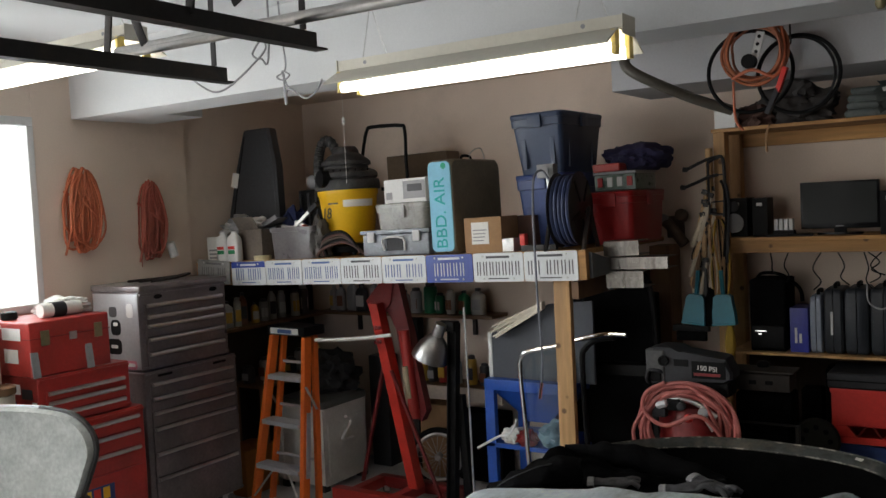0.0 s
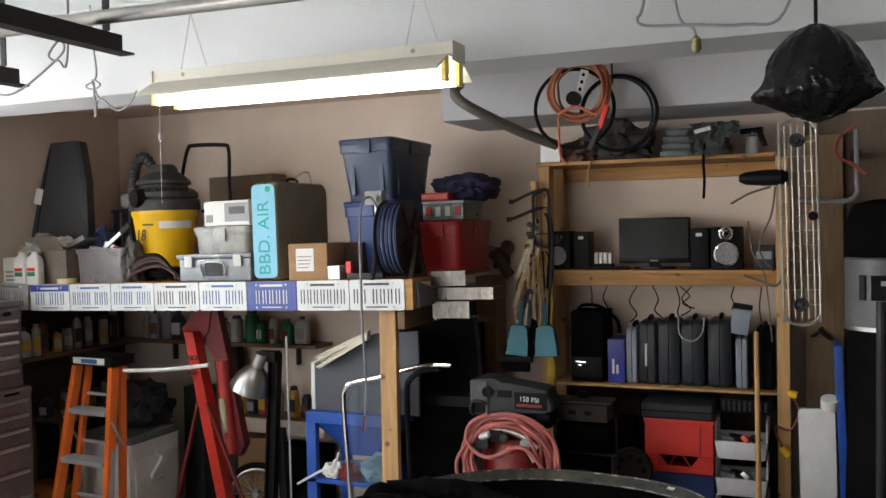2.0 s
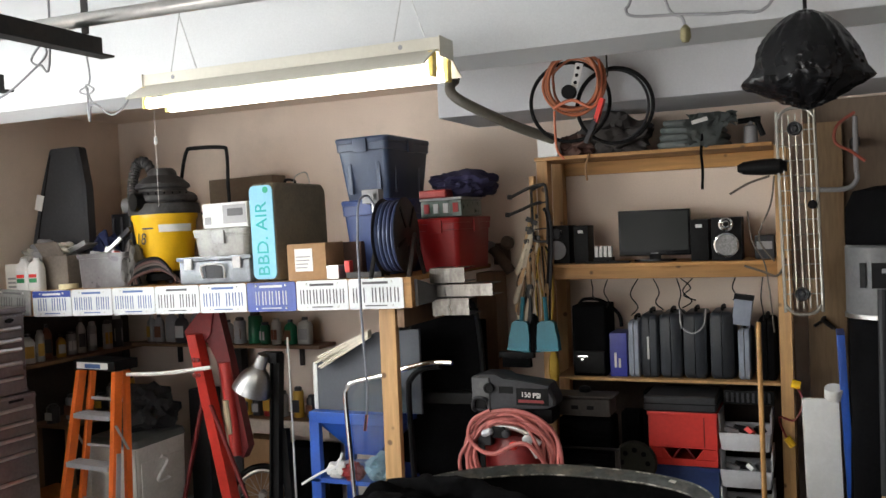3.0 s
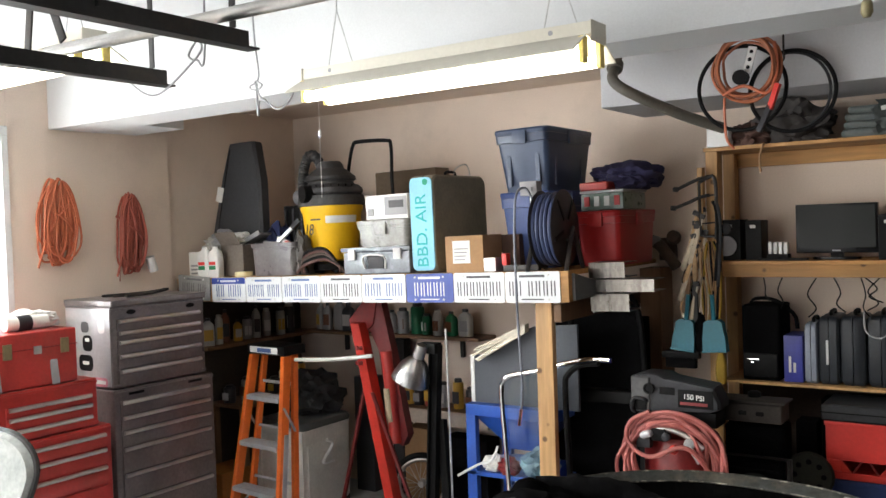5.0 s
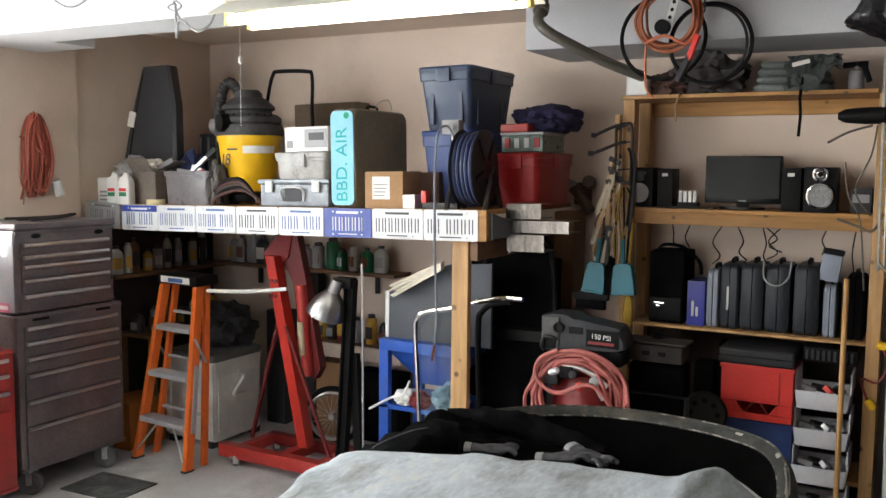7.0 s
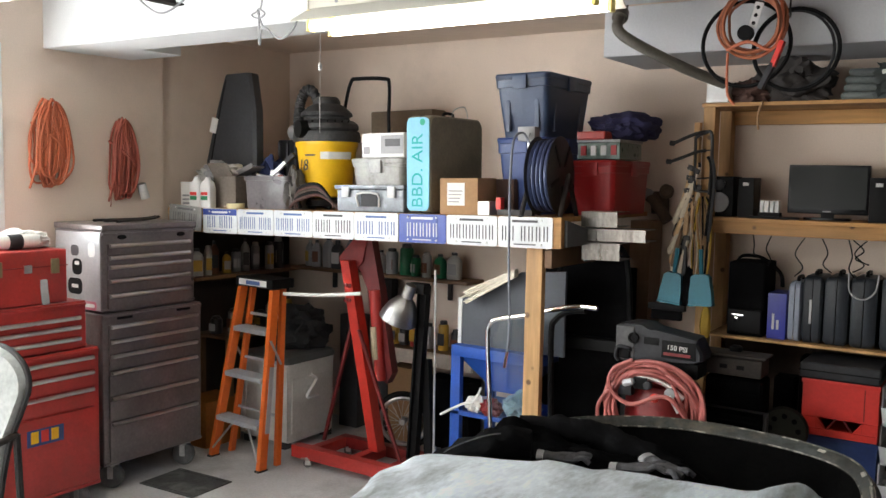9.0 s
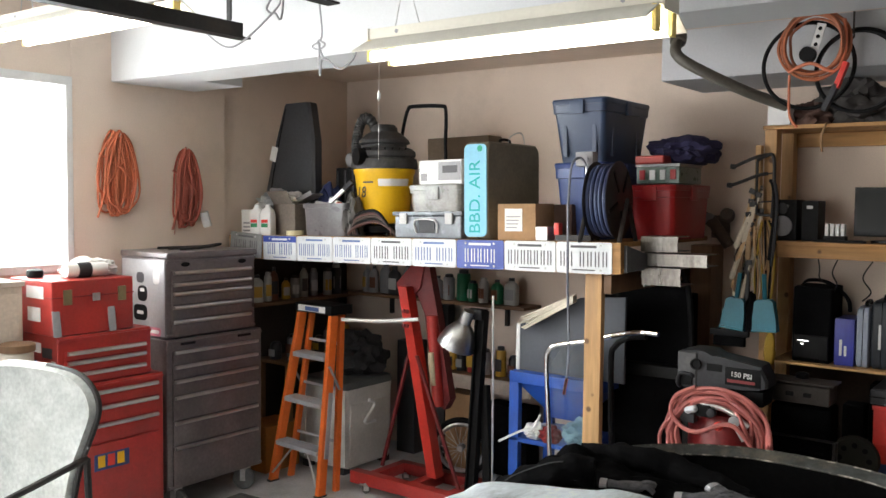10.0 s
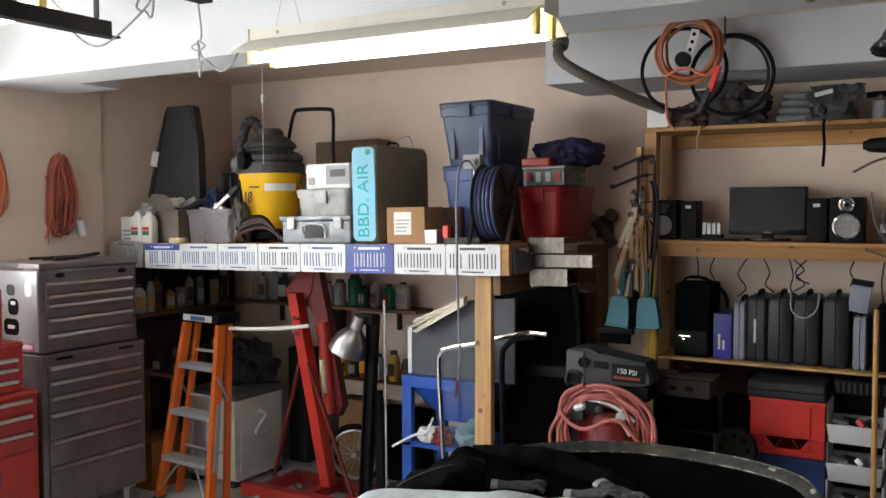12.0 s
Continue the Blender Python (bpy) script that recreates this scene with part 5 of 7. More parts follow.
# bicycle wheel standing behind the hoist
bw = thing("bicycle_wheel", -0.63, 5.8, 0.197, "small bicycle wheel with a worn grey rim", "bicycle wheel", rz=22)
bw.scale = (0.86, 0.86, 0.86)
tyre = part("tyre", sweep([(0.208 * math.cos(a), 0, 0.208 * math.sin(a)) for a in [k * math.pi / 12 for k in range(24)]], 0.022, 8, closed=True, steps=3), BLACK, bw)
part("rim", sweep([(0.178 * math.cos(a), -0.006, 0.178 * math.sin(a)) for a in [k * math.pi / 12 for k in range(24)]], 0.016, 8, closed=True, steps=3), STEEL, bw)
part("hub", moved(lathe([(0.02, -0.04), (0.028, -0.03), (0.015, 0), (0.028, 0.03), (0.02, 0.04)], 14), pose(0, 0, 0, 90)), STEEL, bw)
for k in range(20):
    a = k * math.pi / 10
    part("spoke", sweep([(0.02 * math.cos(a + 0.6), 0.02 * (-1) ** k, 0.02 * math.sin(a + 0.6)), (0.18 * math.cos(a), 0, 0.18 * math.sin(a))], 0.0018, 4, smooth=False), STEEL, bw)

# blue steel stand, slate panel and strips
blue = thing("parts_washer", 0.3, 5.42, 0, "blue painted steel stand with a sink tray and lower shelf", "stand")
for sx in (-0.22, 0.26):
    for sy in (-0.1, 0.28):
        part("leg", box(sx - 0.03, sy - 0.02, 0, sx + 0.03, sy + 0.02, 0.84, 0.004), BLUE_PAINT, blue)
part("rim", box(-0.25, -0.121, 0.8, 0.3, 0.301, 0.862, 0.005), BLUE_PAINT, blue)
part("tray", loft([[(px * s + 0.02, py * s + 0.09, z) for px, py in rounded_rect(0.5, 0.36, 0.02)] for z, s in ((0.6, 0.35), (0.64, 0.45), (0.799, 1.0))]), BLUE_PAINT, blue)
part("shelf", box(-0.25, -0.12, 0.47, 0.3, 0.3, 0.495, 0.004), BLUE_PAINT, blue)
t = thing("slate_panel", 0.35, 5.36, 0.863, "dark slate-grey board with a white edge standing on the blue stand", "board")
part("board", loft([[(px, y, pz) for px, pz in ((-0.27, 0), (0.36, 0), (0.36, 0.45), (0.1, 0.43), (-0.19, 0.285), (-0.27, 0.255))] for y in (0.0, 0.02)]), mat("slate_grey_paint", (0.065, 0.072, 0.088), 0.6, vary=0.1), t)
part("edge", box(-0.295, -0.003, 0.0, -0.271, 0.023, 0.26, 0.002), WHITE, t)
t = thing("wood_strips", 0.28, 5.345, 1.17, "bundle of pale wooden strips lying across the board", "wood strips")
PALE_WOOD = mat("pale_wood", (0.68, 0.62, 0.52), 0.7, random_tint=0.18)
for k in range(12):
    a = -24 - 1.1 * (k % 6)
    part("strip", moved(box(-0.34 + 0.03 * ((k * 3) % 4), -0.012, -0.004, 0.03, 0.012, 0.004, 0.001, 1), pose(0.14, -0.03 - 0.018 * (k // 6), 0.13 - 0.0075 * (k % 6) - 0.003 * (k // 6), 0, a, 2 * (k % 3) - 2)), PALE_WOOD, t)
heap("shop_cloth", 0.2, 5.36, 0.496, 0.14, 0.14, 0.09, PAPER, "white and red cloth on the stand's shelf", "cloth", 21)
heap("shop_cloth", 0.3, 5.33, 0.496, 0.13, 0.1, 0.09, RED_DARK, "dark red cloth on the stand's shelf", "cloth", 22)
heap("plastic_bag", 0.47, 5.38, 0.496, 0.2, 0.2, 0.14, mat("pale_blue_plastic", (0.2, 0.33, 0.4), 0.4), "pale blue plastic bag on the stand's shelf", "bag", 25)
t = thing("white_tube", 0.22, 5.25, 0.5, "bent white plastic tube on the stand", "tube")
part("tube", sweep([(-0.2, 0.0, -0.03), (-0.06, 0.0, 0.05), (0.02, 0, 0.08), (0.06, 0, 0.16)], 0.007, 8), WHITE, t)

# chrome-framed car window leaning behind the post
win = thing("car_window", 0.0, 5.2, 0.0, "chrome-framed car door window leaning on the stand", "car window")
part("chrome_frame", sweep([(0.4, 0, 0.0), (0.365, 0, 0.6), (0.345, 0, 0.93), (0.355, 0, 1.02), (0.41, 0, 1.055), (0.57, 0.01, 1.09), (0.7, 0.02, 1.13), (0.85, 0.0, 1.165), (0.97, -0.02, 1.17)], 0.013, 10, steps=5), CHROME, win)
gl = part("glass", loft([[(px, y + 0.012, pz) for px, pz in ((0.41, 0.1), (0.38, 0.6), (0.36, 0.95), (0.42, 1.045), (0.63, 1.09), (0.64, 0.1))] for y in (0, 0.005)]), GLASS_MAT, win)
part("rubber_frame", sweep([(0.73, 0.03, 0.0), (0.71, 0.03, 0.6), (0.7, 0.03, 1.0), (0.72, 0.03, 1.08), (0.79, 0.03, 1.13), (0.9, 0.0, 1.15)], 0.016, 8), BLACK, win)
door = thing("car_door", 0.74, 5.6, 0.0, "black painted car door standing under the loft shelf", "car door", rz=6)
part("shell", box(-0.2, -0.04, 0.03, 0.24, 0.05, 0.95, 0.03, 3), CAR_BLACK, door)
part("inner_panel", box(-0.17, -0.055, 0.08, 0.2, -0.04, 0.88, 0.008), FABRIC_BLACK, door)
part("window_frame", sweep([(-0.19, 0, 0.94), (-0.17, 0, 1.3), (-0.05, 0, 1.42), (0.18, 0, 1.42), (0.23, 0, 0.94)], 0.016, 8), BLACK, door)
# this black card and the tall box below fill in shade under the loft
part("shade_card", box(-0.17, -0.008, 0.951, 0.21, 0.008, 1.4, 0.003), FABRIC_BLACK, door)
carton("loft_shade_box", 0.62, 5.95, 0, 0.5, 0.4, 1.3, "tall black box filling in the shade under the loft", FABRIC_BLACK, False)

# ---- air compressor with hose ----
comp = thing("air_compressor", 1.24, 5.42, 0, "red tank air compressor with a black motor cover", "air compressor")
part("tank", moved(lathe([(0.001, 0.16), (0.08, 0.165), (0.16, 0.2), (0.19, 0.25), (0.19, 0.74), (0.16, 0.8), (0.08, 0.835), (0.001, 0.84)], 32), Matrix()), RED_DARK, comp)
part("foot_ring", lathe([(0.15, 0), (0.16, 0), (0.17, 0.21), (0.15, 0.21)], 28), BLACK, comp)
prof = [(-0.2, 0.915), (-0.2, 1.05), (-0.185, 1.095), (-0.16, 1.105), (-0.08, 1.105), (-0.04, 1.085), (0.19, 1.055), (0.225, 0.985), (0.225, 0.955), (0.19, 0.94), (0.1, 0.935), (-0.1, 0.925), (-0.14, 0.915)]
cover_body = part("motor_cover", loft([[(px * s, y, (pz - 0.99) * s + 0.99) for px, pz in prof] for y, s in ((-0.155, 0.95), (-0.14, 1.0), (0.0, 0.98), (0.06, 0.86))]), CHARCOAL, comp, "charcoal plastic motor cover")
part("end_cap", box(-0.204, -0.163, 0.925, -0.105, -0.02, 1.09, 0.016, 3), mat("dusty_grey_plastic", (0.075, 0.075, 0.078), 0.6, vary=0.25, scale=12), cover_body, "dusty grey end cap")
part("vent", moved(lathe([(0.001, 0.003), (0.017, 0.003), (0.019, 0.01), (0.026, 0.01), (0.027, 0), (0.001, 0)], 20), pose(-0.11, -0.163, 1.035, 90)), BLACK, cover_body)
part("grip_recess", box(-0.185, -0.166, 0.93, -0.125, -0.1625, 0.985, 0.008), BLACK, cover_body)
part("grip", sweep([(-0.19, -0.15, 0.915), (-0.195, -0.175, 0.94), (-0.18, -0.18, 0.985), (-0.135, -0.175, 0.985), (-0.12, -0.155, 0.97)], 0.009, 8), CHARCOAL, cover_body)
part("dark_window", box(-0.06, -0.158, 1.01, 0.015, -0.1545, 1.045, 0.002), BLACK, cover_body)
part("label_panel", box(0.03, -0.158, 0.955, 0.195, -0.1545, 1.04, 0.003), BLACK, cover_body)
part("ridge", moved(box(-0.02, -0.162, -0.006, 0.2, -0.13, 0.006, 0.003), pose(0.0, 0, 1.075, 0, 7.5, 0)), CHARCOAL, cover_body)
words("pressure_mark", "150 PSI", 0.034, pose(0.105, -0.1585, 1.005, 90, 3, 0), PAPER, cover_body)
part("stripe", box(0.04, -0.1595, 0.968, 0.17, -0.158, 0.982, 0), RED_DARK, cover_body)
part("lower_housing", box(-0.02, -0.13, 0.86, 0.2, 0.02, 0.934, 0.015), BLACK, comp)
part("gauge", moved(lathe([(0.022, 0), (0.026, 0.005), (0.026, 0.025), (0.02, 0.028)], 18), pose(0.1, -0.2, 0.8, 90, 20, 0)), GREY, comp)
part("regulator", box(-0.08, -0.23, 0.8, -0.01, -0.18, 0.86, 0.012), BLACK, comp)
part("regulator", sweep([(-0.12, -0.19, 0.84), (-0.05, -0.21, 0.86), (0.06, -0.2, 0.84), (0.16, -0.2, 0.78)], 0.013, 8), STEEL, comp)
part("fitting", moved(lathe([(0.012, -0.03), (0.018, -0.02), (0.018, 0.02), (0.01, 0.03)], 8), pose(-0.1, -0.235, 0.83, 0, 70, 0)), ALU, comp)
part("fitting", moved(lathe([(0.014, 0), (0.02, 0.004), (0.02, 0.03), (0.012, 0.034)], 16), pose(0.0, -0.225, 0.83, 90, 10, 0)), CHARCOAL, comp)
part("pressure_switch", box(-0.16, -0.22, 0.76, -0.09, -0.17, 0.83, 0.01), CHARCOAL, comp)
part("knob", moved(lathe([(0.02, 0), (0.022, 0.02), (0.012, 0.03)], 14), pose(0.03, -0.215, 0.77, 90)), BRIGHT_RED, comp)
part("hose_coupling", sweep([(0.1, -0.22, 0.79), (0.15, -0.23, 0.72)], 0.012, 8, smooth=False), STEEL, comp)
hose = thing("air_hose", 1.24, 5.2, 0.69, "faded red air hose coiled over the compressor", "hose")
rnd = random.Random(9)
for k in range(9):
    r, cx, cz = rnd.uniform(0.18, 0.265), rnd.uniform(-0.03, 0.03), rnd.uniform(-0.05, 0.04)
    pts = [(cx + r * math.cos(a) * rnd.uniform(0.93, 1.05), -0.02 + 0.06 * rnd.random(), cz + 0.03 + min(r, 0.21 + 0.012 * (k % 3)) * (0.98 if math.sin(a) > 0 else 1.25) * math.sin(a)) for a in [j * math.pi / 6 for j in range(12)]]
    part("loop", sweep(pts, 0.0095, 7, closed=True, steps=4), HOSE_PINK, hose)
part("loop", sweep([(-0.08, -0.02, 0.25), (-0.17, -0.03, 0.2), (-0.19, -0.04, 0.12), (-0.13, -0.05, 0.06), (-0.05, -0.06, 0.05), (0.06, -0.05, 0.1), (0.13, -0.05, 0.09), (0.2, -0.03, 0.0)], 0.0105, 7), HOSE_PINK, hose)

# ---- pine shelf unit on the back wall ----
RX0, RX1, RY = 1.255, 2.53, 5.8
rack = thing("shelf_unit", 0, RY, 0, "home-made pine shelf unit against the back wall", "shelf unit")
for x0 in (RX0, RX1 - 0.06):
    part("post", box(x0, 0, 0, x0 + 0.06, 0.089, 2.18, 0.004), PINE, rack)
    part("post", box(x0, 0.3, 0, x0 + 0.06, 0.389, 2.18, 0.004), PINE, rack)
part("shelf", box(RX0 - 0.01, -0.005, 2.181, RX1 - 0.066, 0.39, 2.2, 0.003), PINE_X, rack)
part("apron", box(RX0 + 0.061, 0.35, 2.107, RX1 - 0.061, 0.387, 2.18, 0.004), PINE_X, rack)
part("shelf", box(RX0 + 0.061, 0.0, 1.596, RX1 - 0.061, 0.389, 1.615, 0.003), PINE_X, rack)
part("apron", box(RX0 + 0.061, 0.045, 1.53, RX1 - 0.061, 0.08, 1.595, 0.004), PINE_X, rack)
part("shelf", box(RX0 + 0.061, -0.004, 0.99, RX1 - 0.061, 0.389, 1.003, 0.003), PINE, rack)
part("shelf", box(RX0 + 0.061, 0.0, 0.30, RX1 - 0.061, 0.389, 0.32, 0.003), PINE_X, rack)

# monitor and loudspeakers
MS = 1.6155
mon = thing("monitor", 1.85, 5.97, MS, "black flat-screen monitor on the shelf", "monitor")
part("bezel", box(-0.19, -0.02, 0.03, 0.19, 0.02, 0.275, 0.006), BLACK_GLOSS, mon)
part("screen", box(-0.178, -0.0225, 0.058, 0.178, -0.0205, 0.265, 0), mat("dark_screen", (0.008, 0.010, 0.009), 0.2, vary=0.05, bump=0, spec=0.08), mon)
part("badge", box(-0.02, -0.0225, 0.04, 0.02, -0.0205, 0.046, 0), GREY, mon)
part("neck", box(-0.03, -0.01, 0.01, 0.03, 0.01, 0.06, 0.004), BLACK, mon)
part("foot", loft([[(px, py, z) for px, py in rounded_rect(0.22, 0.14, 0.05)] for z in (0.0, 0.012)]), BLACK_GLOSS, mon)


def speaker(x, y, w, d, h, label, round_front=False):
    t = thing("loudspeaker", x, y, MS, label, "loudspeaker")
    part("cabinet", box(-w / 2, -d / 2, 0, w / 2, d / 2, h, 0.006), BLACK, t)
    if round_front:
        for cz, r, m_ in ((h * 0.36, 0.062, mat("silver_mesh", (0.26, 0.26, 0.26), 0.65, 0.0, scale=90, vary=0.3)), (h * 0.84, 0.036, CHROME)):
            ring = part("ring", moved(lathe([(r - 0.008, 0), (r, 0.003), (r, 0.02), (r - 0.008, 0.022)], 32, caps=False), pose(0, -d / 2 - 0.0005, cz, 90)), CHROME, t)
            part("cone", moved(lathe([(0.0005, 0.016), (r * 0.5, 0.012), (r - 0.009, 0.016), (r - 0.009, 0.002)], 32), pose(0, -d / 2 - 0.0005, cz, 90)), m_, ring)
        part("dome", moved(lathe([(0.0005, 0.03), (0.01, 0.028), (0.014, 0.02)], 16), pose(0, -d / 2, h * 0.84, 90)), BLACK, t)
    else:
        part("label", box(-w * 0.2, -d / 2 - 0.002, h * 0.8, w * 0.15, -d / 2 - 0.0005, h * 0.88, 0), PAPER, t)
    return t


sp = speaker(1.345, 5.95, 0.12, 0.16, 0.21, "black loudspeaker with a dark round grille in the corner")
part("ring", moved(lathe([(0.045, 0), (0.052, 0.004), (0.052, 0.014), (0.0005, 0.016)], 28), pose(-0.01, -0.08, 0.075, 90)), GREY, sp)
part("ring", moved(lathe([(0.01, 0), (0.028, 0.004), (0.028, 0.012), (0.012, 0.014)], 24), pose(-0.01, -0.08, 0.165, 90)), CHARCOAL, sp)
speaker(1.47, 5.94, 0.08, 0.14, 0.205, "narrow black loudspeaker beside the monitor")
speaker(2.095, 5.94, 0.09, 0.14, 0.215, "narrow black loudspeaker with a small badge")
speaker(2.23, 5.93, 0.15, 0.15, 0.22, "loudspeaker with round silver grilles", True)
t = thing("battery_rack", 1.585, 5.9, MS, "small black rack with white cartridges", "rack")
part("tray", box(-0.05, -0.03, 0, 0.055, 0.03, 0.03, 0.003), BLACK, t)
for k in range(4):
    part("cartridge", box(-0.044 + 0.025 * k, -0.024, 0.0305, -0.026 + 0.025 * k, 0.02, 0.09, 0.004), WHITE, t)
t = thing("small_radio", 2.41, 5.98, MS, "small dark radio at the shelf's end", "radio")
part("body", box(-0.05, -0.06, 0, 0.045, 0.06, 0.12, 0.006), CHARCOAL, t)
part("dial", box(-0.04, -0.062, 0.05, 0.035, -0.06, 0.09, 0), GREY, t)
t = thing("flat_remote", 1.62, 5.84, MS, "thin black remote control on the shelf edge", "remote")
part("body", box(-0.12, -0.02, 0, 0.12, 0.02, 0.012, 0.004), BLACK, t)

# upright tool cases on the lower shelf
CS = 1.0035
CASE_PALE = mat("pale_blue_grey_plastic", (0.22, 0.25, 0.31), 0.45, vary=0.12)
CASE_DARK = mat("tool_case_plastic", (0.018, 0.022, 0.028), 0.45, vary=0.15, random_tint=0.35, spec=0.35)


def upright_case(x, w, h, material, label, d=0.26, y=5.97, tilt=0.0):
    t = thing("tool_case", x, y, CS, label, "tool case", "upright tool cases", ry=tilt)
    prof = rounded_rect(d, h, 0.03, 3)
    for s in (-1, 1):
        part("shell", loft([[(sx, py * k, pz * k + h / 2) for py, pz in prof] for sx, k in ((s * 0.002, 1.0), (s * w * 0.38, 1.0), (s * w * 0.5, 0.93))]), material, t)
    part("handle", sweep([(0, -0.05, h - 0.002), (0, -0.045, h + 0.018), (0, 0.045, h + 0.018), (0, 0.05, h - 0.002)], 0.009, 8, steps=3), BLACK, t)
    part("rib", box(-w * 0.42, -d / 2 + 0.001, h * 0.1, -w * 0.3, -d / 2 + 0.02, h * 0.9, 0.003), material, t)
    return t


t = thing("black_bag", 1.5, 5.96, CS, "boxy black fabric bag with a silver clasp", "bag")
part("body", box(-0.09, -0.12, 0, 0.095, 0.12, 0.385, 0.018, 3), FABRIC_BLACK, t)
part("front_pocket", box(-0.08, -0.14, 0.02, 0.088, -0.1195, 0.14, 0.012), BLACK, t)
part("clasp", box(-0.06, -0.145, 0.1, 0.0, -0.14, 0.115, 0.002), CHROME, t)
part("clasp", box(-0.045, -0.145, 0.08, -0.025, -0.14, 0.099, 0.002), CHROME, t)
part("strap", sweep([(-0.08, 0, 0.38), (-0.04, -0.02, 0.41), (0.05, 0.0, 0.40), (0.14, 0.0, 0.33), (0.16, -0.02, 0.26)], 0.012, 8, flat=0.4), FABRIC_BLACK, t)
t = thing("blue_case", 1.655, 5.95, CS, "royal blue plastic drill box with pale lettering", "tool case")
part("body", box(-0.045, -0.1, 0, 0.048, 0.1, 0.235, 0.008), mat("royal_blue_plastic", (0.02, 0.028, 0.25), 0.45), t)
for k in range(2):
    bars_on(t, -0.02 + 0.022 * k, -0.008 + 0.022 * k, 0.05, 0.13 - 0.03 * k, -0.1005, LIGHT_GREY)
upright_case(1.742, 0.06, 0.3, CASE_PALE, "slim light grey upright tool case")
t = upright_case(1.825, 0.092, 0.335, CASE_DARK, "dark upright power tool case with a pale mark")
bars_on(t, -0.012, 0.0, 0.1, 0.22, -0.1315, LIGHT_GREY)
upright_case(1.935, 0.11, 0.34, CASE_DARK, "dark upright power tool case")
upright_case(2.058, 0.115, 0.345, CASE_DARK, "dark upright power tool case with a wire loop")
upright_case(2.192, 0.115, 0.35, CASE_DARK, "dark upright power tool case")
upright_case(2.30, 0.06, 0.26, CASE_PALE, "grey upright tool case with a pale label")
upright_case(2.41, 0.085, 0.31, FABRIC_BLACK, "black upright tool case at the shelf's end")
t = thing("charger", 2.285, 5.85, CS + 0.28, "grey battery charger resting on a case", "charger", ry=8)
part("body", box(-0.045, 0.0, 0, 0.045, 0.06, 0.13, 0.006), CASE_PALE, t)
part("cap", box(-0.048, -0.004, 0.131, 0.048, 0.064, 0.155, 0.006), BLACK, t)
cables = thing("hanging_cables", 0, 5.82, 1.53, "thin dark cables hanging from the shelf above the cases", "cable")
for x, dx, l in ((1.53, 0.01, 0.12), (1.62, -0.02, 0.16), (1.78, -0.04, 0.2), (1.86, 0.03, 0.17), (1.98, 0.02, 0.19), (2.0, 0.05, 0.12), (2.06, -0.05, 0.16), (2.27, -0.015, 0.12), (2.4, -0.01, 0.26)):
    part("cable", sweep([(x, 0.0, 0.0), (x + dx, -0.01, -l * 0.4), (x + dx * 0.2, 0.02, -l * 0.75), (x + dx * 1.3, 0.06, -l)], 0.0035, 6), BLACK, cables)
part("wire_loop", sweep([(1.99, -0.0, -0.16), (2.0, -0.02, -0.25), (2.06, -0.03, -0.28), (2.11, -0.02, -0.24), (2.12, 0.0, -0.16)], 0.0045, 6), GREY, cables)

# below the lower shelf
LS = 0.3205
t = thing("milk_crate", 2.0, 5.87, 0.585, "bright red plastic crate with a hand slot", "crate")
for dims in ((-0.17, -0.17, 0, 0.17, -0.15, 0.035), (-0.17, -0.17, 0.09, 0.17, -0.15, 0.27), (-0.17, -0.17, 0.0351, -0.1, -0.15, 0.0899), (0.1, -0.17, 0.0351, 0.17, -0.15, 0.0899),
             (-0.17, -0.1495, 0.0, -0.15, 0.15, 0.27), (0.15, -0.1495, 0.0, 0.17, 0.15, 0.27), (-0.1495, -0.1495, 0, 0.1495, 0.134, 0.012), (-0.1495, 0.135, 0.0, 0.1495, 0.15, 0.27)):
    part("wall", box(*dims, 0.003, 1), BRIGHT_RED, t)
part("rim", box(-0.175, -0.178, 0.255, 0.175, -0.1705, 0.275, 0.003), BRIGHT_RED, t)
for sx in (-0.062, 0.05):
    part("slot_web", moved(box(0, -0.15, 0, 0.009, -0.145, 0.075, 0.002), pose(sx, 0, 0.03, 0, 35 if sx < 0 else -35)), RED_DARK, t)
for sx in (-0.1, 0.1):
    part("slot_corner", loft([[(px, y, pz) for px, pz in ((sx, 0.036), (sx * 0.6, 0.036), (sx, 0.089))] for y in (-0.17, -0.15)]), BRIGHT_RED, t)
part("mould_line", box(0.105, -0.1725, 0.1, 0.109, -0.1705, 0.25, 0), RED_DARK, t)
t = thing("blue_bin", 2.0, 5.87, LS, "dark blue plastic bin under the red crate", "bin")
part("body", box(-0.17, -0.15, 0, 0.17, 0.16, 0.262, 0.012), mat("deep_blue_plastic", (0.02, 0.045, 0.16), 0.5), t)
part("lip", box(-0.176, -0.156, 0.235, 0.176, -0.1505, 0.258, 0.003), bpy.data.materials["deep_blue_plastic"], t)
t = thing("dark_case", 2.0, 5.85, 0.858, "dark grey padded case on the red crate", "case")
part("body", box(-0.19, -0.15, 0, 0.17, 0.15, 0.08, 0.02, 3), CHARCOAL, t)
part("seam", box(-0.192, -0.152, 0.038, 0.172, 0.152, 0.044, 0), BLACK, t)
BIN_GREY = mat("pale_grey_bin_plastic", (0.66, 0.67, 0.70), 0.4, vary=0.08)
bins = thing("stacking_bins", 2.3, 5.83, 0.0, "stack of light grey open-front parts bins", "parts bins")
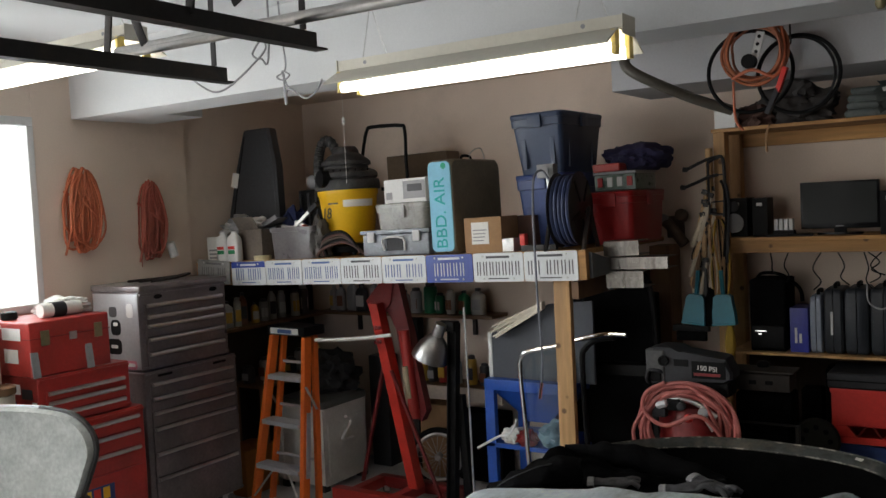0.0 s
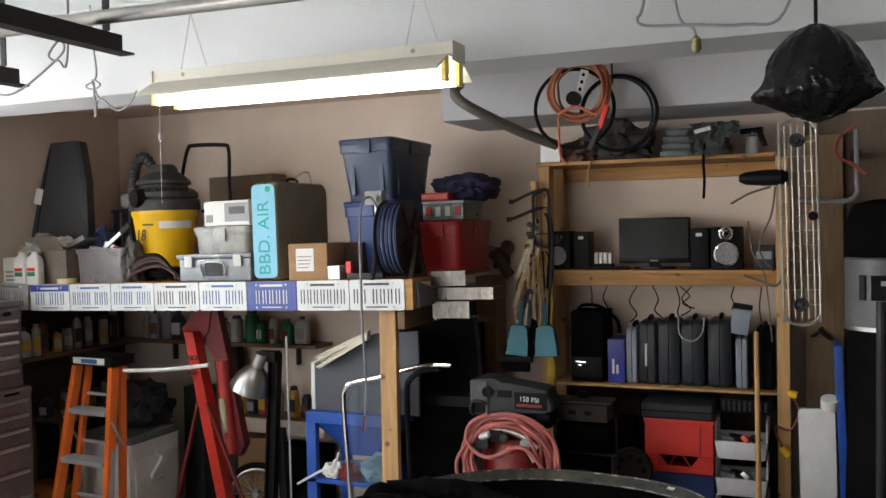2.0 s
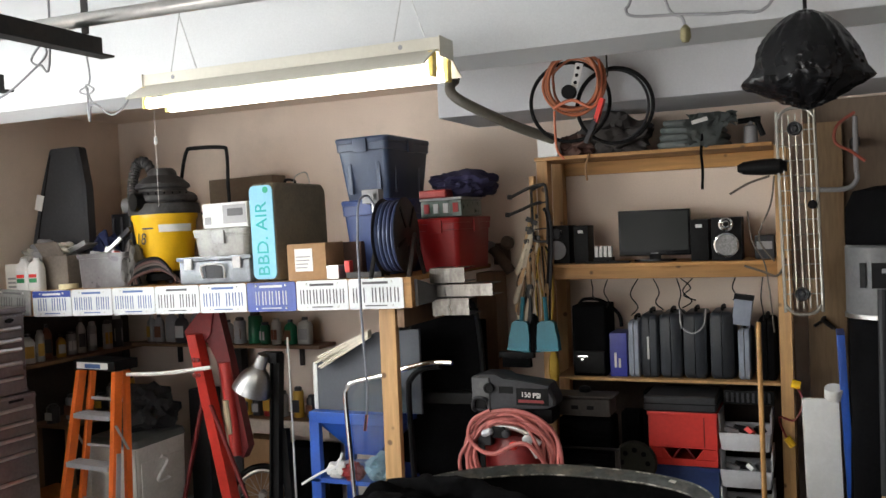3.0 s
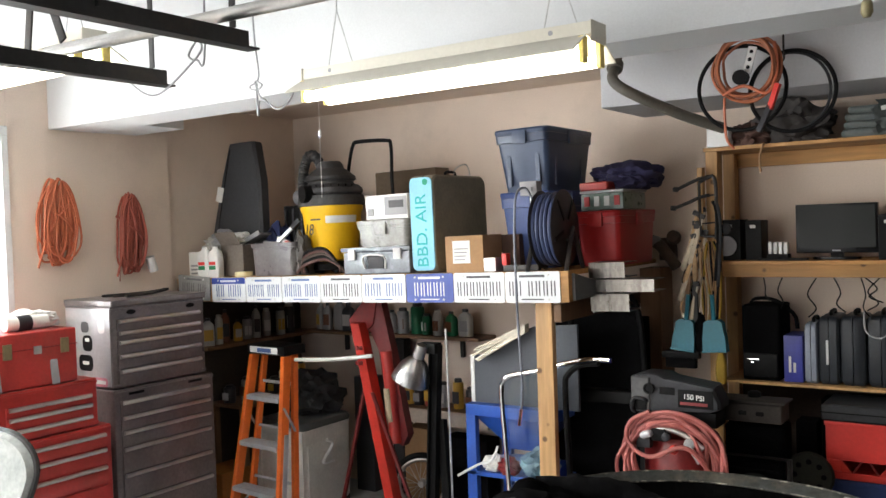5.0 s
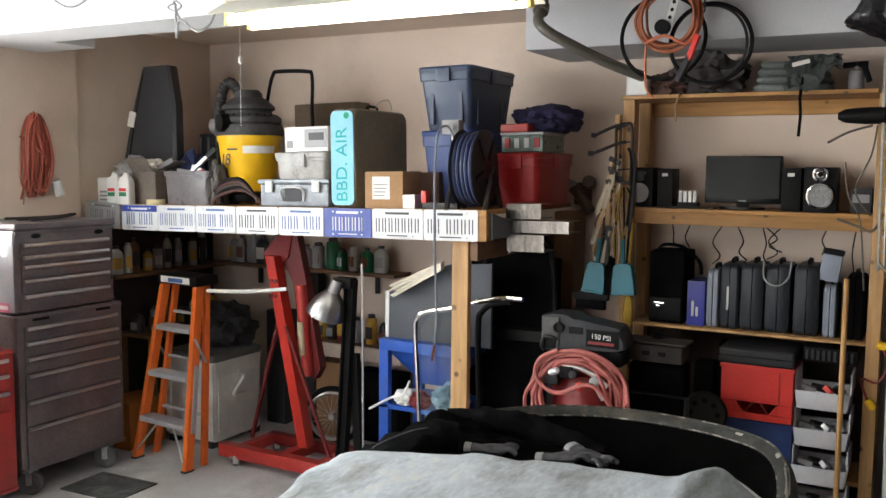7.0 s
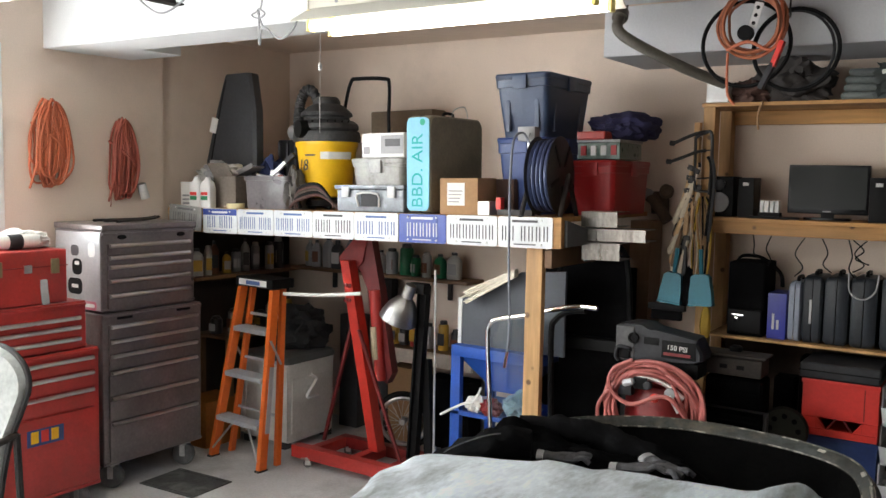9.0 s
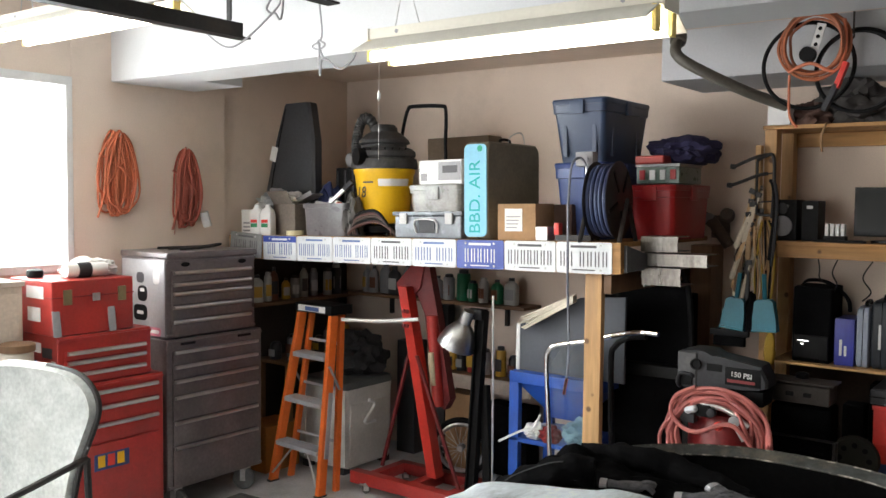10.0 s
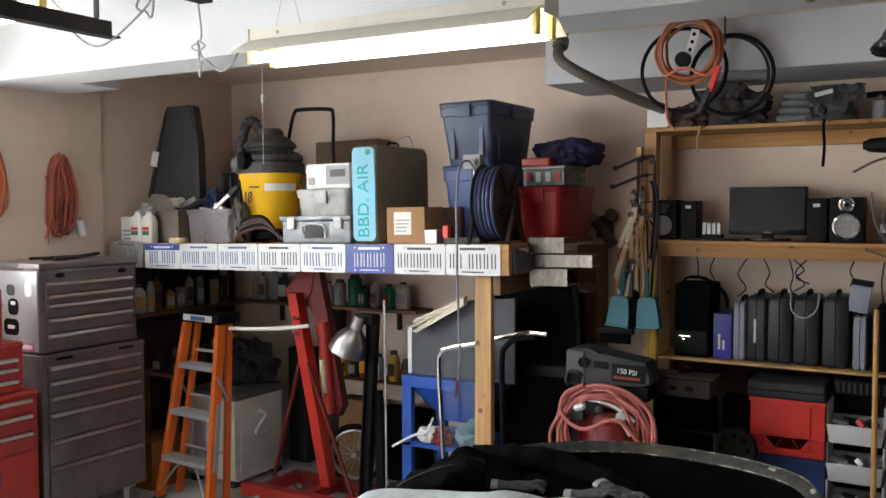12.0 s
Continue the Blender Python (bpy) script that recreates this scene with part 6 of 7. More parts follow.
for k in range(4):
    z = 0.12 + 0.185 * k
    b = part("bin", loft([[(px, py, z + zz) for px, py in rounded_rect(0.25 * s, 0.26 * s, 0.012, 2)] for zz, s in ((0, 0.9), (0.005, 0.92), (0.085, 1.0), (0.09, 1.0), (0.085, 0.94), (0.03, 0.88))]), BIN_GREY, bins)
    for sx in (-1, 1):
        part("side", box(sx * 0.122 - 0.004, -0.1, z + 0.088, sx * 0.122 + 0.004, 0.12, z + 0.18, 0.002), BIN_GREY, b)
    for j in range(4):
        part("content", moved(box(-0.035, -0.02, -0.012, 0.035, 0.02, 0.012, 0.004), pose(-0.07 + 0.045 * j, -0.04 + 0.03 * (j % 2), z + 0.085, 20 * j, 15, 40 * j)), (GREY, CHARCOAL, GALV, GREY)[j] if k < 3 else (GREY, CHARCOAL, BRIGHT_RED, CHARCOAL)[j], b)
part("base", box(-0.12, -0.12, 0, 0.12, 0.13, 0.118, 0.006), GREY, bins)
t = thing("socket_rail", 2.34, 5.85, 0.895, "dark ribbed case lying on the parts bins", "case")
part("body", box(-0.14, -0.08, 0, 0.1, 0.08, 0.07, 0.008), BLACK, t)
for k in range(9):
    part("rib", box(-0.13 + 0.025 * k, -0.086, 0.012, -0.118 + 0.025 * k, -0.0805, 0.06, 0.001), CHARCOAL, t)
gen = thing("generator", 1.55, 5.6, 0, "dusty black and grey engine generator in the shade", "generator")
part("frame", sweep([(-0.18, -0.1, 0.0), (-0.18, -0.1, 0.7), (0.16, -0.1, 0.7), (0.16, -0.1, 0.0)], 0.014, 8, smooth=False), BLACK_IRON, gen)
tankbox = part("fuel_tank", box(-0.15, -0.1, 0.86, 0.13, 0.05, 0.95, 0.012, 3), mat("dusty_brown_paint", (0.036, 0.03, 0.026), 0.7, vary=0.3), gen)
for sx in (-0.05, 0.03):
    part("slot", box(sx - 0.018, -0.104, 0.895, sx + 0.018, -0.1, 0.915, 0.004), BLACK, tankbox)
part("shelf_strip", box(-0.17, -0.12, 0.957, 0.15, 0.04, 0.966, 0.002), bpy.data.materials["dusty_brown_paint"], gen)
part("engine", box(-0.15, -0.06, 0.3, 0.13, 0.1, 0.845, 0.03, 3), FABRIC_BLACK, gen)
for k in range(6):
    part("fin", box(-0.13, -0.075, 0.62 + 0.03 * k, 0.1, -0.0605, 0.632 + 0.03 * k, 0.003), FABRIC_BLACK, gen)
part("recoil", moved(lathe([(0.02, 0), (0.11, 0.005), (0.12, 0.03), (0.09, 0.05), (0.03, 0.052)], 24), pose(0.0, -0.065, 0.5, 90)), BLACK, gen)
part("cap", moved(lathe([(0.03, 0), (0.032, 0.02), (0.02, 0.028)], 16), pose(-0.02, 0, 0.967)), BLACK, gen)
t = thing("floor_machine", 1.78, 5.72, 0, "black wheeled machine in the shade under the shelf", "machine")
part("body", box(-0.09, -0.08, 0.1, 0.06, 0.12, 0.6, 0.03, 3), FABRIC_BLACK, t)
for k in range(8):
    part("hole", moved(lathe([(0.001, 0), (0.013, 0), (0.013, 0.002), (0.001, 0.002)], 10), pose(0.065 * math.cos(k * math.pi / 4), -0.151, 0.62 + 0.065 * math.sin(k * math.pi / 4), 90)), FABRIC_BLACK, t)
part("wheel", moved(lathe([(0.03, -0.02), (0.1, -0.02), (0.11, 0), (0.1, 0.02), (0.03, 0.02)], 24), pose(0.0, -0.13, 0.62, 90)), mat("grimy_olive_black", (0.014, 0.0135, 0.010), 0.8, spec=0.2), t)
part("wheel", moved(lathe([(0.03, -0.02), (0.09, -0.02), (0.1, 0), (0.09, 0.02), (0.03, 0.02)], 24), pose(-0.02, -0.12, 0.1, 90)), BLACK, t)
# dark board and near-black boxes added to darken the shaded space below the shelf
t = thing("rack_shade_panel", 1.3, 6.15, 0, "dark brown board standing in for shade behind the lowest shelf", "board")
part("board", box(0.02, 0.0, 0, 1.16, 0.04, 0.98, 0.003), mat("rack_shade_brown", (0.045, 0.028, 0.02), 0.8, vary=0.3, scale=3), t)
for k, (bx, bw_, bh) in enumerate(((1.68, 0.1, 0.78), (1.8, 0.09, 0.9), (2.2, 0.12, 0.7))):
    carton("dark_box", bx, 6.05, 0, bw_, 0.12, bh, "near-black filler box added to darken the space under the shelf", FABRIC_BLACK, False)
t = thing("wooden_stick", 2.385, 5.6, 0, "plain wooden broom handle leaning on the shelf", "broom handle")
part("handle", sweep([(0.01, -0.05, 0.0), (-0.01, 0.17, 1.31)], 0.0125, 10, smooth=False), mat("broom_wood", (0.52, 0.28, 0.09), 0.5, stretch=(1, 1, 0.15)), t)

# tools hung on the shelf's side
t = thing("tool_rail", 1.245, 5.78, 1.55, "slotted tan wooden tool rail on the shelf post", "tool rail")
part("rail", box(-0.02, -0.03, 0, 0.008, 0.018, 0.55, 0.004), PINE, t)
t = thing("hacksaw", 1.283, 5.715, 1.75, "black steel saw frame hung on the shelf post", "saw")
part("frame", sweep([(-0.036, 0, 0.27), (-0.032, 0, 0.03), (-0.02, 0, 0.0), (0.035, 0, -0.005)], 0.0075, 8), BLACK_IRON, t)
part("frame", sweep([(-0.036, 0, 0.27), (0.0, 0, 0.29), (0.045, 0, 0.285), (0.05, 0, 0.1), (0.045, 0, -0.02)], 0.009, 8), BLACK_IRON, t)
for z in (0.06, 0.2):
    part("crossbar", sweep([(-0.034, 0, z), (0.046, 0, z + 0.006)], 0.004, 6, smooth=False), BLACK_IRON, t)
t = thing("rubber_leads", 1.33, 5.73, 1.62, "black rubber cords hanging down the shelf post", "cord")
for k in range(2):
    part("cord", sweep([(-0.02 + 0.008 * k, 0, 0.3), (0.0 + 0.012 * k, -0.02, 0.27), (0.01 + 0.012 * k, -0.02, 0.15), (-0.01 + 0.014 * k, -0.02, -0.1 - 0.03 * k)], 0.009, 7), (BLACK, CHARCOAL)[k % 2], t)
TOOL_WOODS = (mat("tan_worn_wood", (0.46, 0.30, 0.16), 0.7, random_tint=0.3), mat("grey_worn_wood", (0.6, 0.52, 0.4), 0.7, random_tint=0.3), DARKWOOD, BLACK_IRON)
rnd = random.Random(12)
for k in range(26):
    z = 1.88 - 0.0165 * k
    t = thing("hanging_tool", 1.255 - 0.002 * k + rnd.uniform(-0.028, 0.03), 5.76 - 0.022 * (k % 3), z, "worn wooden-handled tool hung on the shelf post", "tool", "tools hung on the post")
    l, a = rnd.uniform(0.2, 0.3), rnd.uniform(8, 24) if k % 4 else rnd.uniform(-6, 6)
    part("handle", moved(loft([[(0.0145 * s * math.cos(q), 0.011 * s * math.sin(q), zz) for q in [j * math.pi / 4 for j in range(8)]] for zz, s in ((-l, 0.7), (-l + 0.02, 1.15), (-l * 0.55, 0.9), (-l * 0.2, 0.65), (0, 0.55))]), pose(0, 0, 0, 0, a, 0)), TOOL_WOODS[(1, 0, 1, 2, 0, 1, 3)[k % 7]], t)
    part("head", moved(box(-0.018, -0.007, -0.012, 0.014, 0.007, 0.014, 0.004), pose(-0.004, 0, 0, 0, a + rnd.uniform(-20, 20), 0)), BLACK_IRON, t)
for z, l in ((2.02, 0.115), (1.925, 0.13)):
    t = thing("garden_fork", 1.255, 5.72, z, "curved steel claw sticking out from the post", "tool")
    part("prong", sweep([(0.045, 0, 0.03), (0.0, -0.02, 0.02), (-0.06, -0.03, -0.005), (-l, -0.03, -0.03)], 0.0085, 8), BLACK_IRON, t)
    part("tip", sweep([(-l + 0.005, -0.03, -0.03), (-l - 0.018, -0.03, -0.028)], 0.013, 8, smooth=False), BLACK_IRON, t)
straps = thing("yellow_straps", 1.28, 5.74, 1.62, "yellow and black straps hanging on the post", "strap")
for k in range(12):
    x = rnd.uniform(-0.05, 0.08)
    part("strap", sweep([(x * 0.4, 0, 0.1), (x, -0.02, 0.0), (x + rnd.uniform(-0.03, 0.03), -0.03, -0.2), (x * 0.7, -0.02, -0.36 - 0.05 * (k % 3))], 0.0055, 6, flat=0.4), (mat("yellow_webbing", (0.34, 0.21, 0.02), 0.8) if k == 0 else bpy.data.materials["yellow_webbing"], BLACK, CARD)[k % 3], straps)
for x, tilt in ((1.152, 6), (1.318, -3)):
    t = thing("dustpan", x, 5.7, 1.165, "teal plastic dustpan hanging from the straps", "dustpan", ry=tilt)
    t.scale = (0.86, 0.86, 0.95)
    part("pan", loft([[(px * s, py, z) for px, py in ((-0.07, -0.03), (0.07, -0.03), (0.07, 0.03), (-0.07, 0.03))] for z, s in ((0, 1.0), (0.07, 0.95), (0.1, 0.86), (0.15, 0.78), (0.165, 0.5))]), TEAL, t)
    part("lip", box(-0.072, -0.04, -0.006, 0.072, 0.03, 0.004, 0.002), TEAL, t)
    part("handle", sweep([(0, 0, 0.15), (0.0, 0, 0.3)], 0.014, 8, smooth=False), TEAL, t)
# black lump added to fill the dark gap between the pans
heap("dark_gap_fill", 1.243, 5.71, 1.15, 0.07, 0.05, 0.2, FABRIC_BLACK, "added black lump filling the dark gap between two dustpans", "glove", 61)
t = thing("hand_brush", 1.15, 5.72, 1.115, "dark hand brush hanging under a dustpan", "brush")
part("block", box(-0.12, -0.02, 0.0, 0.08, 0.02, 0.035, 0.01), BLACK, t)
part("bristles", box(-0.1, -0.018, -0.05, 0.06, 0.018, -0.0005, 0.004), FABRIC_BLACK, t)
t = thing("leather_tag", 1.33, 5.74, 0.99, "yellowish work glove hanging on a strap", "glove")
part("glove", loft([[(px * s, py * s, z) for px, py in rounded_rect(0.06, 0.03, 0.018)] for z, s in ((0, 0.7), (0.05, 1.0), (0.12, 0.8), (0.17, 0.35))]), bpy.data.materials["yellow_webbing"], t)

# ---- on top of the shelf unit ----
TS = 2.2005
t = thing("white_box", 1.335, 5.82, TS, "small white box on the shelf corner", "box")
part("box", box(-0.06, -0.05, 0, 0.05, 0.06, 0.1, 0.003), WHITE, t)
for cx, cz, r, m_, lab in ((1.545, 2.44, 0.195, BLACK, "black rubber bicycle tyre hanging below the ceiling"), (1.755, 2.41, 0.185, BLACK, "second black bicycle tyre hanging beside the first")):
    t = thing("bicycle_tyre", cx, 5.46 + (0.06 if cx > 1.7 else 0), cz, lab, "tyre", rz=8)
    part("tyre", sweep([(r * math.cos(a), 0, r * 1.0 * math.sin(a)) for a in [k * math.pi / 12 for k in range(24)]], 0.0095, 9, closed=True, steps=3), m_, t)
    if cx > 1.7:
        part("inner_tube", sweep([(r * 0.93 * math.cos(a) - 0.01, 0.02, r * 0.97 * math.sin(a)) for a in [k * math.pi / 12 for k in range(24)]], 0.007, 7, closed=True, steps=2), CHARCOAL, t)
jc = thing("jumper_cables", 1.58, 5.42, 2.265, "orange and red jumper cables coiled over the tyres", "cable")
for k in range(8):
    r = 0.135 + 0.012 * rnd.uniform(-1, 1) * 2
    part("loop", sweep([(r * math.cos(a) + 0.01 * rnd.uniform(-1, 1), -0.02 + 0.008 * k - 0.02, 0.26 + r * 1.02 * math.sin(a)) for a in [j * math.pi / 6 for j in range(12)]], 0.0065, 6, closed=True, steps=4), (mat("orange_brown_cable", (0.36, 0.11, 0.045), 0.55) if k == 0 else bpy.data.materials["orange_brown_cable"], mat("brown_cable", (0.22, 0.07, 0.03), 0.5) if k == 1 else bpy.data.materials["orange_brown_cable"])[k % 2], jc)
part("lead", sweep([(-0.1, -0.02, 0.13), (-0.1, -0.02, 0.04), (-0.09, -0.03, -0.06), (-0.06, -0.02, -0.11)], 0.007, 6), CORD_ORANGE, jc)
part("wrap", sweep([(-0.1, -0.04, 0.14), (0.0, -0.06, 0.17), (0.1, -0.05, 0.13), (0.14, -0.03, 0.22), (0.13, -0.02, 0.36)], 0.008, 6), CORD_ORANGE, jc)
part("clamp", moved(box(-0.012, -0.02, -0.06, 0.012, 0.02, 0.06, 0.006), pose(0.13, -0.05, 0.11, 0, 20, 0)), BRIGHT_RED, jc, "red clamp grip")
part("clamp", moved(box(-0.012, -0.02, -0.07, 0.012, 0.02, 0.06, 0.006), pose(0.09, -0.05, 0.02, 0, 25, 0)), CHARCOAL, jc)
brk = part("bracket", moved(box(-0.02, -0.003, -0.06, 0.02, 0.003, 0.06, 0.006), pose(0.01, 0.02, 0.3, 0, 15, 0)), WHITE, jc, "white perforated metal bracket")
for k in range(3):
    part("hole", moved(lathe([(0.001, 0), (0.009, 0), (0.009, 0.001), (0.001, 0.001)], 12), pose(0.01 + 0.009 * (k - 1), 0.0165, 0.3 + 0.035 * (k - 1), 90)), BLACK, brk)
part("hub", moved(lathe([(0.01, -0.02), (0.035, -0.02), (0.035, 0.02), (0.01, 0.02)], 16), pose(-0.03, 0.01, 0.22, 90)), BLACK, jc)
heap("boot_pile", 1.68, 5.93, TS, 0.34, 0.2, 0.2, mat("dark_leather", (0.035, 0.03, 0.028), 0.7, bump=0.4), "pile of dark worn leather gear on the shelf", "gear", 31, rough=0.6)
heap("brown_gear", 1.45, 5.92, TS, 0.26, 0.2, 0.12, mat("brown_leather", (0.08, 0.04, 0.03), 0.7, bump=0.4), "dark brown leather gear on the shelf", "gear", 33, rough=0.5)
tarp = thing("folded_tarp", 2.08, 5.93, TS, "folded grey-green tarpaulin with a hanging strap", "tarpaulin")
TARP = mat("grey_green_tarp", (0.10, 0.115, 0.11), 0.6, bump=0.4)
for k in range(4):
    bm = loft([[(px + 0.01 * math.sin(3 * k), py, 0.002 + 0.036 * k + zz) for px, py in rounded_rect((0.36 - 0.02 * k) * s, 0.26 * s, 0.04)] for zz, s in ((0, 0.95), (0.012, 1.0), (0.024, 1.0), (0.034, 0.95))])
    for v in bm.verts:
        v.co += 0.01 * Vector((noise.noise(v.co * 9), noise.noise(v.co * 8 + Vector((4, 0, 0))), 0.6 * noise.noise(v.co * 7)))
    part("fold", bm, TARP, tarp)
bm = bmesh.new()
cells = [[bm.verts.new((-0.02 + 0.24 * i / 14 + 0.03 * noise.noise(Vector((j * 0.5, 0, i * 0.2))), -0.155 - 0.012 * j / 8 + 0.03 * noise.noise(Vector((i * 0.55, j * 0.3, 3))), 0.165 - (0.17 - 0.05 * abs(noise.noise(Vector((i * 0.8, 1, 0)))) - (0.09 if i > 9 else 0)) * j / 10 + 0.02 * noise.noise(Vector((i * 0.6, j * 0.5, 8))))) for j in range(11)] for i in range(15)]
for i in range(14):
    for j in range(10):
        bm.faces.new((cells[i][j], cells[i + 1][j], cells[i + 1][j + 1], cells[i][j + 1]))
bmesh.ops.solidify(bm, geom=bm.faces[:], thickness=0.004)
part("flap", bm, TARP, tarp)
part("strap", sweep([(0.06, -0.16, 0.06), (0.05, -0.165, -0.03), (0.055, -0.166, -0.12), (0.05, -0.165, -0.22)], 0.009, 8, flat=0.35), BLACK, tarp)
part("label", moved(box(-0.04, -0.002, -0.01, 0.04, 0.002, 0.01, 0.001), pose(0.05, -0.185, 0.125, 0, -12, 0)), PAPER, tarp)
t = thing("spray_gun", 2.36, 5.9, TS, "grey metal spray gun on the shelf", "spray gun")
part("cup", lathe([(0.03, 0), (0.035, 0.005), (0.032, 0.09), (0.015, 0.1)], 18), GREY, t)
part("body", sweep([(-0.06, 0, 0.12), (0.05, 0, 0.125)], 0.014, 8, smooth=False), BLACK, t)
part("grip", sweep([(0.03, 0, 0.12), (0.06, 0, 0.04)], 0.014, 8, smooth=False), BLACK, t)
part("neck", sweep([(0, 0, 0.1), (0, 0, 0.13)], 0.012, 8, smooth=False), GREY, t)
hang = thing("roof_hook", 1.735, 5.46, REAR_TOP, "thin steel hook below the rear ceiling", "hook")
part("hook", sweep([(0, 0, 0.0), (0, 0, -0.1), (0, 0.0, -0.14), (-0.03, 0.0, -0.15), (-0.05, 0, -0.12)], 0.005, 6), BLACK_IRON, hang)
part("crossbar", sweep([(-0.32, 0, -0.005), (0.3, 0, -0.005)], 0.008, 7, smooth=False), DARKWOOD, hang)
t = thing("wire_drop", 1.55, 5.78, 2.19, "thin pale strap dangling over the shelf edge", "strap")
part("strap", sweep([(0, 0.03, 0.012), (0.0, -0.0, 0.0), (-0.015, -0.005, -0.06), (-0.01, -0.005, -0.13)], 0.006, 6), CARD, t)
pipe = thing("drain_pipe", 1.1, 5.35, 2.4, "grey-brown drain pipe running below the ceiling", "pipe")
part("pipe", sweep([(-0.16, 0.1, 0.29), (-0.15, 0.03, 0.2), (-0.135, -0.03, 0.13), (-0.05, -0.03, 0.06), (0.14, 0.15, -0.05), (0.3, 0.3, -0.12)], 0.027, 14, steps=5), mat("grey_brown_pipe", (0.13, 0.12, 0.10), 0.5), pipe)
part("coupling", sweep([(-0.152, 0.045, 0.225), (-0.148, 0.02, 0.19)], 0.04, 14, smooth=False), bpy.data.materials["grey_brown_pipe"], pipe)

# ---- right of the shelf unit ----
grl = thing("car_grille", 2.59, 5.755, 1.35, "chrome car grille hung upright on the shelf post", "car grille", ry=-1)
CH = mat("weathered_chrome", (0.46, 0.44, 0.39), 0.4, metal=0.9, vary=0.2, scale=12)
outline = rounded_rect(0.17, 1.0, 0.075, 5)
part("frame", sweep([(px, 0, pz + 0.5) for px, pz in outline], 0.008, 8, closed=True, steps=2), CH, grl)
for k in range(5):
    part("bar", sweep([(-0.06 + 0.03 * k, 0, 0.03), (-0.06 + 0.03 * k, -0.008, 0.5), (-0.06 + 0.03 * k, 0, 0.97)], 0.004, 6), CH, grl)
for k in range(12):
    part("bar", sweep([(-0.083, 0.004, 0.1 + 0.072 * k), (0.083, 0.004, 0.1 + 0.072 * k)], 0.0035, 6, smooth=False), CH, grl)
for z in (0.1, 0.9):
    part("boss", moved(lathe([(0.001, 0.012), (0.012, 0.012), (0.018, 0.004), (0.03, 0.01), (0.034, 0), (0.001, 0)], 24), pose(-0.005, -0.012, z, 90)), CHARCOAL, grl)
part("boss", moved(lathe([(0.001, 0.006), (0.022, 0.006), (0.022, 0), (0.001, 0)], 20), pose(0.06, -0.01, 0.53, 90)), BLACK, grl)
# brown sheet laid over the wall to paint the shade in this corner
t = thing("back_wall_shade", 2.68, 6.15, 0.0, "wide dark brown sheet standing in for shade on the back wall", "board")
part("board", box(-0.08, 0.0, 0.0, 0.95, 0.045, 2.42, 0.004), mat("shaded_wall_brown", (0.19, 0.14, 0.10), 0.8, stretch=(1, 1, 0.2)), t)
part("hook", sweep([(0.0, -0.0, 1.32), (-0.01, -0.06, 1.3), (0.05, -0.07, 1.24)], 0.008, 7), BLACK_IRON, t)
t = thing("loose_plank", 2.7, 6.1, 0.0, "tan wooden plank standing beside the shelf unit", "plank")
part("plank", box(-0.1, -0.02, 0, 0.085, 0.02, 2.3, 0.004), mat("tan_plank", (0.33, 0.22, 0.12), 0.75, vary=0.25, scale=6, stretch=(1, 1, 0.12), stain=(0.16, 0.1, 0.05), stain_amount=0.5), t)
part("peg", sweep([(-0.02, -0.02, 1.3), (-0.03, -0.07, 1.29), (0.02, -0.09, 1.25)], 0.009, 7), BLACK_IRON, t)
part("peg", sweep([(-0.02, -0.03, 1.29), (-0.07, -0.06, 1.26)], 0.008, 7, smooth=False), BLACK_IRON, t)
DULL_WIRE = mat("dull_brown_wire", (0.11, 0.09, 0.07), 0.6, vary=0.2)
t = thing("bicycle_saddle", 2.4, 5.78, 2.03, "black bicycle saddle hung at the shelf's end", "saddle")
part("saddle", loft([[(x, 0.06 * w * math.cos(a), 0.045 + 0.04 * h * math.sin(a)) for a in [k * math.pi / 6 for k in range(12)]] for x, w, h in ((-0.1, 0.3, 0.4), (-0.07, 0.5, 0.8), (0.02, 0.7, 1.0), (0.1, 1.2, 1.0), (0.13, 0.9, 0.6))]), BLACK, t)
part("rail", sweep([(0.05, 0, 0.0), (-0.05, 0, -0.03), (-0.14, 0.0, -0.08)], 0.006, 7), DULL_WIRE, t)
part("rail", sweep([(0.07, 0, 0.0), (0.05, 0, -0.14), (-0.01, 0, -0.3), (0.06, 0, -0.42)], 0.0045, 7), DULL_WIRE, t)
wc = thing("wire_bundle", 2.44, 5.78, 1.56, "grey wires tied to the shelf post", "wire")
part("wire", sweep([(-0.12, 0.0, 0.03), (-0.03, -0.02, 0.0), (0.03, -0.02, -0.02), (0.07, 0, 0.04)], 0.006, 7), DULL_WIRE, wc)
part("wire", sweep([(-0.1, 0.02, 0.3), (-0.08, -0.01, 0.15), (-0.02, -0.02, 0.02), (0.01, -0.01, -0.3)], 0.004, 7), DULL_WIRE, wc)
t = thing("bent_pipe", 2.72, 5.9, 1.96, "bent pale pipe with a red cable fixed on the wall", "pipe")
part("pipe", sweep([(-0.15, 0.0, 0.0), (0.06, 0, -0.01), (0.12, 0, 0.03), (0.12, 0, 0.1), (0.12, 0, 0.34)], 0.012, 8), GREY, t)
part("cable", sweep([(0.12, -0.01, 0.36), (0.04, -0.02, 0.3), (0.03, -0.02, 0.22), (0.1, -0.02, 0.17), (0.16, -0.02, 0.12)], 0.008, 6), CORD_RED, t)
part("bracket", box(0.1, 0.0, 0.2, 0.14, 0.29, 0.24, 0.003), BLACK_IRON, t)
bag = thing("bin_bag", 2.648, 4.03, 2.59, "stuffed black plastic bag hung below the ceiling", "bag")
bm = bmesh.new()
bmesh.ops.create_icosphere(bm, subdivisions=5, radius=1)
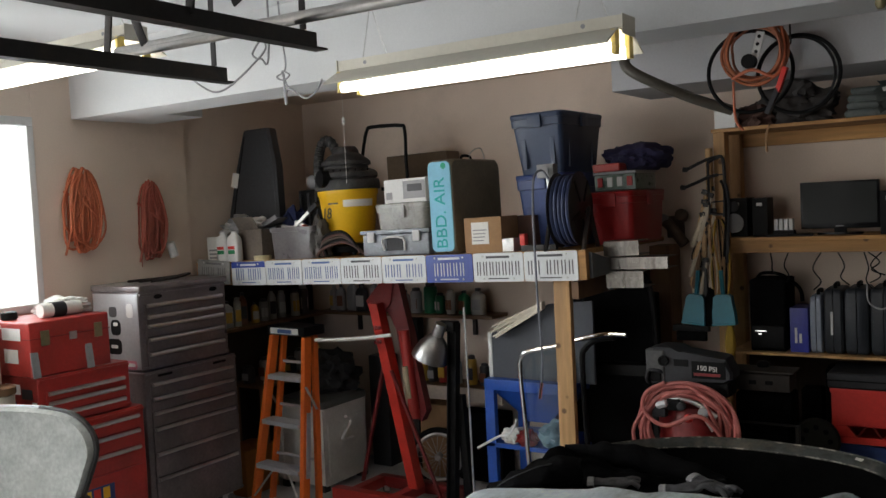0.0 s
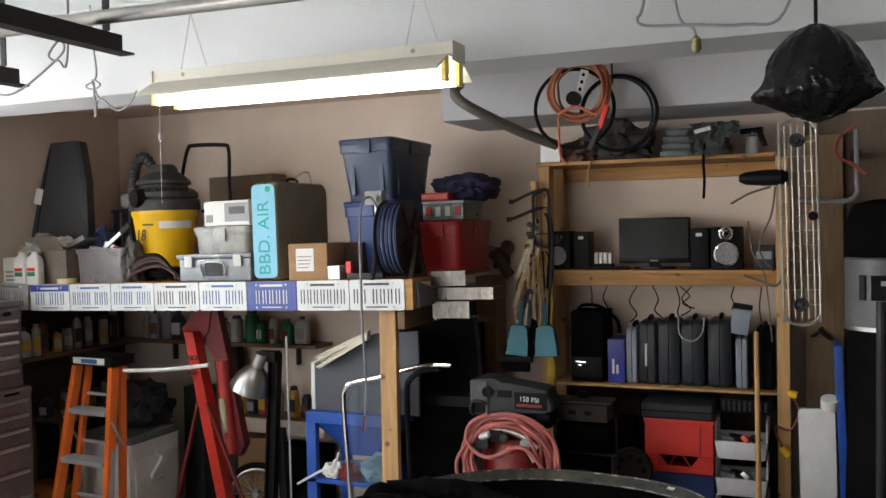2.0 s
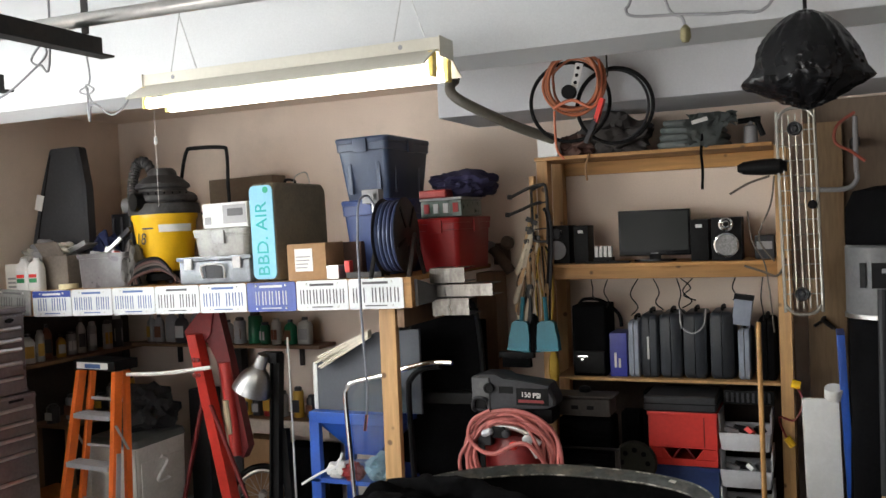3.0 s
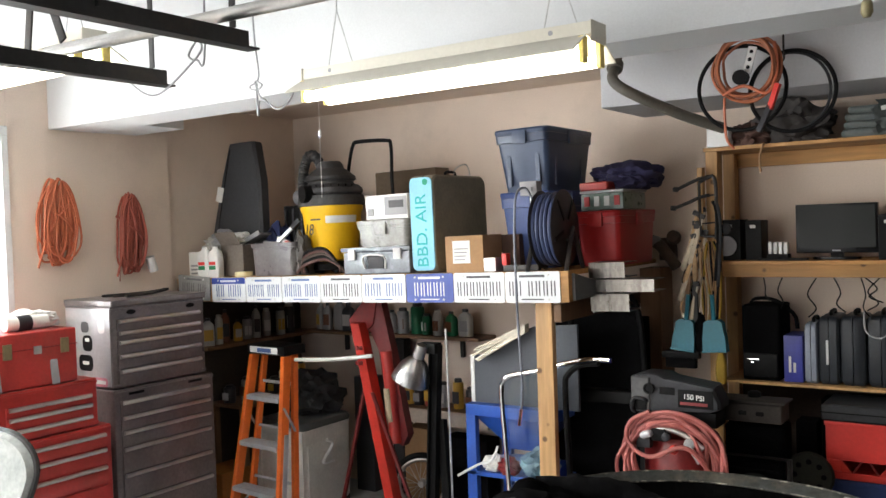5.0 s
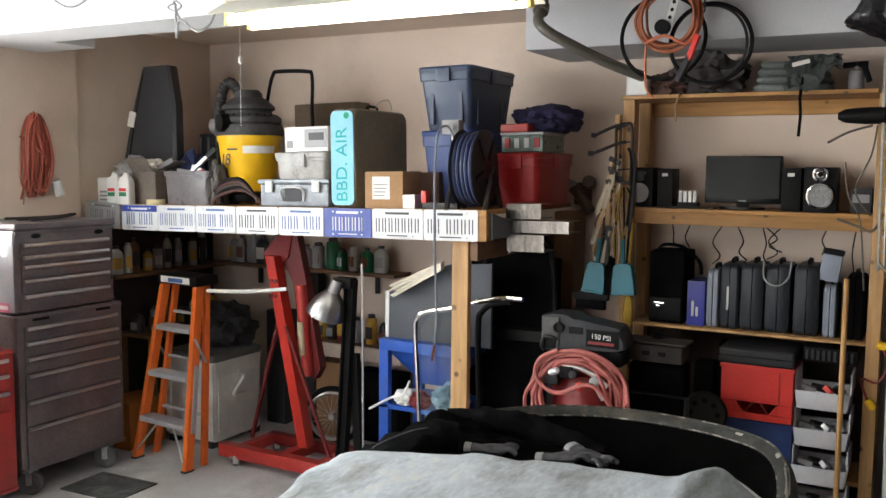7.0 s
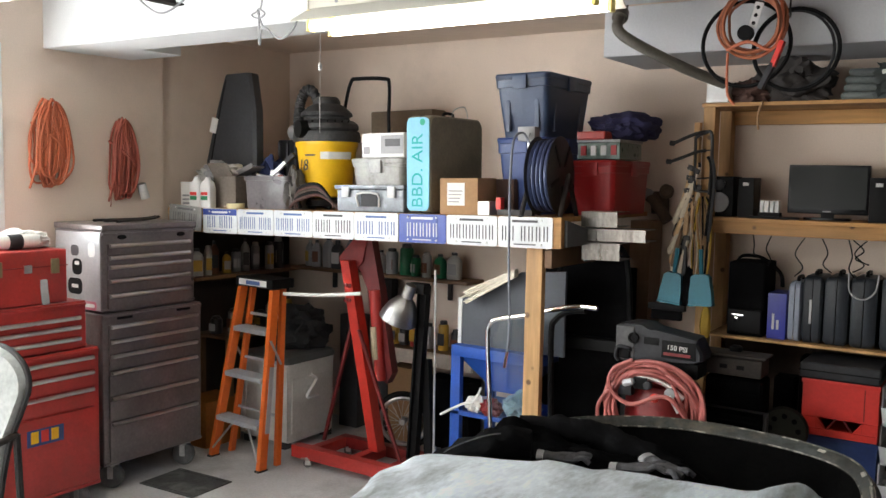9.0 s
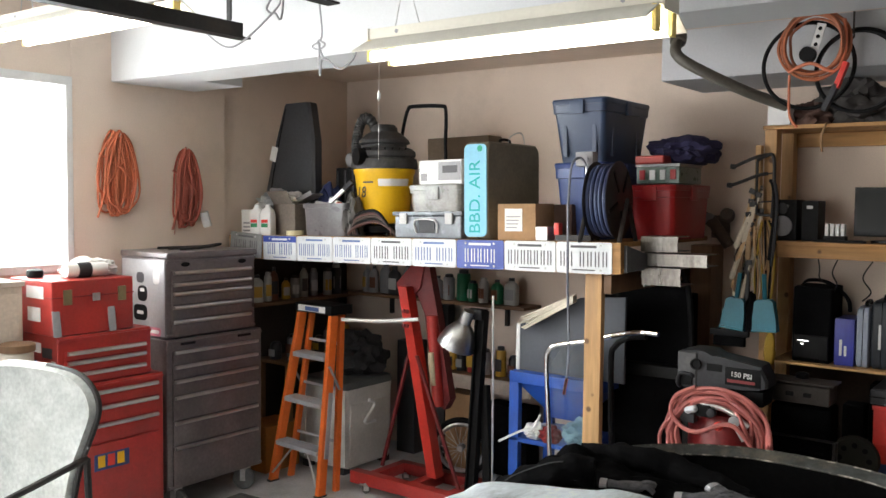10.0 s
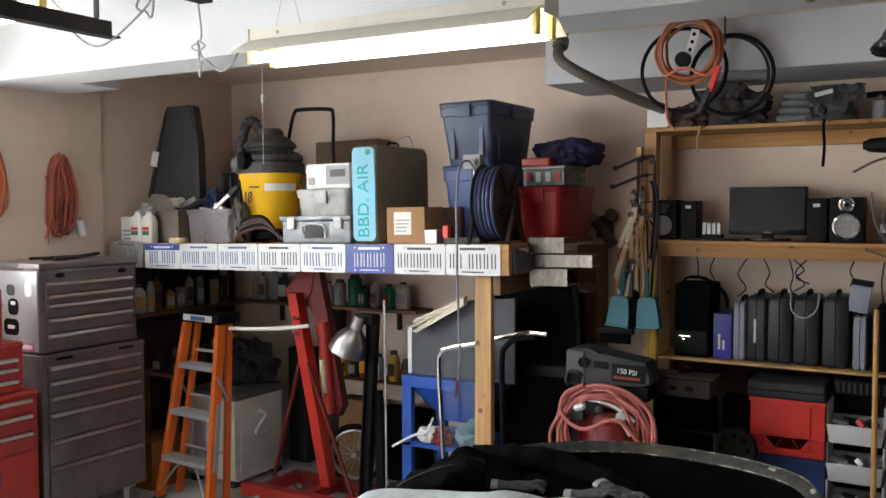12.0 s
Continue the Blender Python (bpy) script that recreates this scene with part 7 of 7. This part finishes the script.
for v in bm.verts:
    p = v.co.copy()
    rho = max(1e-4, math.hypot(p.x, p.y))
    u, w = p.x / rho, p.y / rho
    belly = 0.155 * (max(0.0, 1 - ((p.z + 0.4) / 1.4) ** 2) ** 0.6 if p.z > -0.4 else max(0.0, 1 - ((-0.4 - p.z) / 0.6) ** 1.6))
    skirt = math.exp(-((p.z + 0.42) / 0.13) ** 2)
    ear = skirt * (0.036 * max(0.0, -u) ** 6 + 0.026 * max(0.0, u) ** 6)
    pleat = 0.016 * noise.noise(Vector((u * 4, w * 4, p.z * 0.8))) + 0.012 * abs(noise.noise(Vector((u * 9, w * 9, p.z * 1.6)))) * (1.2 - p.z)
    crinkle = 0.007 * abs(noise.noise(p * 11)) + 0.005 * abs(noise.noise(p * 23))
    r = max(0.0, belly + ear + pleat * min(1, rho * 3) - crinkle)
    v.co = Vector((u * r, w * r * 0.85, -0.285 + 0.15 * p.z + 0.018 * skirt * noise.noise(Vector((u * 5, w * 5, 3.0))) + crinkle))
part("bag", bm, mat("black_bin_liner", (0.008, 0.008, 0.009), 0.24, vary=0.1, bump=1.0, fine=28, spec=0.3), bag)
part("tie", sweep([(0, 0, -0.13), (0.0, 0, 0.0), (0.0, 0, TOP - 2.585)], 0.006, 8, smooth=False), bpy.data.materials["black_bin_liner"], bag)
t = thing("white_board", 2.665, 5.72, 0, "white melamine board standing on end", "board", ry=-1)
part("board", box(-0.082, -0.012, 0, 0.082, 0.012, 0.95, 0.002), WHITE, t)
t = thing("blue_board", 2.79, 5.75, 0, "thin blue board standing on edge", "board", ry=-2)
part("board", box(-0.018, -0.05, 0, 0.018, 0.2, 1.26, 0.003), BLUE_PAINT, t)
t = thing("tape_roll", 2.71, 5.735, 0.952, "roll of beige tape on the white board", "tape", rx=20)
part("roll", lathe([(0.03, 0), (0.042, 0), (0.043, 0.004), (0.043, 0.05), (0.042, 0.055), (0.03, 0.055)], 24), PAPER, t)
t = thing("yellow_plug", 2.52, 5.77, 0.98, "yellow extension cord end hanging by the post", "plug")
part("plug", sweep([(0, 0, 0.03), (0.04, 0, 0.02)], 0.02, 10, smooth=False), YELLOW, t)
part("plug", sweep([(-0.03, 0, -0.24), (0.0, 0, -0.28)], 0.018, 10, smooth=False), YELLOW, t)
part("cord", sweep([(0.02, 0, 0.02), (0.05, -0.01, -0.06), (0.01, -0.01, -0.15), (-0.06, -0.01, -0.14), (-0.03, 0, -0.24)], 0.005, 6), RED_DARK, t)
tank = thing("bottle_water_tank", 2.95, 5.55, 0, "tall grey and black cylinder tank in the dark corner", "tank")
part("lower", lathe([(0.16, 0), (0.17, 0.01), (0.17, 1.36), (0.16, 1.365)], 32), FABRIC_BLACK, tank)
part("band", lathe([(0.172, 1.37), (0.18, 1.38), (0.18, 1.68), (0.172, 1.69)], 36), mat("dim_grey_drum", (0.10, 0.10, 0.104), 0.5, vary=0.2), tank, "grey labelled drum body")
part("top", lathe([(0.172, 1.692), (0.176, 1.7), (0.172, 1.86), (0.14, 1.93), (0.05, 1.95), (0.001, 1.95)], 36), FABRIC_BLACK, tank)
part("ring", lathe([(0.175, 1.366), (0.186, 1.366), (0.186, 1.385), (0.182, 1.385)], 36, caps=False), STEEL, tank)
lab = part("label", moved(box(-0.07, -0.004, -0.055, 0.07, 0.0, 0.055, 0), pose(-0.01, -0.181, 1.56, 0, 0, -4)), BLACK, tank)
part("label", moved(box(-0.028, -0.004, -0.055, 0.0, 0.0, 0.055, 0), pose(-0.1, -0.155, 1.56, 0, 0, -34)), BLACK, tank)
part("label_bar", moved(box(-0.03, -0.006, 0.01, 0.05, -0.0045, 0.03, 0), pose(-0.01, -0.181, 1.56, 0, 0, -4)), GREY, lab)
t = thing("garden_pole", 2.9, 5.32, 0, "dark pole with a wooden end leaning in the corner", "pole")
part("pole", sweep([(0.0, 0, 0.62), (0.01, 0.06, 1.5)], 0.02, 10, smooth=False), CHARCOAL, t)
part("wood", sweep([(0.0, -0.04, 0.0), (0.0, 0, 0.63)], 0.018, 10, smooth=False), PINE, t)
t = thing("silver_pole", 3.0, 5.25, 0, "thin shiny pole leaning in the corner", "pole")
part("pole", sweep([(-0.03, -0.05, 0.0), (0.04, 0.1, 1.15)], 0.009, 8, smooth=False), STEEL, t)
# black box out of view and black heap, both added to darken the corner
carton("unseen_dark_box", 3.5, 5.8, 0, 0.7, 0.6, 1.6, "unseen tall black box added beside the dark corner", BLACK, False)
heap("corner_dark_fill", 2.86, 5.7, 0.0, 0.16, 0.4, 1.3, FABRIC_BLACK, "black heap added to fill the dark corner", "clothes", 41)

# ---- rubber mat on the floor ----
t = thing("floor_mat", -1.28, 4.555, 0, "thin dark rubber mat on the concrete", "mat", rz=3)
part("mat", box(-0.2, -0.16, 0.001, 0.22, 0.15, 0.008, 0.002), mat("worn_rubber", (0.075, 0.08, 0.08), 0.8, vary=0.3, scale=9, stain=(0.26, 0.26, 0.25), stain_amount=0.5), t)
for k in range(2):
    part("groove", box(-0.19, -0.14 + 0.26 * k, 0.008, 0.2, -0.137 + 0.26 * k, 0.0095, 0.0005), CHARCOAL, t)

# ---- car with an open engine bay and a covered wing ----
car = thing("car", 1.8, 3.8, 0, "old black car body with worn rim and open bay", "car")
ZR = 0.82
arc = [(-0.72, -0.6), (-0.7, 0.1), (-0.66, 0.52), (-0.585, 0.68), (-0.42, 0.83), (-0.19, 0.92), (0.1, 0.912), (0.28, 0.865), (0.415, 0.775), (0.5, 0.61), (0.56, 0.3), (0.59, -0.1), (0.62, -0.6)]
path = smooth_path([(x, y, 0) for x, y in arc], 5)
cen = Vector((0, 0.0, 0))


def ring_at(scale, z):
    return [(p.x * scale[0], p.y * scale[1], z) for p in path]


part("body", loft([ring_at((1.0, 1.0), ZR - 0.01), ring_at((1.05, 1.04), ZR - 0.03), ring_at((1.09, 1.06), ZR - 0.2), ring_at((1.1, 1.06), 0.4), ring_at((1.05, 1.03), 0.22)], close=False), CAR_BLACK, car)
part("rim", loft([ring_at((1.0, 1.0), ZR - 0.012), ring_at((1.003, 1.003), ZR + 0.002), ring_at((0.99, 0.99), ZR + 0.006), ring_at((0.965, 0.962), ZR - 0.004), ring_at((0.95, 0.945), ZR - 0.022)], close=False), RIM_WORN, car, "dark worn rim with chipped edges")
part("rim_edge", sweep(ring_at((0.999, 0.999), ZR + 0.005)[4:-4:2], 0.0042, 6, steps=2), CHIPPED, car, "chipped pale rim edge")
part("rim_edge", sweep(ring_at((0.95, 0.945), ZR - 0.022)[4:-4:2], 0.0032, 6, steps=2), CHIPPED, car)
for i0, i1, lo_s, hi_s in ((47, 52, 0.985, 1.012), (44, 46, 0.97, 1.0), (36, 38, 0.962, 0.978)):
    chip = [[(p.x * k, p.y * k, ZR + 0.0075 - 0.25 * max(0.0, k - 1.0) - 0.35 * max(0.0, 0.985 - k)) for k in (lo_s + 0.006 * noise.noise(Vector((j * 1.3, 1, 0))), hi_s + 0.008 * noise.noise(Vector((j * 1.7, 5, 0))))] for j, p in enumerate(path[i0:i1])]
    part("bare_patch", loft(chip, close=False), mat("flaked_primer", (0.5, 0.48, 0.43), 0.7, vary=0.2, scale=30) if i0 == 47 else bpy.data.materials["flaked_primer"], car, "flaked pale patch on the rim")
part("bay", loft([ring_at((0.946, 0.94), ZR - 0.028), ring_at((0.92, 0.9), ZR - 0.14), ring_at((0.85, 0.8), ZR - 0.42), ring_at((0.3, 0.3), ZR - 0.45)], close=False), BAY_BLACK, car)
part("underbody", box(-0.6, -0.58, 0.2, 0.5, 0.75, 0.24, 0.01), BLACK, car)
for sx in (-0.66, 0.56):
    w = part("wheel", moved(lathe([(0.18, -0.08), (0.28, -0.09), (0.3, -0.05), (0.3, 0.05), (0.28, 0.09), (0.18, 0.08)], 36), pose(sx * 0.85, 0.0, 0.3, 0, 90)), BLACK, car)
    part("hubcap", moved(lathe([(0.001, -0.05), (0.12, -0.045), (0.178, -0.02), (0.178, 0.02), (0.001, 0.03)], 28), pose(sx * 0.85, 0.0, 0.3, 0, 90)), STEEL, w)
jk = thing("black_jacket", 1.42, 3.95, 0.7, "black cloth jacket thrown over the car's open front", "jacket")
bm = bmesh.new()
NX, NY, grid = 56, 26, []
for i in range(NX + 1):
    u = i / NX
    for j in range(NY + 1):
        v = j / NY
        x, y = -0.48 + 0.98 * u + 0.03 * noise.noise(Vector((v * 4, 0, u))), -0.2 + 0.44 * v + 0.05 * noise.noise(Vector((u * 5, 2, 0)))
        side = min(1.0, 6 * min(u, 1 - u), 6 * min(v, 1 - v))
        ridge = 0.04 * math.exp(-((u - 0.2) / 0.09) ** 2)
        fold = 0.035 * abs(noise.noise(Vector((u * 6 + v * 2, v * 3, 5)))) + 0.022 * abs(noise.noise(Vector((u * 14 - v * 5, v * 7, 9)))) + 0.008 * noise.noise(Vector((u * 34, v * 18, 2)))
        grid.append(bm.verts.new((x, y, 0.03 + math.sqrt(side) * 0.115 + (ridge + fold) * side - 0.04 * u)))
for i in range(NX):
    for j in range(NY):
        a = i * (NY + 1) + j
        bm.faces.new((grid[a], grid[a + NY + 1], grid[a + NY + 2], grid[a + 1]))
bmesh.ops.solidify(bm, geom=bm.faces[:], thickness=0.006)
part("torso", bm, FABRIC_BLACK, jk)
for pts, r in (([(-0.44, -0.14, 0.06), (-0.34, -0.2, 0.12), (-0.2, -0.17, 0.19), (-0.1, -0.12, 0.2)], 0.05), ([(-0.3, 0.2, 0.14), (-0.1, 0.24, 0.16), (0.14, 0.26, 0.12), (0.3, 0.24, 0.08)], 0.045)):
    bm = sweep(pts, r, 14, steps=10)
    for v in bm.verts:
        v.co += 0.018 * Vector((noise.noise(v.co * 16), noise.noise(v.co * 15 + Vector((3, 0, 0))), noise.noise(v.co * 18 + Vector((0, 5, 0)))))
    part("sleeve", bm, FABRIC_BLACK, jk)
part("piping", sweep([(-0.42, -0.2, 0.1), (-0.34, -0.245, 0.165), (-0.22, -0.22, 0.225), (-0.15, -0.17, 0.235)], 0.0022, 6), CHARCOAL, jk, "grey piping along the sleeve")
gl = thing("work_gloves", 1.72, 3.92, 0.852, "grey work gloves lying on the black jacket", "gloves")
gl.scale = (0.8, 0.8, 0.8)
GLOVE = mat("grey_glove_cloth", (0.06, 0.06, 0.066), 0.9, bump=0.5, vary=0.35, scale=20)
for gx, gy, gz, rz, ry in ((-0.04, 0.0, 0.012, 14, -8), (0.06, 0.03, 0.02, -25, 4), (-0.36, -0.03, 0.0, 20, 0)):
    m_ = pose(gx, gy, gz, 0, ry, rz)
    palm = part("glove", moved(loft([[(x, 0.043 * s * math.cos(a), 0.02 * s * math.sin(a)) for a in [k * math.pi / 6 for k in range(12)]] for x, s in ((-0.1, 0.8), (-0.095, 0.95), (-0.06, 0.75), (-0.02, 1.0), (0.03, 1.05), (0.05, 0.7))]), m_), GLOVE, gl)
    part("cuff", moved(loft([[(x, 0.045 * s * math.cos(a), 0.022 * s * math.sin(a)) for a in [k * math.pi / 6 for k in range(12)]] for x, s in ((-0.13, 0.9), (-0.128, 0.96), (-0.101, 0.9))]), m_), GREY, palm, "pale glove cuff")
    for k in range(4):
        part("finger", moved(sweep([(0.03, -0.034 + 0.022 * k, 0.0), (0.065, -0.044 + 0.028 * k, 0.016 - 0.006 * (k % 2)), (0.098, -0.05 + 0.033 * k, -0.004 + 0.008 * (k % 3))], 0.0115, 8), m_), GLOVE, palm)

cover = thing("car_cover", 1.7, 3.0, 0, "pale grey cloth draped over the near wing of the car", "cloth")
edge = [(-0.52, -1.2), (-0.5, -0.6), (-0.48, -0.1), (-0.56, 0.26), (-0.53, 0.44), (-0.35, 0.55), (-0.1, 0.62), (0.22, 0.7), (0.5, 0.745), (0.6, 0.73), (0.68, 0.6), (0.72, 0.2), (0.74, -0.6), (0.74, -1.2)]
epath = smooth_path([(x, y, 0) for x, y in edge], 6)
bm = bmesh.new()
rows = []
for s, z in ((1.03, 0.45), (1.03, 0.7), (1.02, 0.85), (1.0, 0.915), (0.97, 0.938), (0.9, 0.945), (0.8, 0.95), (0.65, 0.955), (0.5, 0.96), (0.3, 0.962), (0.1, 0.962)):
    rows.append([])
    for p in epath:
        q = Vector((0.08 + (p.x - 0.08) * s, (p.y + 0.5) * s - 0.5, 0))
        wr = 0.013 * noise.noise(Vector((p.x * 6, p.y * 6, s * 4))) + 0.05 * math.exp(-((p.x - 0.53) / 0.07) ** 2) * (p.y > 0.5) * (0.84 < s < 1.01) + 0.008 * noise.noise(Vector((p.x * 15, p.y * 15, s * 9)))
        q.z = z + wr * (1.0 if s < 1 else 0.6)
        q.y += 0.02 * noise.noise(Vector((p.x * 8, p.y * 3, 1.0))) * (1 if s > 0.95 else 0)
        rows[-1].append(tuple(q))
loft(rows, close=True, bm=bm)
hem_line = rows[3][8:-8:2]
bmesh.ops.solidify(bm, geom=bm.faces[:], thickness=0.004)
part("sheet", bm, CLOTH, cover)
part("hem", sweep([(x, y, z + 0.002) for x, y, z in hem_line], 0.0055, 6, steps=3), WHITE, cover, "pale stitched hem")
part("car_wing", loft([[(0.08 + (p.x - 0.08) * 0.93, (p.y + 0.5) * 0.93 - 0.5, z) for p in epath] for z in (0.2, 0.88)]), CAR_BLACK, cover)

# ---- sling chair ----
chair = thing("patio_chair", -0.45, 2.81, 0, "pale fabric sling chair with a dark tubular frame", "chair", rz=8)
bm = bmesh.new()
n = 12
back = [(-0.36, 0.55), (-0.36, 1.0), (-0.3, 1.14), (-0.16, 1.175), (0.12, 1.175), (0.25, 1.13), (0.3, 1.05), (0.27, 0.95), (0.22, 0.8), (0.2, 0.55)]
bp = smooth_path([(x, 0, z) for x, z in back], 5)
CHAIR_CLOTH = mat("worn_grey_sling_fabric", (0.42, 0.44, 0.42), 0.9, vary=0.22, scale=7, fine=60, bump=0.5, stain=(0.42, 0.43, 0.40), stain_amount=0.6)
part("back_sling", loft([[(p.x * k, y + 0.12 * (p.z - 0.5), p.z if k == 1 else 0.8 + (p.z - 0.8) * k) for p in bp] for y, k in ((-0.02, 0.9), (-0.028, 0.97), (0.0, 1.0), (0.02, 0.97))]), CHAIR_CLOTH, chair)
part("frame", sweep([(p.x * 1.01, 0.006 + 0.12 * (p.z - 0.5), p.z) for p in bp[18::3]], 0.011, 8, steps=2), BLACK_IRON, chair)
part("frame", sweep([(p.x * 1.005, 0.014 + 0.12 * (p.z - 0.5), p.z) for p in bp[:21:3]], 0.006, 8, steps=2), ALU, chair)
part("seat_sling", box(-0.33, -0.5, 0.44, 0.22, 0.0, 0.47, 0.01), CHAIR_CLOTH, chair)
for sx in (-0.38, 0.25):
    part("armrest", sweep([(sx, 0.06, 0.87), (sx, -0.1, 0.84), (sx, -0.3, 0.8), (sx, -0.45, 0.74), (sx, -0.5, 0.6), (sx, -0.5, 0.0)], 0.013, 8), BLACK_IRON, chair)
    part("leg", sweep([(sx, 0.06, 0.87), (sx, 0.1, 0.0)], 0.013, 8, smooth=False), BLACK_IRON, chair)
